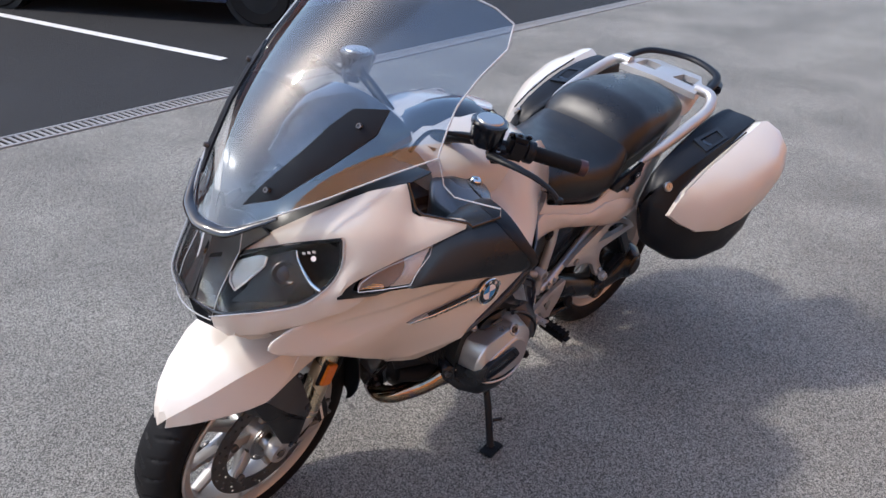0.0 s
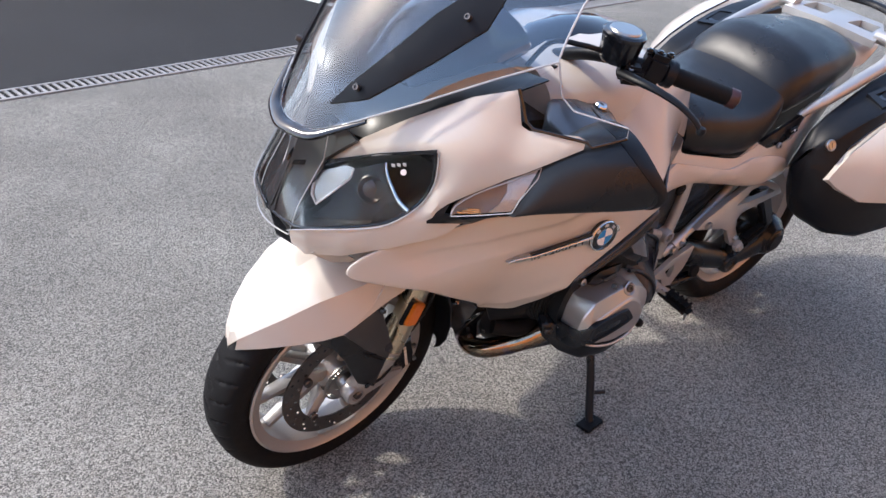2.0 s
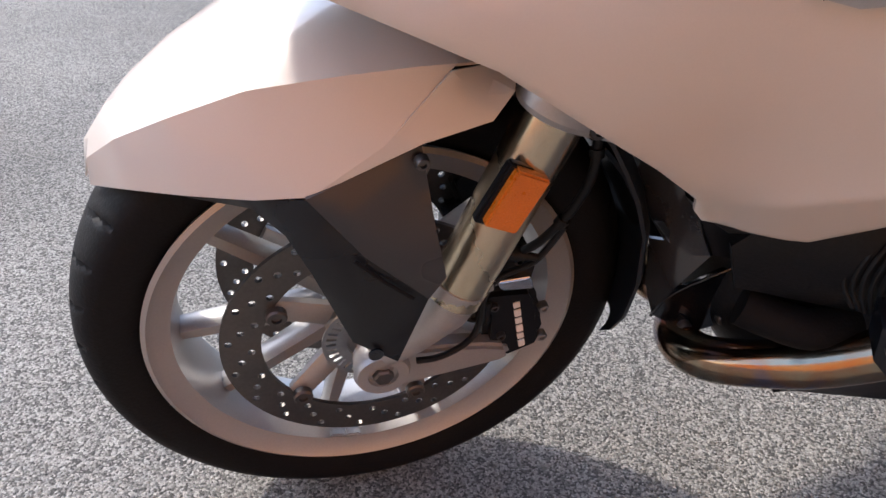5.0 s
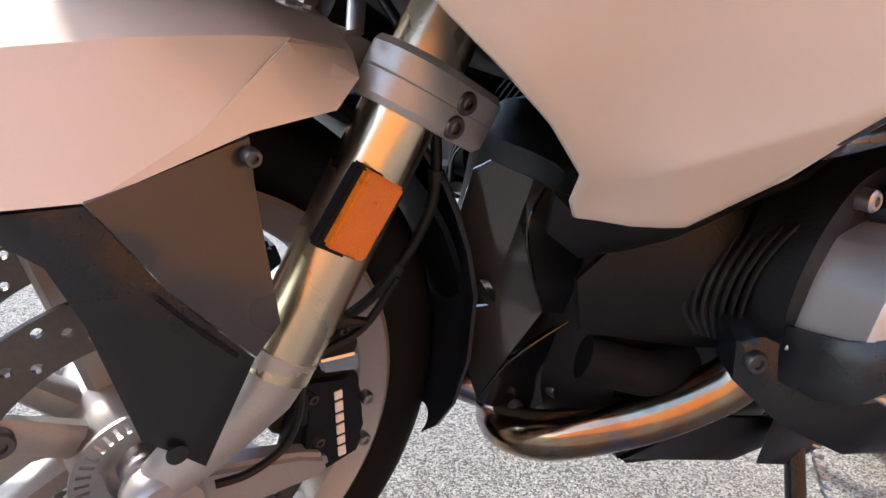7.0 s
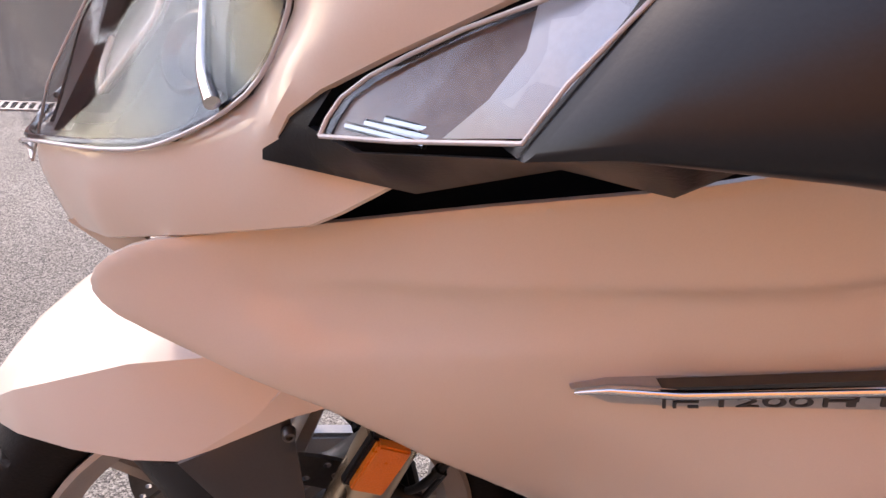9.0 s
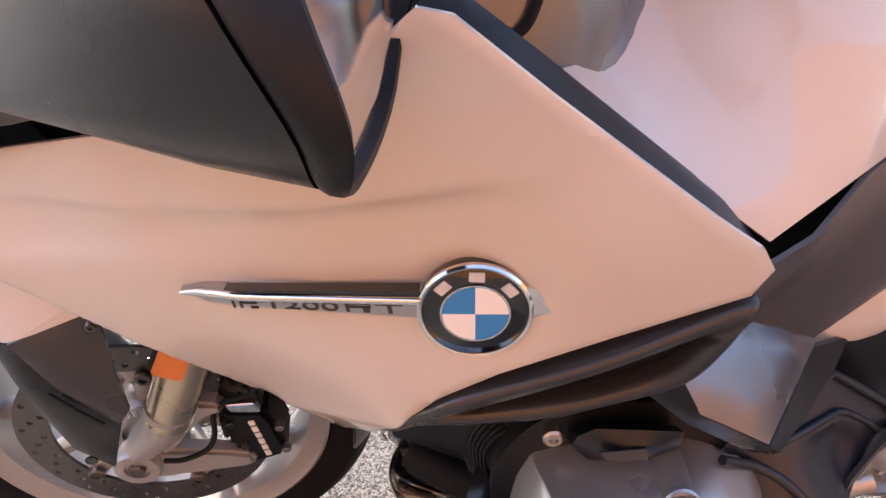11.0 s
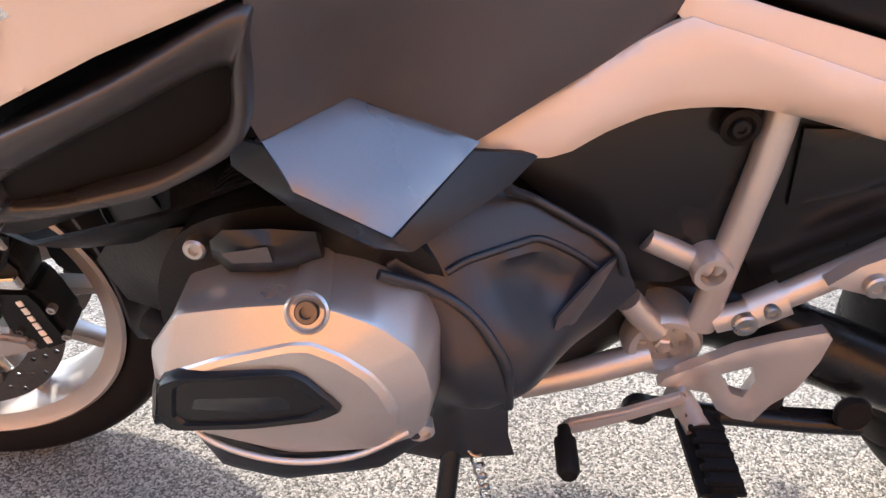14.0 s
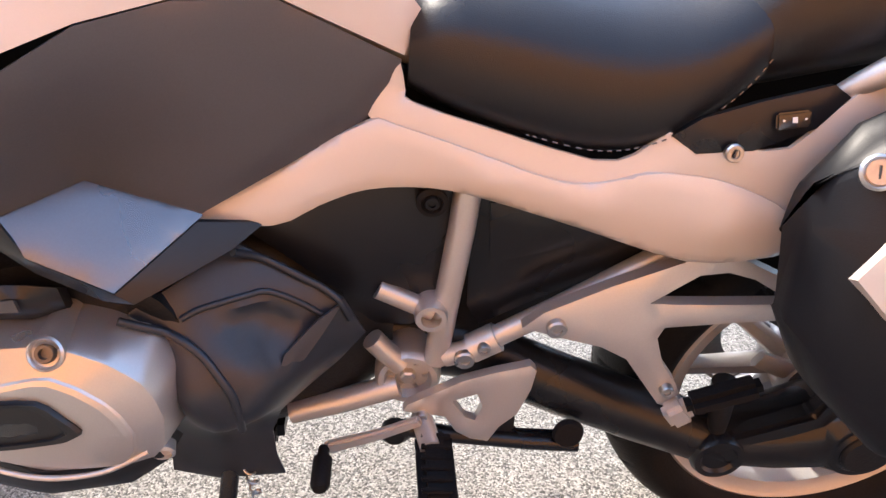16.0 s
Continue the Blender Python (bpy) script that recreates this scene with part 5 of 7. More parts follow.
part("filler_cap", turned([(0, 0), (0.044, 0), (0.046, 0.004), (0.042, 0.009), (0, 0.011)], (0.64, 0, 1.066), (0.25, 0, 1), 32), BOWL, cover, "steel filler cap")
pod_top = [(0.3, -0.28, 0.985), (0.34, -0.303, 0.985), (0.396, -0.288, 0.985), (0.423, -0.27, 0.985), (0.452, -0.243, 0.985), (0.468, -0.212, 0.987), (0.474, -0.175, 0.992), (0.46, -0.13, 0.998), (0.36, -0.13, 1.0), (0.3, -0.2, 0.99)]
pod_low = [(0.3, -0.285, 0.93), (0.35, -0.306, 0.93), (0.4, -0.298, 0.915), (0.432, -0.282, 0.9), (0.462, -0.256, 0.9), (0.482, -0.222, 0.92), (0.488, -0.18, 0.935), (0.475, -0.13, 0.945), (0.36, -0.13, 0.94), (0.3, -0.2, 0.94)]
ring_of = lambda o, k, dz: [Vector((0.39 + (p.x - 0.39) * k, -0.21 + (p.y + 0.21) * k, p.z + dz)) for p in eased(o, 0.25)]
for s in (-1, 1):
    def side(bm):
        bm.transform(Matrix.Diagonal((1, 1 if s < 0 else -1, 1, 1)))
        return bm
    pod = part("storage_box", side(skin([ring_of(pod_low, 0.9, -0.01), ring_of(pod_low, 1.0, 0), ring_of(pod_top, 1.0, -0.008), ring_of(pod_top, 0.97, -0.001), ring_of(pod_top, 0.9, 0.003), ring_of(pod_top, 0.5, 0.008)])), SKY_SHEEN, bike, "satin black storage box beside the tank, sky sheen in its colour", 40)
    part("lid_seam", side(sweep(rounded([(0.432, -0.14, 1.001), (0.424, -0.17, 0.999), (0.411, -0.225, 0.994), (0.4, -0.282, 0.984), (0.397, -0.291, 0.968), (0.388, -0.297, 0.952), (0.36, -0.304, 0.946), (0.33, -0.298, 0.944)], False, 4), 0.0028, 8)), SHADE, pod)
    if s < 0:
        lock_ = part("lock_collar", turned([(0.0, -0.004), (0.0165, -0.004), (0.0165, 0.002), (0.014, 0.004), (0, 0.004)], (0.443, -0.197, 0.996), (0.05, -0.3, 0.95), 28), GLOSS, pod)
        part("key_lock", turned([(0.0, 0.002), (0.0125, 0.002), (0.013, 0.006), (0.0115, 0.008), (0, 0.008)], (0.443, -0.197, 0.996), (0.05, -0.3, 0.95), 28), CHROME, lock_, "chrome key lock")
        part("key_slot", block((0.0022, 0.009, 0.001), (0.4435, -0.1995, 1.0045), (17, 0, 20), 0), INK, lock_)

# dark side cover and knee facet
bo = [(0.545, -0.338, 0.838), (0.575, -0.32, 0.845), (0.615, -0.283, 0.868), (0.673, -0.236, 0.877), (0.749, -0.188, 0.87), (0.858, -0.139, 0.806), (0.852, -0.141, 0.781), (0.825, -0.148, 0.745), (0.672, -0.223, 0.673), (0.582, -0.246, 0.718), (0.529, -0.299, 0.709), (0.528, -0.318, 0.735), (0.54, -0.335, 0.8)]
both("side_cover", sheet(bo, [(0.68, -0.228, 0.79), (0.76, -0.182, 0.8), (0.6, -0.275, 0.79)], (0.35, -1, 0.1), 0.004, 0.022), COVER, bike, "satin black side cover", 40)
both("tank_side", sheet([(0.405, -0.312, 0.937), (0.46, -0.318, 0.9), (0.545, -0.325, 0.845), (0.615, -0.28, 0.87), (0.673, -0.234, 0.879), (0.749, -0.186, 0.872), (0.86, -0.136, 0.81), (0.875, -0.12, 0.85), (0.8, -0.15, 0.95), (0.7, -0.18, 1.03), (0.6, -0.195, 1.04), (0.52, -0.19, 1.02), (0.47, -0.2, 0.965), (0.44, -0.26, 0.925)], [(0.7, -0.2, 0.94), (0.55, -0.245, 0.955)], (0.3, -1, 0.35), 0.004, 0.02), WHITE, bike, "white tank flank", 40)
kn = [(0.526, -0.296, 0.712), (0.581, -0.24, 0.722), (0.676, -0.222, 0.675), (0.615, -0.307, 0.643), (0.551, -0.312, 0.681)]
# the panel's pale grey is painted sky sheen
both("knee_panel", sheet(kn, (), (0.45, -0.55, 0.7), 0.004, 0.016, (), 0.003), KNEE_SKY, bike, "satin black faceted knee panel, its sky sheen in the colour", 50)
both("knee_skirt", sheet([(0.515, -0.318, 0.722), (0.531, -0.303, 0.708), (0.551, -0.311, 0.677), (0.615, -0.308, 0.64), (0.643, -0.268, 0.654), (0.67, -0.227, 0.668), (0.726, -0.19, 0.647), (0.70, -0.225, 0.637), (0.665, -0.265, 0.632), (0.628, -0.303, 0.626), (0.6, -0.298, 0.625), (0.548, -0.3, 0.655), (0.505, -0.295, 0.688)], (), (0.3, -1, -0.2), 0.004, 0.014, (), 0.001), SATIN, bike, "", 30)
lc = [(0.605, -0.27, 0.588), (0.65, -0.24, 0.607), (0.699, -0.197, 0.624), (0.75, -0.197, 0.594), (0.804, -0.196, 0.559), (0.829, -0.19, 0.506), (0.8, -0.197, 0.47), (0.771, -0.2, 0.439), (0.731, -0.2, 0.39), (0.719, -0.2, 0.355), (0.722, -0.2, 0.31), (0.731, -0.2, 0.276), (0.647, -0.2, 0.264), (0.591, -0.2, 0.278), (0.595, -0.2, 0.35), (0.6, -0.215, 0.45), (0.6, -0.25, 0.54)]
lower_cover = sheet(lc, [(0.65, -0.3, 0.505), (0.70, -0.298, 0.495), (0.745, -0.252, 0.525), (0.725, -0.29, 0.475), (0.685, -0.295, 0.455), (0.765, -0.235, 0.48), (0.7, -0.235, 0.41), (0.66, -0.215, 0.34), (0.79, -0.207, 0.515)], (0.1, -1, 0.25), 0.004, 0.014)
scoop = np.array([(0.672, 0.577), (0.73, 0.577), (0.77, 0.545), (0.742, 0.505), (0.706, 0.535)])
dents = inside(scoop, [(v.co.x, v.co.z) for v in lower_cover.verts])
for v, hit_ in zip(lower_cover.verts, dents):
    if hit_:
        near = min(abs((b[0] - a[0]) * (a[1] - v.co.z) - (a[0] - v.co.x) * (b[1] - a[1])) / math.hypot(*(b - a)) for a, b in zip(scoop, np.roll(scoop, -1, 0)))
        v.co.y += 0.02 * min(1.0, near / 0.015)
both("engine_side_cover", lower_cover, NAVY, bike, "satin blue-black lower side cover", 40)
for ridge, thick_ in (([(0.699, -0.222, 0.632), (0.72, -0.2, 0.612), (0.745, -0.199, 0.598), (0.765, -0.198, 0.585), (0.781, -0.197, 0.575), (0.8, -0.2, 0.56), (0.812, -0.196, 0.532)], 0.0042),
                      ([(0.652, -0.261, 0.577), (0.666, -0.254, 0.583), (0.684, -0.245, 0.585), (0.711, -0.229, 0.585), (0.73, -0.219, 0.583), (0.761, -0.213, 0.565), (0.782, -0.209, 0.547)], 0.0035),
                      ([(0.6, -0.28, 0.588), (0.622, -0.274, 0.576), (0.639, -0.269, 0.566), (0.658, -0.276, 0.56), (0.676, -0.284, 0.549), (0.69, -0.292, 0.533), (0.704, -0.297, 0.506), (0.708, -0.294, 0.46)], 0.0045)):
    both("cover_ridge", sweep(rounded(ridge, False, 4), thick_, 10), NAVY, bike)
both("side_blade", sheet([(0.805, -0.2, 0.556), (0.78, -0.228, 0.552), (0.748, -0.252, 0.525), (0.733, -0.274, 0.465), (0.762, -0.24, 0.5), (0.785, -0.222, 0.53)], (), (0.2, -1, 0.4), 0.006, 0.01, (), 0.002), COVER, bike, "", 40)
both("airbox_cover", sheet([(0.7, -0.165, 0.62), (0.735, -0.155, 0.64), (0.83, -0.145, 0.685), (0.93, -0.14, 0.69), (0.925, -0.135, 0.5), (0.88, -0.13, 0.47), (0.82, -0.13, 0.47), (0.8, -0.15, 0.53)], [(0.86, -0.148, 0.63)], (0, -1, 0.05), 0.01, 0.02), SATIN, bike, "satin black airbox side")
part("engine_rear_case", plate([(0.72, 0.42), (0.72, 0.66), (1.3, 0.71), (1.22, 0.6), (1.16, 0.5), (1.08, 0.44), (0.97, 0.42), (0.86, 0.37), (0.8, 0.38)], -0.1, 0.1, 0.02), DARK, bike, "dark gearbox casing")
side_bolt = part("bolt_grommet", turned([(0, 0), (0.017, 0), (0.017, 0.006), (0.012, 0.008), (0.01, 0.004), (0, 0.004)], (0.895, -0.152, 0.66), (0, -1, 0), 24), RUBBER, bike)
bolt(side_bolt, (0.895, -0.156, 0.66), r=0.0085, mat=DARK)
both("battery_cover", sheet([(0.94, -0.125, 0.67), (0.948, -0.125, 0.5), (0.965, -0.125, 0.47), (1.02, -0.125, 0.505), (1.19, -0.13, 0.61), (1.19, -0.13, 0.66)], [(1.05, -0.135, 0.6)], (0, -1, 0), 0.01, 0.02, (), 0.002), SATIN, bike, "satin black battery cover")
both("cover_fold", sheet([(0.96, -0.137, 0.65), (0.968, -0.137, 0.57), (1.06, -0.139, 0.6), (1.11, -0.14, 0.64), (1.1, -0.14, 0.652)], (), (0, -1, 0.1), 0.006, 0.02, (), 0.003), SATIN, bike)

# ---- engine ----
eng = []
for x, w, z0, z1 in ((0.346, 0.085, 0.34, 0.56), (0.385, 0.15, 0.29, 0.6), (0.5, 0.16, 0.26, 0.62), (0.65, 0.17, 0.26, 0.62), (0.78, 0.15, 0.3, 0.6), (0.86, 0.12, 0.36, 0.56)):
    eng.append([(x, w * math.copysign(abs(math.cos(a)) ** 0.5, math.cos(a)), (z0 + z1) / 2 + (z1 - z0) / 2 * math.copysign(abs(math.sin(a)) ** 0.5, math.sin(a))) for a in np.linspace(0, 2 * math.pi, 28, endpoint=False)])
engine = part("engine_block", skin(eng), DARK, bike, "dark engine casing")
CY = (0.536, 0.53)  # middle of the cylinder head


def scaled(poly, k, off=(0, 0), c=CY):
    return [(c[0] + (x - c[0]) * k + off[0], c[1] + (z - c[1]) * k + off[1]) for x, z in poly]


def boss(poly_rows, smooth=3):
    """A cover built of outlines (x-z) at successive y."""
    return skin([[Vector((p.x, y, p.z)) for p in (eased([(x, 0, z) for x, z in poly], 0.16) if smooth == 5 else rounded([(x, 0, z) for x, z in poly], True, smooth))] for poly, y in poly_rows])


head_out = [(0.412, 0.515), (0.416, 0.556), (0.432, 0.592), (0.455, 0.616), (0.5, 0.632), (0.545, 0.636), (0.61, 0.618), (0.645, 0.585), (0.658, 0.54), (0.652, 0.49), (0.635, 0.462), (0.6, 0.45), (0.52, 0.452), (0.44, 0.462), (0.42, 0.48)]
for s in (-1, 1):
    def side(bm):
        bm.transform(Matrix.Diagonal((1, 1 if s < 0 else -1, 1, 1)))
        bmesh.ops.recalc_face_normals(bm, faces=bm.faces)
        return bm
    cyl = part("cylinder", side(boss([(scaled(head_out, 0.8), -0.13), (scaled(head_out, 0.82), -0.2), (scaled(head_out, 0.97), -0.205), (scaled(head_out, 1.0), -0.262)])), DARK, bike, "dark finned cylinder of the flat twin engine")
    for k in range(5):
        part("fin", side(boss([(scaled(head_out, 0.93), -0.14 - 0.012 * k), (scaled(head_out, 0.93), -0.144 - 0.012 * k)], 2)), DARK, cyl)
    ring_a = [(0.43, 0.48), (0.434, 0.535), (0.444, 0.568), (0.474, 0.58), (0.534, 0.59), (0.564, 0.594), (0.59, 0.588), (0.63, 0.569), (0.651, 0.543), (0.656, 0.501), (0.648, 0.46), (0.626, 0.435), (0.53, 0.425), (0.435, 0.45)]
    ring_b = [(0.423, 0.505), (0.427, 0.542), (0.454, 0.58), (0.499, 0.588), (0.54, 0.593), (0.57, 0.589), (0.604, 0.574), (0.63, 0.552), (0.64, 0.53), (0.645, 0.505), (0.64, 0.465), (0.62, 0.44), (0.53, 0.43), (0.43, 0.46)]
    ring_c = [(0.438, 0.507), (0.44, 0.524), (0.441, 0.53), (0.485, 0.549), (0.54, 0.566), (0.556, 0.567), (0.577, 0.556), (0.598, 0.538), (0.609, 0.521), (0.618, 0.498), (0.615, 0.475), (0.6, 0.455), (0.53, 0.445), (0.438, 0.475)]
    mid = (0.53, 0.505)
    rows_ = [(ring_a, -0.25), (ring_a, -0.272), (ring_b, -0.319), (scaled(ring_b, 0.985, c=mid), -0.3235), (scaled(ring_c, 1.02, c=mid), -0.3365), (ring_c, -0.339), (scaled(ring_c, 0.93, c=mid), -0.342), (scaled(ring_c, 0.6, c=mid), -0.3435)]
    cover = part("head_cover", side(boss(rows_, 5)), CAST, cyl, "silver cast cylinder head cover", 24)
    ins = [(0.43, 0.49), (0.438, 0.53), (0.455, 0.538), (0.545, 0.548), (0.578, 0.508), (0.56, 0.496), (0.506, 0.484), (0.44, 0.478)]
    ic = (0.5, 0.51)
    flat_ = lambda o, y: [Vector((p.x, y, p.z)) for p in eased([(x, 0, z) for x, z in o], 0.2)]
    insert = part("cover_insert", side(skin([flat_(ins, -0.325), flat_(ins, -0.3455), flat_(scaled(ins, 0.97, c=ic), -0.3485), flat_(scaled(ins, 0.82, c=ic), -0.3475), flat_(scaled(ins, 0.78, (0, -0.001), ic), -0.3445), flat_(scaled(ins, 0.4, (0, -0.001), ic), -0.3445)])), SATIN, cover, "satin black insert plate with a recessed face", 28)
    part("cover_band", side(sheet([(0.416, -0.262, 0.494), (0.417, -0.285, 0.498), (0.418, -0.31, 0.504), (0.427, -0.332, 0.516), (0.437, -0.348, 0.53), (0.427, -0.35, 0.488), (0.417, -0.332, 0.464), (0.415, -0.305, 0.452), (0.415, -0.268, 0.45)], (), (-0.92, -0.4, 0), 0.005, 0.01, (), 0.002)), SATIN, cover, "satin black band wrapping round the front of the cover")
    part("insert_recess", side(sheet([(0.458, -0.346, 0.516), (0.529, -0.346, 0.528), (0.558, -0.346, 0.509), (0.511, -0.346, 0.49), (0.45, -0.346, 0.494)], (), (0, -1, 0), 0.0012, 0.02)), GLOSS, insert, "glossy black recess of the insert")
    guard_o = [(0.393, -0.245, 0.472), (0.412, -0.255, 0.478), (0.436, -0.305, 0.472), (0.46, -0.335, 0.46), (0.52, -0.346, 0.446), (0.58, -0.343, 0.45), (0.625, -0.33, 0.462), (0.635, -0.318, 0.435), (0.6, -0.33, 0.414), (0.52, -0.335, 0.4), (0.46, -0.322, 0.402), (0.42, -0.288, 0.415), (0.397, -0.25, 0.438)]
    part("cylinder_guard", side(sheet(guard_o, (), (-0.3, -0.9, -0.3), 0.03, 0.012, (), 0.004)), SATIN, cyl, "black cylinder guard with a silver edge")
    part("guard_edge", side(sweep(rounded([(0.418, -0.268, 0.479), (0.438, -0.308, 0.472), (0.46, -0.338, 0.461), (0.52, -0.348, 0.447), (0.58, -0.344, 0.45), (0.625, -0.33, 0.466)], False, 5), 0.003, 10)), CAST, cyl)
    sp = Vector((0.553, -0.331, 0.587))
    nrm = Vector((0, -0.85, 0.5)).normalized()
    seat_ = part("bolt_seat", side(turned([(0.0165, -0.02), (0.0165, 0.004), (0.0145, 0.006), (0.0128, 0.004), (0.0125, -0.004), (0, -0.004)], sp - Vector((0, -0.006, 0.0)), nrm, 28)), CAST, cover)
    part("cover_bolt", side(turned([(0, -0.004), (0.009, -0.004), (0.009, 0.005), (0.008, 0.0065), (0.005, 0.0065), (0.0045, 0.002), (0, 0.002)], sp - Vector((0, -0.006, 0.0)), nrm, 24)), DISC, seat_)
    part("bolt_column", side(sweep([(0.552, -0.262, 0.588), (0.552, -0.29, 0.586), (0.553, -0.322, 0.583)], [0.013, 0.015, 0.0165], 22)), CAST, cover)
    part("cover_bolt", side(turned([(0, -0.01), (0.012, -0.01), (0.012, 0.002), (0.0085, 0.004), (0.008, 0), (0, 0)], (0.634, -0.318, 0.452), (0.2, -1, -0.2), 20)), CAST, cover)
    part("plug_cover", side(sheet([(0.472, -0.28, 0.6), (0.474, -0.285, 0.618), (0.486, -0.287, 0.63), (0.523, -0.292, 0.636), (0.556, -0.29, 0.633), (0.558, -0.287, 0.608), (0.524, -0.292, 0.597), (0.486, -0.287, 0.591)], [(0.515, -0.3, 0.616)], (0, -0.8, 0.6), 0.02, 0.012, (), 0.004)), SATIN, cyl, "black spark plug cover")
    part("plug_cover_plate", side(sheet([(0.488, -0.3, 0.618), (0.523, -0.302, 0.627), (0.526, -0.304, 0.615), (0.495, -0.301, 0.61)], (), (0, -0.8, 0.6), 0.006, 0.02, (), 0.001)), COVER, cyl)
    part("cover_bolt", side(turned([(0, -0.02), (0.009, -0.02), (0.009, 0.003), (0.007, 0.005), (0.004, 0.005), (0.004, 0.001), (0, 0.001)], (0.457, -0.27, 0.6), (0, -1, 0.1), 20)), STEEL, cyl, "small steel bolt")
    # exhaust header
    pipe = rounded([(0.47, -0.225, 0.455), (0.46, -0.215, 0.415), (0.435, -0.2, 0.388), (0.4, -0.18, 0.362), (0.365, -0.15, 0.335), (0.342, -0.118, 0.312), (0.336, -0.08, 0.296), (0.35, -0.04, 0.285), (0.39, 0.0, 0.28)], False, 6)
    ex = part("exhaust_header", side(sweep(pipe, 0.0245, 26)), PIPE, bike, "chromed exhaust pipe with straw and purple heat tint")
    part("header_flange", side(turned([(0.022, -0.01), (0.034, -0.008), (0.036, 0.006), (0.022, 0.01)], (0.467, -0.222, 0.445), (0.2, -0.2, 1), 24)), STEEL, ex)
    bolt(ex, (0.405, s * 0.256, 0.46), (-0.4, s, 0), 0.0095, DISC)
    part("heat_plate", side(sheet([(0.4, -0.17, 0.305), (0.44, -0.178, 0.322), (0.524, -0.18, 0.335), (0.66, -0.18, 0.31), (0.68, -0.17, 0.27), (0.6, -0.165, 0.255), (0.5, -0.16, 0.275), (0.43, -0.16, 0.292)], (), (0, -0.9, 0.1), 0.006, 0.02)), MATTE, bike)
rib_in = [Vector(p) for p in ((0.43, -0.196, 0.562), (0.418, -0.2, 0.547), (0.399, -0.203, 0.514), (0.4, -0.202, 0.481), (0.408, -0.21, 0.458))]
rib_out = [Vector(p) for p in ((0.436, -0.244, 0.58), (0.416, -0.241, 0.562), (0.409, -0.231, 0.526), (0.413, -0.227, 0.491), (0.42, -0.226, 0.46))]
for s in (-1, 1):
    for k in range(7):
        t = -0.6 + 1.55 * k / 6
        line = [a.lerp(b, t) for a, b in zip(rib_in, rib_out)][0 if k > 1 else 1:]
        rib = sweep(rounded([(p.x, -s * p.y, p.z) for p in line], False, 5), 0.0026, 8, False, 0.7)
        part("cooling_rib", rib, DARK, engine, "black cylinder cooling rib")
part("cylinder_root", sheet([(0.51, -0.2, 0.58), (0.4, -0.19, 0.56), (0.33, -0.16, 0.53), (0.3, -0.15, 0.49), (0.32, -0.15, 0.44), (0.42, -0.18, 0.43), (0.48, -0.2, 0.43)], [(0.43, -0.21, 0.5)], (-0.2, -1, 0), 0.006, 0.02), DARK, engine)
# radiator cowls in front of the engine
part("radiator_cowl", sheet([(0.255, -0.03, 0.494), (0.255, -0.04, 0.55), (0.264, -0.05, 0.561), (0.294, -0.075, 0.553), (0.289, -0.07, 0.492), (0.296, -0.05, 0.42), (0.282, -0.03, 0.44)], (), (-0.5, -0.85, 0), 0.005, 0.02, (), 0.001), COWL, bike, "glossy black radiator cowl", 20)
part("cowl_face", sheet([(0.289, -0.07, 0.492), (0.294, -0.075, 0.553), (0.306, -0.08, 0.548), (0.291, -0.085, 0.514), (0.304, -0.088, 0.472), (0.327, -0.09, 0.43), (0.308, -0.08, 0.382), (0.308, -0.05, 0.315), (0.302, -0.03, 0.342), (0.287, -0.035, 0.412), (0.296, -0.05, 0.42)], (), (-0.5, -0.85, 0), 0.005, 0.02, (), 0.001), COWL, bike, "glossy black face of the radiator cowl", 20)
part("cowl_side", sheet([(0.306, -0.08, 0.548), (0.344, -0.095, 0.538), (0.368, -0.1, 0.496), (0.363, -0.1, 0.468), (0.371, -0.1, 0.448), (0.373, -0.097, 0.425), (0.327, -0.09, 0.43), (0.304, -0.088, 0.472), (0.291, -0.085, 0.514)], (), (-0.2, -1, 0), 0.005, 0.02, (), 0.001), SATIN, bike, "black side of the radiator cowl", 20)
part("cowl_lower", sheet([(0.366, -0.097, 0.428), (0.39, -0.097, 0.399), (0.393, -0.095, 0.369), (0.377, -0.085, 0.327), (0.347, -0.075, 0.304), (0.309, -0.05, 0.312), (0.307, -0.082, 0.378)], (), (-0.3, -0.95, -0.1), 0.005, 0.02, (), 0.001), GLOSS, bike, "", 20)
# added chrome sheet that draws the bright glint on the cowl
part("cowl_glint", sheet([(0.274, -0.056, 0.452), (0.283, -0.056, 0.451), (0.293, -0.058, 0.44), (0.296, -0.06, 0.425)], (), (-0.6, -0.6, 0.5), 0.003, 0.01), CHROME, bike, "chrome sheet standing in for a glint on the cowl")
part("cowl_edge", sweep(rounded([(0.303, -0.083, 0.549), (0.287, -0.088, 0.518), (0.299, -0.091, 0.479), (0.324, -0.093, 0.434)], False, 5), 0.0016, 8), GLOSS, bike)
part("cowl_edge", sweep(rounded([(0.364, -0.099, 0.428), (0.306, -0.084, 0.378), (0.307, -0.052, 0.314)], False, 5), 0.0018, 8), GLOSS, bike)
both("coolant_hose", sweep(rounded([(0.34, -0.14, 0.41), (0.365, -0.155, 0.405), (0.4, -0.172, 0.402), (0.44, -0.17, 0.41)], False, 5), 0.0205, 18), RUBBER, bike, "black rubber coolant hose")
for at in [(0.355, -0.104, 0.469), (0.376, -0.101, 0.4), (0.366, -0.092, 0.343), (0.335, -0.078, 0.319)]:
    bolt(bike, at, r=0.0075, mat=DISC)
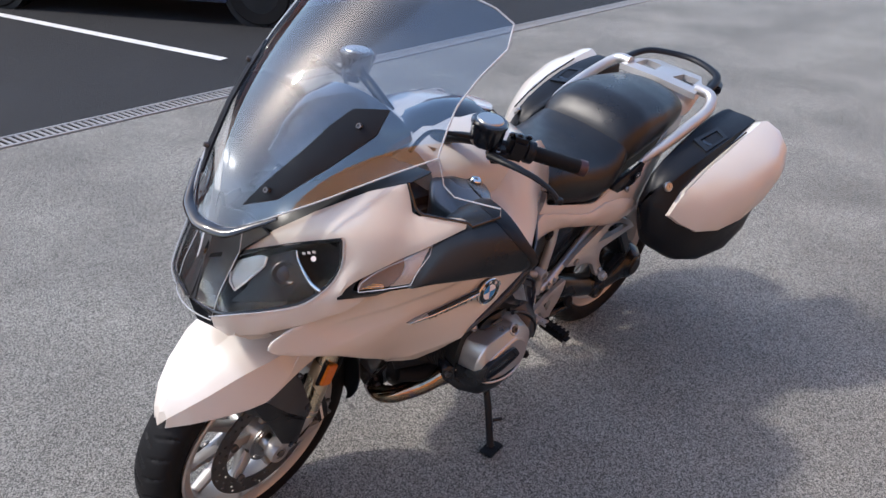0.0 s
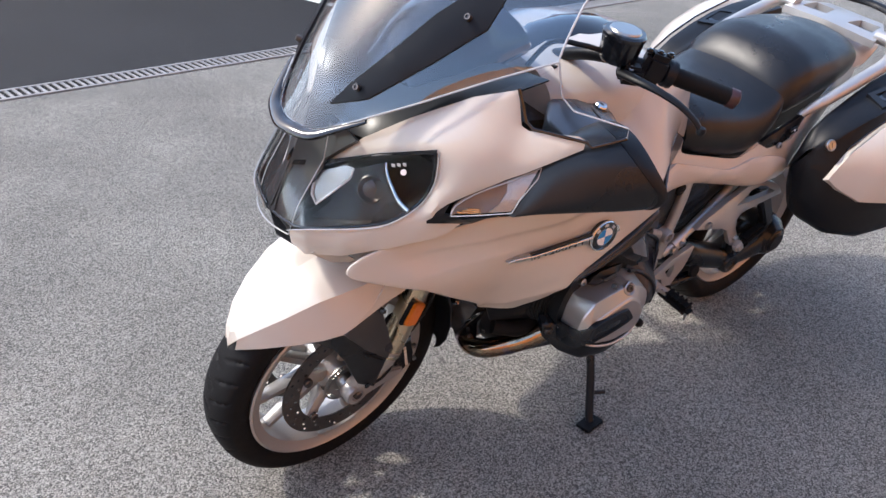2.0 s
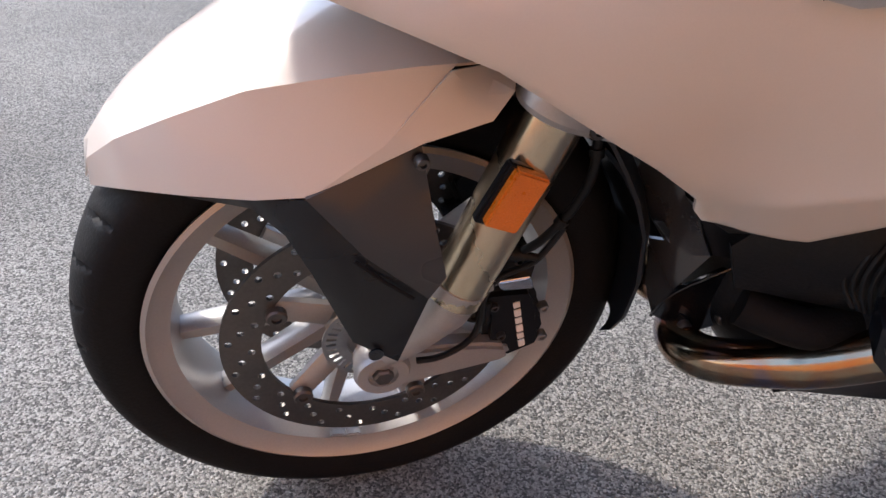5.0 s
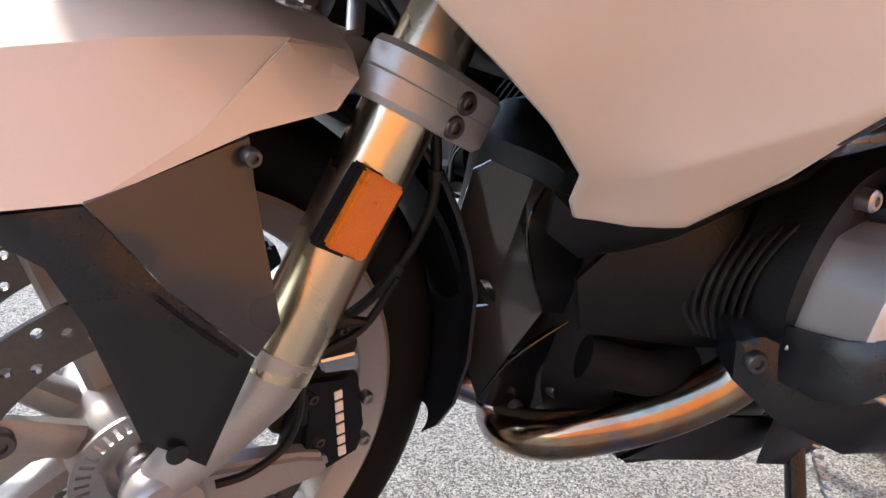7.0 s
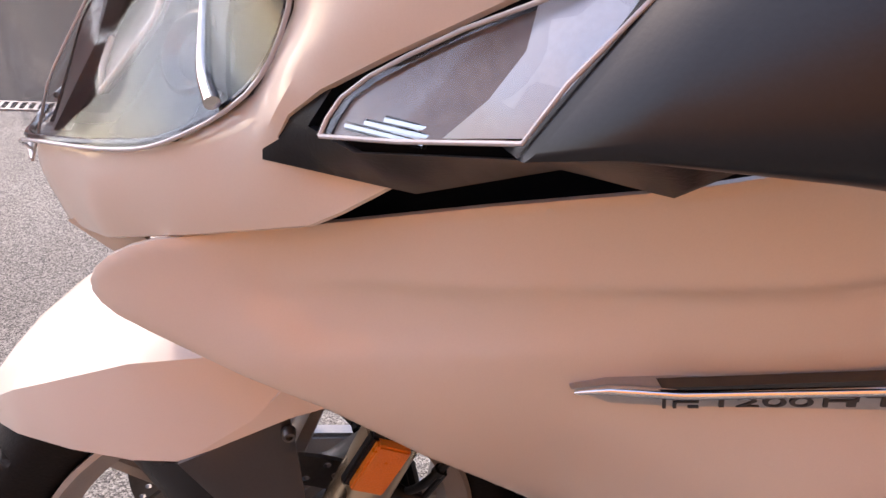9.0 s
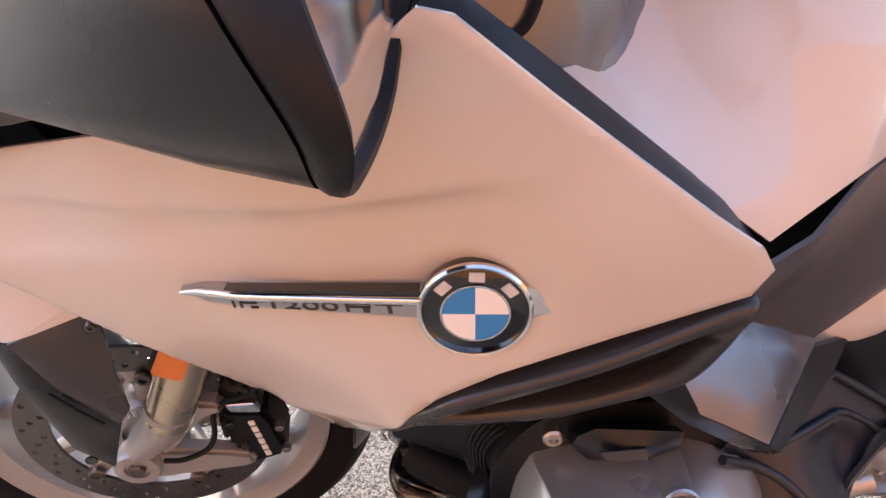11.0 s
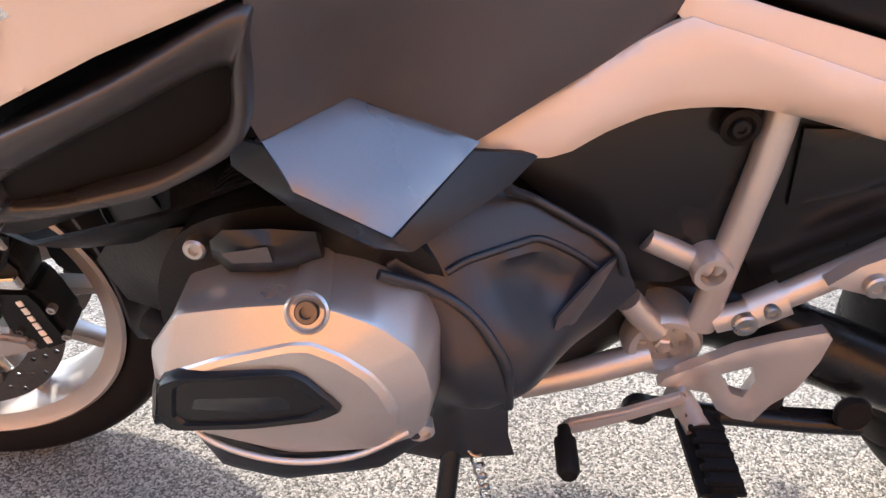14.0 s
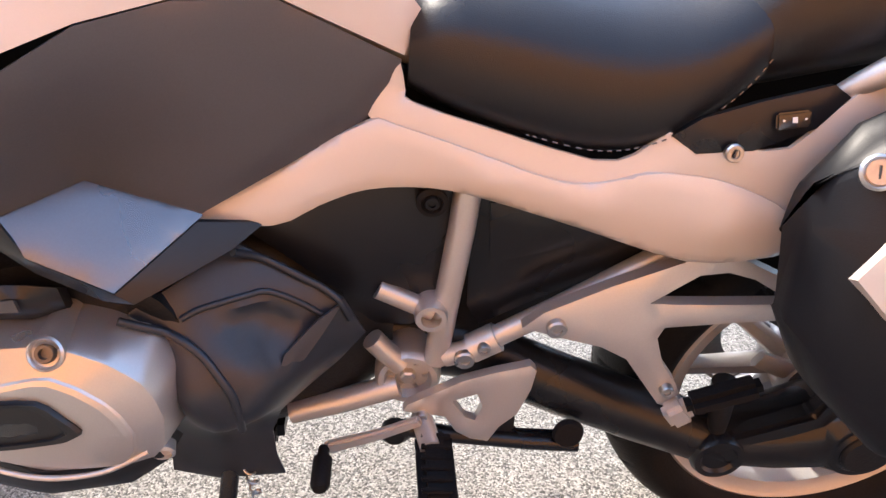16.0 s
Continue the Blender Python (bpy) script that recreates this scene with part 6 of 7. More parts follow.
# splash guard behind the front tyre, drawn out to a point below
guard_rows = [(0.165, 0.59, 0.06), (0.185, 0.574, 0.064), (0.21, 0.548, 0.068), (0.229, 0.518, 0.071), (0.248, 0.484, 0.072), (0.264, 0.442, 0.073), (0.272, 0.39, 0.072), (0.271, 0.34, 0.066), (0.269, 0.305, 0.05), (0.267, 0.285, 0.03)]
guard_rows = [[Vector((x + 0.014 * (1 - k * k) - 0.006 * k ** 6, w * k, z - 0.012 * k * k * (x > 0.265))) for k in np.linspace(-1, 1, 13)] for x, z, w in guard_rows]
shell = [row + [p + Vector((0.004, 0, 0.001)) for p in reversed(row)] for row in guard_rows]
part("splash_guard", skin(shell), NAVY, bike, "black plastic splash guard behind the front tyre")
part("radiator", block((0.03, 0.12, 0.2), (0.345, 0, 0.47), (0, 15, 0), 0.01), DARK, bike)
part("belly_pan", plate([(0.42, 0.3), (0.45, 0.262), (0.6, 0.24), (0.72, 0.26), (0.72, 0.3), (0.5, 0.29)], -0.14, 0.14, 0.01), MATTE, bike)
part("inner_fairing", plate([(0.1, 0.72), (0.3, 0.62), (0.55, 0.64), (0.6, 0.8), (0.5, 0.95), (0.2, 0.98), (0.0, 0.86)], -0.17, 0.17, 0.02), MATTE, bike)
part("frame_core", plate([(0.55, 0.56), (0.62, 0.78), (0.86, 0.76), (1.25, 0.74), (1.25, 0.66), (0.98, 0.6), (0.86, 0.44), (0.7, 0.44)], -0.095, 0.095, 0.02), DARK, bike)
part("rear_inner_guard", plate([(1.08, 0.68), (1.2, 0.8), (1.55, 0.86), (1.72, 0.84), (1.6, 0.74), (1.4, 0.69), (1.22, 0.62), (1.16, 0.5), (1.13, 0.5)], -0.085, 0.085, 0.015), MATTE, bike)

# ---- frame, foot rests and stand ----
for s in (-1, 1):
    def side(bm):
        bm.transform(Matrix.Diagonal((1, 1 if s < 0 else -1, 1, 1)))
        bmesh.ops.recalc_face_normals(bm, faces=bm.faces)
        return bm
    hub = part("frame_hub", side(turned([(0, 0.0), (0.026, 0.0), (0.03, 0.012), (0.037, 0.012), (0.041, 0.006), (0.042, 0), (0.042, -0.045), (0, -0.045)], (0.881, -0.142, 0.401), (0, -1, 0), 40)), FRAME, bike, "silver frame casting round the swing arm pivot")
    part("pivot_nut", side(turned([(0, 0), (0.0105, 0), (0.0105, 0.008), (0.008, 0.01), (0, 0.01)], (0.881, -0.142, 0.401), (0, -1, 0), 6)), STEEL, hub)
    for q in range(6):
        a = radians(60 * q)
        part("pivot_slot", side(block((0.007, 0.002, 0.005), (0.881 + 0.021 * math.cos(a), -0.144, 0.401 + 0.021 * math.sin(a)), (0, -60 * q, 0), 0.0005)), STEEL, hub)
    for pts, r in (([(0.914, -0.145, 0.43), (0.921, -0.145, 0.52), (0.93, -0.145, 0.62), (0.934, -0.14, 0.68)], 0.0155), ([(0.905, -0.145, 0.505), (0.87, -0.145, 0.522), (0.84, -0.145, 0.536)], 0.012), ([(0.872, -0.145, 0.42), (0.85, -0.145, 0.442), (0.835, -0.145, 0.46)], 0.014),
                   ([(0.87, -0.145, 0.385), (0.8, -0.15, 0.36), (0.735, -0.15, 0.338)], 0.016), ([(0.925, -0.15, 0.44), (0.95, -0.155, 0.455), (1.05, -0.15, 0.52), (1.19, -0.14, 0.615)], 0.0135)):
        part("frame_tube", side(sweep(pts, r, 18)), FRAME, hub)
    part("frame_eye", side(lathe([(0.012, -0.17), (0.018, -0.17), (0.0195, -0.166), (0.0195, -0.13), (0.012, -0.13)], (0.903, 0, 0.512), 28, "y")), FRAME, hub)
    part("tube_collar", side(sweep([(0.955, -0.155, 0.458), (0.985, -0.154, 0.477)], 0.0185, 18)), FRAME, hub)
    bolt(hub, (0.946, s * 0.172, 0.455), (0, s, 0), 0.0125)
    bolt(hub, (0.968, s * 0.172, 0.472), (0, s, 0), 0.008)
    # rear foot rest bracket with its open triangle
    bo_ = [(1.008, -0.18, 0.51), (1.03, -0.182, 0.535), (1.1, -0.184, 0.577), (1.181, -0.188, 0.62), (1.21, -0.192, 0.628), (1.236, -0.195, 0.625), (1.29, -0.2, 0.603), (1.318, -0.2, 0.587), (1.35, -0.2, 0.556), (1.25, -0.2, 0.545), (1.165, -0.2, 0.534), (1.16, -0.2, 0.518), (1.175, -0.2, 0.48), (1.198, -0.2, 0.45), (1.214, -0.2, 0.42), (1.215, -0.2, 0.404), (1.184, -0.2, 0.415), (1.165, -0.2, 0.44), (1.131, -0.2, 0.485), (1.1, -0.195, 0.498), (1.063, -0.19, 0.503)]
    hole = [(1.143, -0.2, 0.562), (1.191, -0.2, 0.602), (1.22, -0.2, 0.609), (1.25, -0.2, 0.603), (1.305, -0.2, 0.574), (1.225, -0.2, 0.568)]
    rb = part("rear_footrest_bracket", side(sheet(bo_, (), (0, -1, 0), 0.016, 0.016, [resample(hole, 0.014)], 0.003)), FRAME, bike, "silver cast bracket of the rear foot rest")
    bolt(rb, (1.045, s * 0.188, 0.52), (0, s, 0), 0.012)
    bolt(rb, (1.187, s * 0.203, 0.443), (0, s, 0), 0.0085)
    part("rear_footrest", side(block((0.09, 0.03, 0.026), (1.25, -0.215, 0.45), (0, -24, 0), 0.008)), RUBBER, rb, "folded rubber rear foot rest")
    part("footrest_link", side(block((0.03, 0.025, 0.035), (1.205, -0.21, 0.415), (0, -40, 0), 0.006)), FRAME, rb)
    # rider's foot rest, heel plate and lever
    heel = [(0.876, -0.178, 0.368), (0.882, -0.178, 0.38), (0.947, -0.178, 0.422), (0.985, -0.178, 0.437), (1.027, -0.178, 0.45), (1.035, -0.178, 0.442), (1.032, -0.178, 0.41), (1.02, -0.178, 0.368), (1.0, -0.178, 0.345), (0.988, -0.178, 0.318), (0.965, -0.178, 0.322), (0.945, -0.178, 0.335), (0.93, -0.178, 0.36), (0.905, -0.178, 0.365)]
    gap = [(0.936, -0.178, 0.388), (0.967, -0.178, 0.401), (0.975, -0.178, 0.38), (0.968, -0.178, 0.355), (0.955, -0.178, 0.36)]
    fr_ = part("footrest_bracket", side(sheet(heel, (), (0, -1, 0), 0.013, 0.012, [resample(gap, 0.01)], 0.003)), FRAME, bike, "silver foot rest bracket with a heel plate")
    part("peg_arm", side(sweep([(0.9, -0.165, 0.352), (0.908, -0.2, 0.35), (0.912, -0.22, 0.35)], 0.014, 14)), FRAME, fr_)
    peg = part("foot_peg", side(block((0.046, 0.11, 0.028), (0.917, -0.245, 0.344), (4, 0, 3), 0.011)), RUBBER, fr_, "black rubber foot peg with cross ribs")
    for k in range(6):
        part("peg_rib", side(block((0.036, 0.007, 0.005), (0.917, -0.206 - 0.016 * k, 0.3585), (0, 0, 0), 0.001)), RUBBER, peg)
    part("peg_feeler", side(sweep([(0.915, -0.29, 0.338), (0.915, -0.292, 0.31)], [0.005, 0.003], 10)), STEEL, peg)
    bolt(fr_, (0.9, s * 0.18, 0.366), (0, s, 0), 0.0075)
    if s < 0:
        lever = part("gear_lever", plate([(0.776, 0.318), (0.783, 0.33), (0.84, 0.35), (0.895, 0.378), (0.902, 0.366), (0.85, 0.338), (0.79, 0.312)], -0.198, -0.187, 0.003), FRAME, bike, "silver gear lever with a rubber toe peg")
        part("toe_peg", sweep([(0.78, -0.195, 0.322), (0.78, -0.21, 0.32), (0.78, -0.212, 0.32), (0.78, -0.25, 0.318), (0.78, -0.256, 0.318)], [0.007, 0.008, 0.012, 0.012, 0.008], 16), RUBBER, lever)
        part("gear_rod", sweep([(0.86, -0.13, 0.35), (0.79, -0.13, 0.352), (0.74, -0.12, 0.355)], 0.006, 10), STEEL, lever)
# swing arm, final drive, rear wheel
sw_o = []
for x, z, hz, hy in ((0.84, 0.41, 0.05, 0.035), (0.95, 0.4, 0.048, 0.038), (1.08, 0.368, 0.046, 0.04), (1.2, 0.318, 0.044, 0.042), (1.3, 0.28, 0.042, 0.045), (1.4, 0.29, 0.055, 0.055), (1.47, 0.31, 0.07, 0.062), (1.54, 0.32, 0.06, 0.05)):
    sw_o.append([(x, -0.115 + 0.04 * max(0, min(1, (1.05 - x) / 0.12)) + hy * math.cos(a), z + hz * math.sin(a)) for a in np.linspace(0, 2 * math.pi, 20, endpoint=False)])
arm = part("swing_arm", skin(sw_o), SATIN, bike, "black single-sided swing arm with shaft drive")
part("final_drive", lathe([(0.0, -0.182), (0.035, -0.182), (0.04, -0.178), (0.048, -0.178), (0.055, -0.168), (0.07, -0.15), (0.075, -0.1), (0.06, -0.06), (0, -0.06)], (1.497, 0, 0.316), 40, "y", False), SATIN, arm, "black final drive housing")
part("drive_cap", lathe([(0.0, -0.188), (0.03, -0.188), (0.034, -0.184), (0.034, -0.17), (0, -0.17)], (1.497, 0, 0.316), 32, "y", False), DARK, arm)
part("drive_pivot", lathe([(0.0, -0.16), (0.022, -0.16), (0.026, -0.165), (0.034, -0.165), (0.038, -0.158), (0.038, -0.09), (0, -0.09)], (1.313, 0, 0.277), 32, "y", False), SATIN, arm)
part("torque_arm", plate([(1.33, 0.285), (1.45, 0.335), (1.47, 0.4), (1.36, 0.545), (1.3, 0.555), (1.285, 0.53), (1.35, 0.49), (1.43, 0.39), (1.42, 0.36), (1.32, 0.315)], -0.16, -0.13, 0.006), SATIN, arm, "black torque arm")
part("torque_strut", sweep([(1.295, -0.14, 0.4), (1.305, -0.14, 0.33), (1.31, -0.14, 0.29)], [0.018, 0.014, 0.01], 12), DARK, arm)
rear = wheel("rear_wheel", (1.485, 0, 0.315), 0.072, "silver cast rear wheel")
part("tyre", tyre_mesh((1.485, 0, 0.315), 0.3145, 0.09, 0.229, 30), RUBBER, rear, "wide black rear tyre")
brake_disc((1.485, 0, 0.315), 0.085, rear, 0.09, 0.138)
shock = [(1.06 + 0.03 * math.cos(a), -0.02 + 0.03 * math.sin(a), 0.42 + 0.022 * a / (2 * math.pi)) for a in np.linspace(0, 12 * math.pi, 140)]
part("shock_spring", sweep(shock, 0.006, 8), SATIN, bike, "black suspension spring")
part("lower_linkage", sweep([(0.86, -0.15, 0.315), (0.95, -0.16, 0.312), (1.05, -0.165, 0.308), (1.11, -0.165, 0.306)], 0.0115, 12), SATIN, bike, "black folded centre stand bar")
part("stand_pad", turned([(0, -0.006), (0.018, -0.006), (0.021, 0), (0.018, 0.006), (0, 0.006)], (1.092, -0.172, 0.333), (0, -1, 0.2), 18), RUBBER, bike)
part("stand_bracket", plate([(1.0, 0.3), (1.005, 0.385), (1.02, 0.39), (1.024, 0.32), (1.1, 0.318), (1.1, 0.3)], -0.16, -0.15, 0.003), SATIN, bike)
part("stand_pivot", turned([(0, 0), (0.018, 0), (0.02, 0.012), (0.012, 0.02), (0, 0.02)], (0.868, -0.15, 0.313), (0, -1, 0), 18), DARK, bike)
stand = part("side_stand", sweep(rounded([(0.665, -0.17, 0.33), (0.66, -0.2, 0.265), (0.65, -0.245, 0.17), (0.638, -0.285, 0.075), (0.636, -0.297, 0.052)], False, 4), 0.0115, 14), SATIN, bike, "black side stand with a flat foot")
part("stand_foot", block((0.07, 0.045, 0.009), (0.632, -0.302, 0.0495), (-8.2, 0, 8), 0.003), DARK, stand)
part("stand_prong", sweep([(0.645, -0.262, 0.128), (0.69, -0.275, 0.12)], 0.006, 10), SATIN, stand)
spring_pts = [(0.676 + 0.006 * math.cos(a) + 0.0006 * a, -0.185 + 0.006 * math.sin(a) - 0.0009 * a, 0.315 - 0.0018 * a) for a in np.linspace(0, 18 * math.pi, 120)]
part("stand_spring", sweep(spring_pts, 0.0018, 6), STEEL, stand)

# ---- tail, seats and luggage ----
to = [(0.657, -0.2, 0.655), (0.666, -0.199, 0.664), (0.745, -0.172, 0.707), (0.826, -0.148, 0.751), (0.845, -0.143, 0.785), (0.856, -0.139, 0.803), (0.862, -0.139, 0.775), (0.87, -0.15, 0.767), (0.952, -0.162, 0.748), (1.051, -0.178, 0.728), (1.09, -0.182, 0.738), (1.118, -0.186, 0.766), (1.133, -0.2, 0.762), (1.18, -0.212, 0.765), (1.225, -0.214, 0.768), (1.264, -0.205, 0.808), (1.31, -0.195, 0.84), (1.42, -0.17, 0.88), (1.6, -0.12, 0.905), (1.6, -0.13, 0.86), (1.42, -0.18, 0.8), (1.33, -0.2, 0.72), (1.28, -0.21, 0.65), (1.234, -0.212, 0.632),
      (1.166, -0.192, 0.62), (1.05, -0.18, 0.648), (0.95, -0.168, 0.672), (0.891, -0.163, 0.679), (0.827, -0.165, 0.674), (0.78, -0.178, 0.66), (0.734, -0.19, 0.641), (0.69, -0.199, 0.646)]
upper = [(0.826, -0.15, 0.752), (0.845, -0.144, 0.785), (0.856, -0.14, 0.803), (0.862, -0.139, 0.775), (0.87, -0.15, 0.767)] + to[8:23] + [(1.28, -0.212, 0.655), (1.262, -0.212, 0.672), (1.228, -0.214, 0.7), (1.173, -0.211, 0.72), (1.14, -0.203, 0.722), (1.103, -0.196, 0.718), (1.07, -0.191, 0.706), (1.035, -0.187, 0.699), (0.995, -0.18, 0.704), (0.938, -0.17, 0.719), (0.853, -0.157, 0.741)]
tail, _ = both("tail_panel", sheet(rounded(upper, True, 2), (), (0.05, -1, 0.1), 0.005, 0.012, (), 0.002), WHITE, bike, "white tail panel under the seat", 30)
tcr = [(0.658, -0.203, 0.656), (0.745, -0.18, 0.706), (0.826, -0.16, 0.748), (0.853, -0.163, 0.748), (0.938, -0.176, 0.727), (0.995, -0.186, 0.712), (1.035, -0.193, 0.707), (1.07, -0.196, 0.714), (1.103, -0.202, 0.727), (1.14, -0.21, 0.731), (1.173, -0.218, 0.73), (1.228, -0.222, 0.711), (1.27, -0.221, 0.68), (1.265, -0.213, 0.652), (1.237, -0.21, 0.638), (1.166, -0.2, 0.625), (1.05, -0.186, 0.652), (0.95, -0.173, 0.674), (0.891, -0.168, 0.682), (0.827, -0.17, 0.678), (0.78, -0.182, 0.664), (0.734, -0.194, 0.645)]
both("tail_fairing", sheet(rounded(tcr, True, 3), [(0.82, -0.17, 0.715), (0.76, -0.187, 0.685), (0.95, -0.184, 0.7), (1.05, -0.199, 0.685), (1.18, -0.226, 0.685)], (0.05, -1, 0.1), 0.009, 0.01, (), 0.004), WHITE, bike, "raised white lower tail panel", 45)
both("lock_cover", sheet([(1.118, -0.192, 0.765), (1.14, -0.2, 0.788), (1.19, -0.205, 0.81), (1.253, -0.202, 0.828), (1.272, -0.202, 0.817), (1.245, -0.21, 0.788), (1.19, -0.214, 0.764), (1.14, -0.206, 0.754)], (), (0, -1, 0.25), 0.01, 0.012, (), 0.002), SATIN, tail, "black cover with a seat heater switch")
part("heater_switch", block((0.032, 0.006, 0.016), (1.217, -0.213, 0.797), (-15, -10, 0), 0.002), GLOSS, tail)
for k in range(3):
    part("switch_mark", block((0.0045 if k == 1 else 0.0016, 0.001, 0.005 if k == 1 else 0.0016), (1.207 + 0.01 * k, -0.2165, 0.797 + 0.0015 * k), (-15, -10, 0), 0), PALE, tail)
part("key_lock", turned([(0, -0.003), (0.0085, -0.003), (0.0092, 0.003), (0.0078, 0.005), (0.005, 0.005), (0.0045, 0.003), (0, 0.003)], (1.169, -0.217, 0.763), (0, -1, 0.2), 26), STEEL, tail, "steel key lock of the seat")
part("key_slot", block((0.0018, 0.001, 0.008), (1.169, -0.2218, 0.764), (-10, 8, 0), 0), INK, tail)


def cushion(rows, n=40, crown=0.12):
    """A padded seat: sections of x, half width, bottom and top, flat below, crowned above."""
    rings = []
    xs = [r[0] for r in rows]
    for x in np.linspace(xs[0], xs[-1], 22):
        w, b, t = (float(np.interp(x, xs, [r[k] for r in rows])) for k in (1, 2, 3))
        ring = []
        for k in range(n):
            a = 2 * math.pi * k / n
            ca, sa = math.cos(a), math.sin(a)
            y = math.copysign(abs(ca) ** 0.55, ca) * w * (1 - 0.1 * max(0, sa))
            z = (b + t) / 2 + math.copysign(abs(sa) ** 0.6, sa) * (t - b) / 2 + (0.018 * (1 - (y / w) ** 2) if sa > 0 else 0)
            ring.append((float(x), y, z))
        rings.append(ring)
    return skin(rings)


seat = part("rider_seat", cushion([(0.864, 0.137, 0.762, 0.852), (0.9, 0.156, 0.746, 0.872), (0.96, 0.171, 0.73, 0.87), (1.03, 0.181, 0.714, 0.862), (1.08, 0.187, 0.716, 0.86), (1.13, 0.188, 0.734, 0.868), (1.18, 0.178, 0.775, 0.89), (1.225, 0.155, 0.81, 0.915)]), LEATHER, bike, "black grained rider seat with stitched edges", 60)
part("passenger_seat", cushion([(1.165, 0.15, 0.78, 0.885), (1.21, 0.172, 0.79, 0.94), (1.28, 0.178, 0.81, 0.965), (1.4, 0.172, 0.84, 0.968), (1.5, 0.155, 0.86, 0.962), (1.56, 0.135, 0.875, 0.95), (1.59, 0.11, 0.885, 0.93)]), LEATHER, bike, "black grained passenger seat", 60)
for s in (-1, 1):
    stitch = rounded([(0.98, s * 0.176, 0.752), (1.05, s * 0.187, 0.744), (1.11, s * 0.188, 0.758), (1.17, s * 0.18, 0.798), (1.21, s * 0.163, 0.848), (1.222, s * 0.14, 0.895)], False, 14)
    for a_, b_ in list(zip(stitch, stitch[1:]))[::2]:
        part("stitch", sweep([a_, b_], 0.0009, 5), DISC, seat)
for s in (-1, 1):
    rail = rounded([(1.27, s * 0.185, 0.815), (1.3, s * 0.2, 0.845), (1.34, s * 0.212, 0.87), (1.45, s * 0.217, 0.905), (1.56, s * 0.215, 0.935), (1.61, s * 0.2, 0.958), (1.625, s * 0.175, 0.972), (1.62, s * 0.13, 0.975)], False, 6)
    part("grab_rail", sweep(rail, [0.009, 0.016, 0.0175, 0.018, 0.018, 0.018], 16), FRAME, bike, "silver grab rail")
rk = [(1.585, -0.15, 0.972), (1.575, 0, 0.98), (1.585, 0.15, 0.972), (1.66, 0.13, 0.985), (1.73, 0.09, 0.985), (1.73, -0.09, 0.985), (1.66, -0.13, 0.985)]
hole = lambda y: [(1.625, y - 0.04, 0.98), (1.625, y + 0.04, 0.98), (1.69, y + 0.03, 0.985), (1.69, y - 0.03, 0.985)]
rack = part("luggage_rack", sheet(rk, (), (0.01, 0, 1), 0.02, 0.03, [resample(hole(-0.075), 0.02), resample(hole(0.075), 0.02)], 0.003), FRAME, bike, "silver luggage rack plate with open slots")
loop = rounded([(1.64, -0.16, 0.972), (1.70, -0.155, 0.985), (1.76, -0.12, 1.0), (1.81, 0, 1.003), (1.76, 0.12, 1.0), (1.70, 0.155, 0.99), (1.63, 0.16, 0.98)], False, 6)
part("rack_loop", sweep(loop, 0.014, 12, False, 0.7), MATTE, rack, "black outer loop of the rack")
part("rack_foot", block((0.07, 0.05, 0.03), (1.72, -0.15, 0.968), (0, 0, 20), 0.006), MATTE, rack)
part("tail_cowl", skin([[(x, w * math.cos(a), z + h * math.sin(a)) for a in np.linspace(0, 2 * math.pi, 20, endpoint=False)] for x, w, z, h in ((1.5, 0.13, 0.87, 0.05), (1.62, 0.135, 0.895, 0.055), (1.72, 0.11, 0.92, 0.04), (1.79, 0.08, 0.935, 0.02))]), WHITE, bike, "white tail cowl")
part("tail_light", block((0.02, 0.14, 0.03), (1.797, 0, 0.93), (0, -10, 0), 0.006), REFLEX, bike, "tail light")

PX = (1.225, 1.26, 1.31, 1.4, 1.5, 1.6, 1.68, 1.715, 1.725)


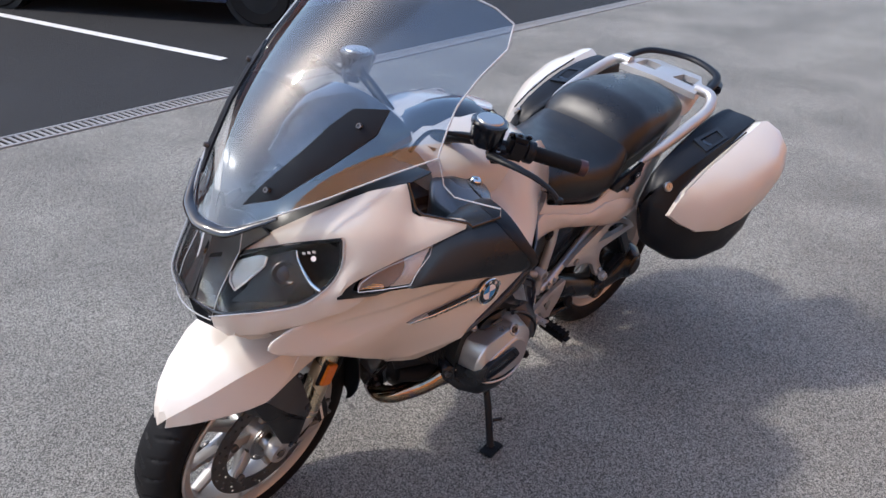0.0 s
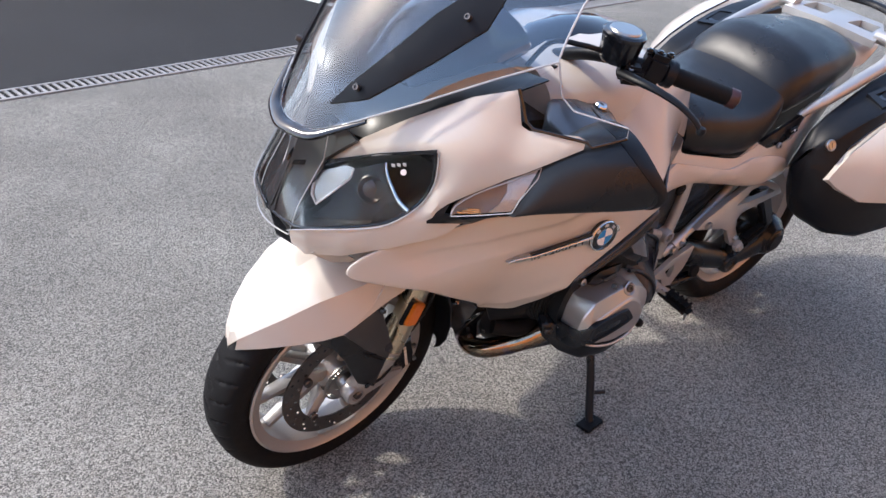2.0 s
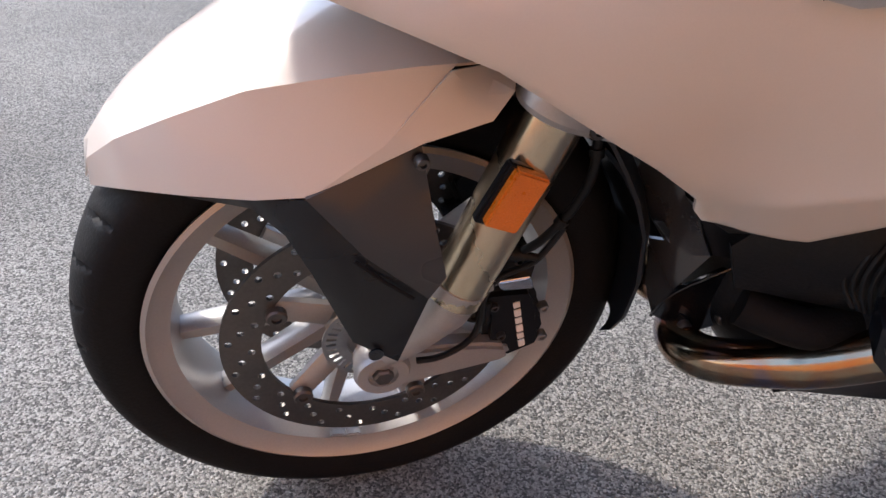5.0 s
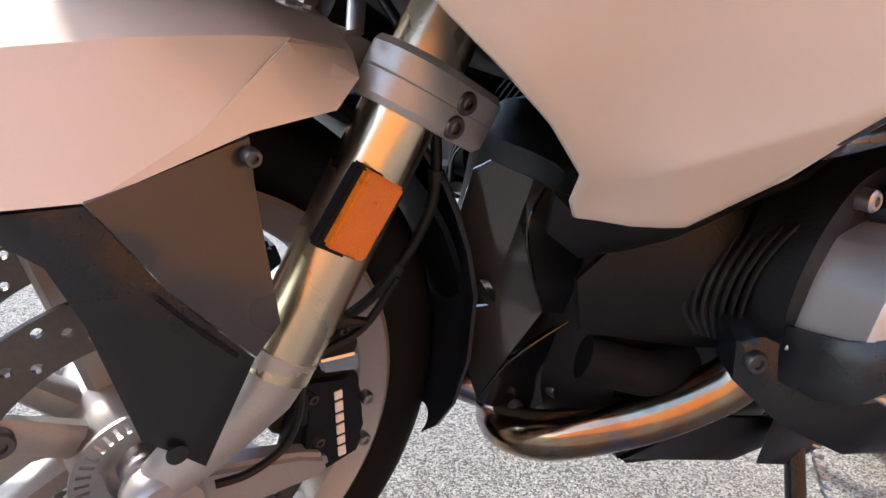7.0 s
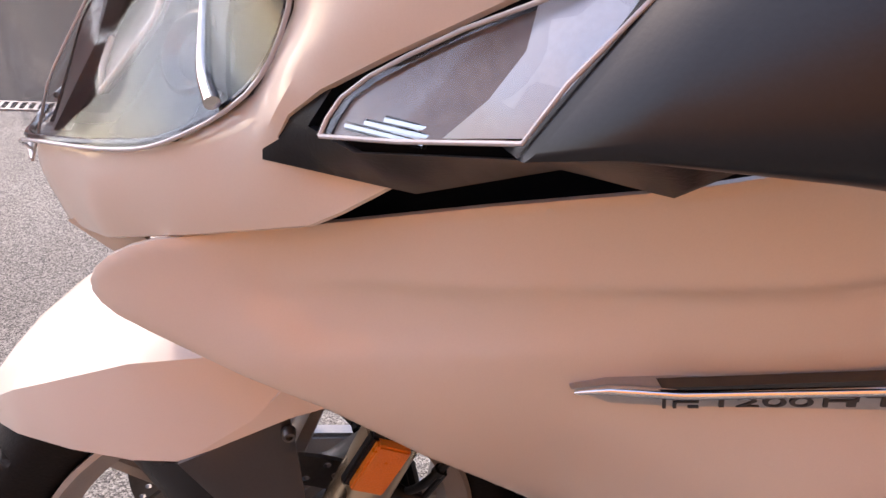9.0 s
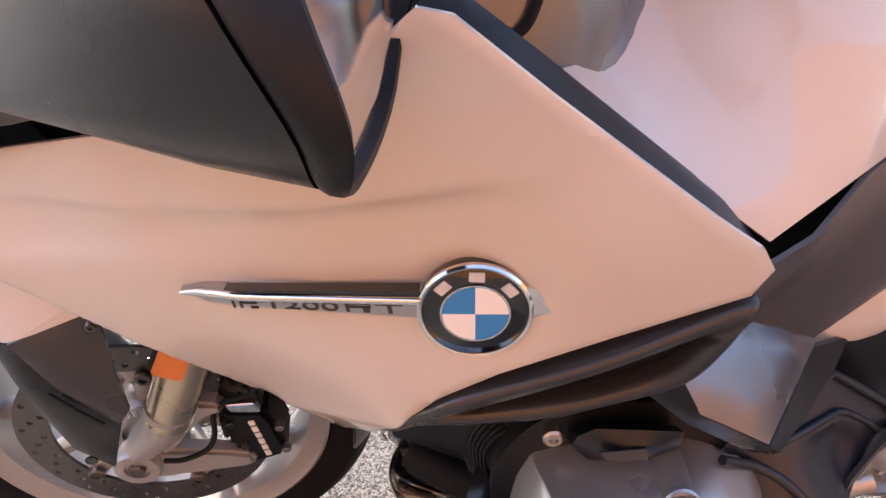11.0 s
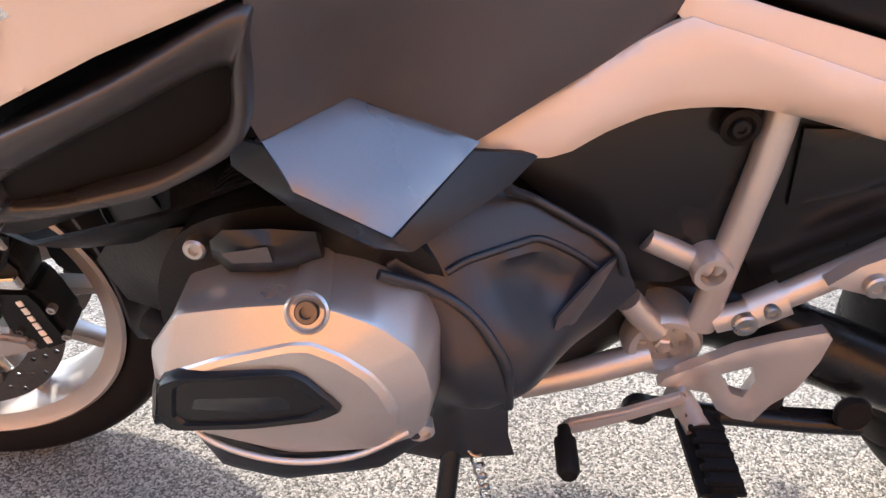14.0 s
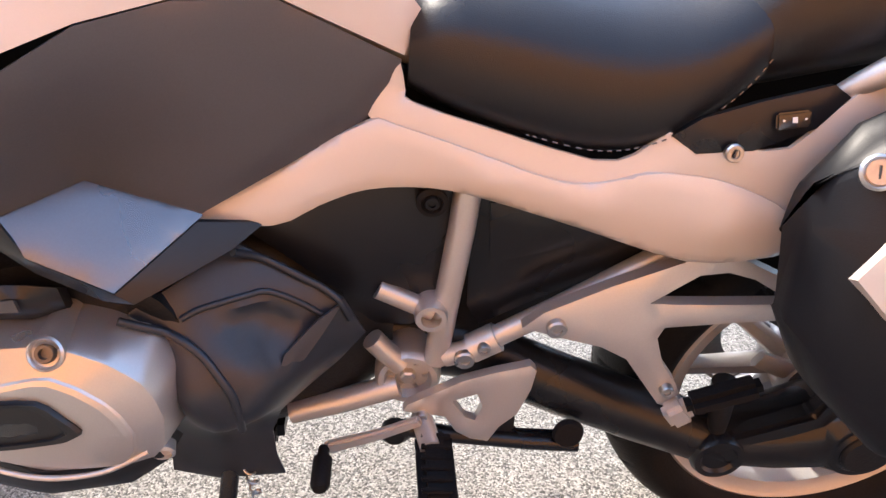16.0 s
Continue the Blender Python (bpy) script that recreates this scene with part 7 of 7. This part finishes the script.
def pannier(s):
    """A hard pannier: black body, white outer lid, lock and latch."""
    def side(bm):
        bm.transform(Matrix.Diagonal((1, 1 if s < 0 else -1, 1, 1)))
        bmesh.ops.recalc_face_normals(bm, faces=bm.faces)
        return bm
    rows_ = []
    #          inner y, outer y (top), outer y (bottom), top z, bottom z
    spec = {1.225: (-0.245, -0.29, -0.3, 0.76, 0.66), 1.26: (-0.235, -0.325, -0.35, 0.808, 0.6), 1.31: (-0.23, -0.335, -0.395, 0.832, 0.565), 1.4: (-0.225, -0.345, -0.43, 0.862, 0.55), 1.5: (-0.22, -0.35, -0.455, 0.89, 0.565), 1.6: (-0.215, -0.35, -0.455, 0.908, 0.6), 1.68: (-0.215, -0.348, -0.44, 0.917, 0.66), 1.715: (-0.22, -0.345, -0.42, 0.92, 0.72), 1.725: (-0.24, -0.335, -0.4, 0.9, 0.78)}
    for x in PX:
        yi, yo, yb, zt, zb = spec[x]
        zm = zb + 0.38 * (zt - zb)
        rows_.append([(x, p.y, p.z) for p in rounded([(0, yi, zt - 0.01), (0, yi + 0.004, zm), (0, yi, zb + 0.04), (0, yi - 0.03, zb - 0.02), (0, (yi + yb) / 2, zb - 0.03), (0, yb + 0.012, zb - 0.022), (0, yb - 0.004, zm - 0.06), (0, yb + 0.006, zm + 0.02), (0, yo + 0.012, zt - 0.02), (0, yo + 0.025, zt), (0, yi - 0.03, zt)], True, 4)])
    box = part("pannier", side(skin(rows_)), MATTE, bike, "black hard pannier with a white outer lid")
    lo_ = [(1.246, -0.345, 0.712), (1.26, -0.35, 0.752), (1.29, -0.353, 0.79), (1.38, -0.36, 0.843), (1.5, -0.364, 0.884), (1.62, -0.36, 0.916), (1.7, -0.356, 0.932), (1.722, -0.364, 0.932), (1.732, -0.41, 0.915), (1.732, -0.455, 0.87), (1.72, -0.478, 0.81), (1.69, -0.475, 0.755), (1.62, -0.48, 0.715), (1.5, -0.472, 0.678), (1.4, -0.45, 0.66), (1.32, -0.415, 0.664), (1.27, -0.37, 0.69)]
    li_ = [(1.45, -0.435, 0.82), (1.6, -0.46, 0.86), (1.35, -0.415, 0.75), (1.5, -0.48, 0.75), (1.65, -0.49, 0.81)]
    part("pannier_lid", side(sheet(lo_, li_, (-0.1, -0.85, 0.5), 0.03, 0.022, (), 0.004)), WHITE, box, "white pearl pannier lid", 35)
    lock = part("key_lock", side(turned([(0, -0.004), (0.0145, -0.004), (0.0155, 0.003), (0.013, 0.005), (0.011, 0.004), (0.0105, 0.006), (0, 0.006)], (1.25, -0.305, 0.793), (-0.3, -0.8, 0.5), 28)), STEEL, box, "steel key lock")
    part("key_slot", side(block((0.0022, 0.001, 0.011), (1.2481, -0.3101, 0.7962), (-25, 10, 20), 0)), INK, lock)
    part("pannier_handle", side(sheet([(1.42, -0.315, 0.876), (1.53, -0.325, 0.902), (1.56, -0.27, 0.91), (1.44, -0.255, 0.886)], (), (-0.2, -0.1, 1), 0.014, 0.02, [resample([(1.445, -0.307, 0.882), (1.52, -0.314, 0.899), (1.537, -0.28, 0.905), (1.455, -0.27, 0.889)], 0.015)], 0.002)), SATIN, box, "recessed black carrying handle")
    part("handle_well", side(block((0.07, 0.035, 0.004), (1.49, -0.292, 0.8855), (0, -12, 0), 0.001)), GLOSS, box)
    part("pannier_seam", side(sweep([(1.275, -0.338, 0.79), (1.34, -0.342, 0.828), (1.45, -0.348, 0.872), (1.6, -0.35, 0.912)], 0.003, 8)), GLOSS, box)


for s in (-1, 1):
    pannier(s)

# ---- the parked car across the drain ----
car = tagged(new("car"), "dark blue car parked in a bay beyond the drain", "car")
ua, ub = Vector((3.45, 5.2, 0)), Vector((1.8, 7.5, 0))
mid_, ax_ = (ua + ub) / 2, (ub - ua).normalized()
car.matrix_world = Matrix.Translation(mid_ + Vector((ax_.y, -ax_.x, 0)) * 0.86) @ Matrix.Rotation(math.atan2(ax_.y, ax_.x), 4, "Z")
body_rows = []
for x, w, z0, z1, zr in ((-2.35, 0.55, 0.45, 0.72, 0.0), (-2.28, 0.78, 0.28, 0.8, 0.0), (-1.9, 0.88, 0.22, 0.95, 0.0), (-1.2, 0.9, 0.22, 1.02, 0.0), (0.0, 0.91, 0.22, 1.03, 0.0), (1.3, 0.9, 0.22, 1.05, 0.0), (2.0, 0.87, 0.25, 1.03, 0.0), (2.3, 0.72, 0.35, 0.95, 0.0)):
    body_rows.append([(x, p.y, p.z) for p in rounded([(0, -w, (z0 + z1) / 2), (0, -w * 0.96, z0 + 0.06), (0, -w * 0.85, z0), (0, w * 0.85, z0), (0, w * 0.96, z0 + 0.06), (0, w, (z0 + z1) / 2), (0, w * 0.95, z1 - 0.06), (0, w * 0.8, z1), (0, -w * 0.8, z1), (0, -w * 0.95, z1 - 0.06)], True, 3)])
part("body", skin(body_rows), CARBLUE, car, "dark blue painted body")
cabin = []
for x, w, z in ((-1.15, 0.72, 1.02), (-0.45, 0.66, 1.42), (0.3, 0.66, 1.47), (1.3, 0.64, 1.42), (2.0, 0.68, 1.02)):
    cabin.append([(x, p.y, p.z) for p in rounded([(0, -0.82, 1.0), (0, 0.82, 1.0), (0, w, z - 0.05), (0, w * 0.8, z), (0, -w * 0.8, z), (0, -w, z - 0.05)], True, 3)])
part("cabin", skin(cabin), PANE, car, "dark glazed cabin")
for s in (-1, 1):
    part("sill", block((2.2, 0.06, 0.09), (0.0, s * 0.9, 0.26), (0, 0, 0), 0.015), CARBLUE, car)
    part("door_mark", block((0.34, 0.004, 0.05), (-0.7, s * 0.93, 0.36), (0, 0, 0), 0), MARK, car)
    for x in (-1.42, 1.42):
        cw = part("wheel", lathe([(0.2, -0.1), (0.3, -0.11), (0.33, -0.08), (0.335, 0), (0.33, 0.08), (0.3, 0.11), (0.2, 0.1)], (x, s * 0.82, 0.335), 48), RUBBER, car, "black car tyre")
        sp_ = [lathe([(0.0, -0.04), (0.06, -0.04), (0.06, 0.04), (0, 0.04)], (x, s * 0.9, 0.335), 24, "y", False), lathe([(0.19, -0.09), (0.215, -0.1), (0.215, 0.1), (0.19, 0.09)], (x, s * 0.82, 0.335), 48)]
        for k in range(10):
            sp_.append(spoke((x, s * 0.9, 0.335), 0.05, 0.2, 0.628 * k, 0.628 * k + 0.1, 0, 0, 0.035, 0.025, 0.03))
        part("rim", joined(*sp_), STEEL, cw)
        part("wheel_arch", lathe([(0.0, -0.12), (0.37, -0.12), (0.37, 0.095), (0, 0.095)], (x, s * 0.82, 0.34), 40, "y", False), SATIN, car)

# ---- bricks of the far wall, below and beside the window ----
def varied_brick():
    m = material("red_brick", (0.3, 0.11, 0.075), 0.85, 0, 0, 0.2, 5, 90, 0.4)
    nt, n = m.node_tree, m.node_tree.nodes
    info, mixc = n.new("ShaderNodeObjectInfo"), n.new("ShaderNodeMix")
    mixc.data_type = "RGBA"
    mixc.inputs[6].default_value, mixc.inputs[7].default_value = (0.36, 0.13, 0.085, 1), (0.22, 0.08, 0.06, 1)
    nt.links.new(info.outputs["Random"], mixc.inputs[0])
    nt.links.new(mixc.outputs[2], n["Principled BSDF"].inputs["Base Color"])
    return m


REDBRICK = varied_brick()
brick_me = None
rng = random.Random(4)
for row in range(17):
    z = 0.0375 + 0.075 * row
    for col in range(21):
        x = -1.1 + 0.225 * col + (0.1125 if row % 2 else 0)
        if z > 0.74 and x < 2.62:
            continue
        if brick_me is None:
            ob = part("brick", block((0.215, 0.03, 0.065), (0, 0, 0), (0, 0, 0), 0.003), REDBRICK, far_wall)
            brick_me = ob.data
        else:
            ob = new("brick", brick_me)
            ob.parent = far_wall
        ob.matrix_local = pose(x, 13.996 + rng.uniform(-0.003, 0.003), z, 0, 0, 0)
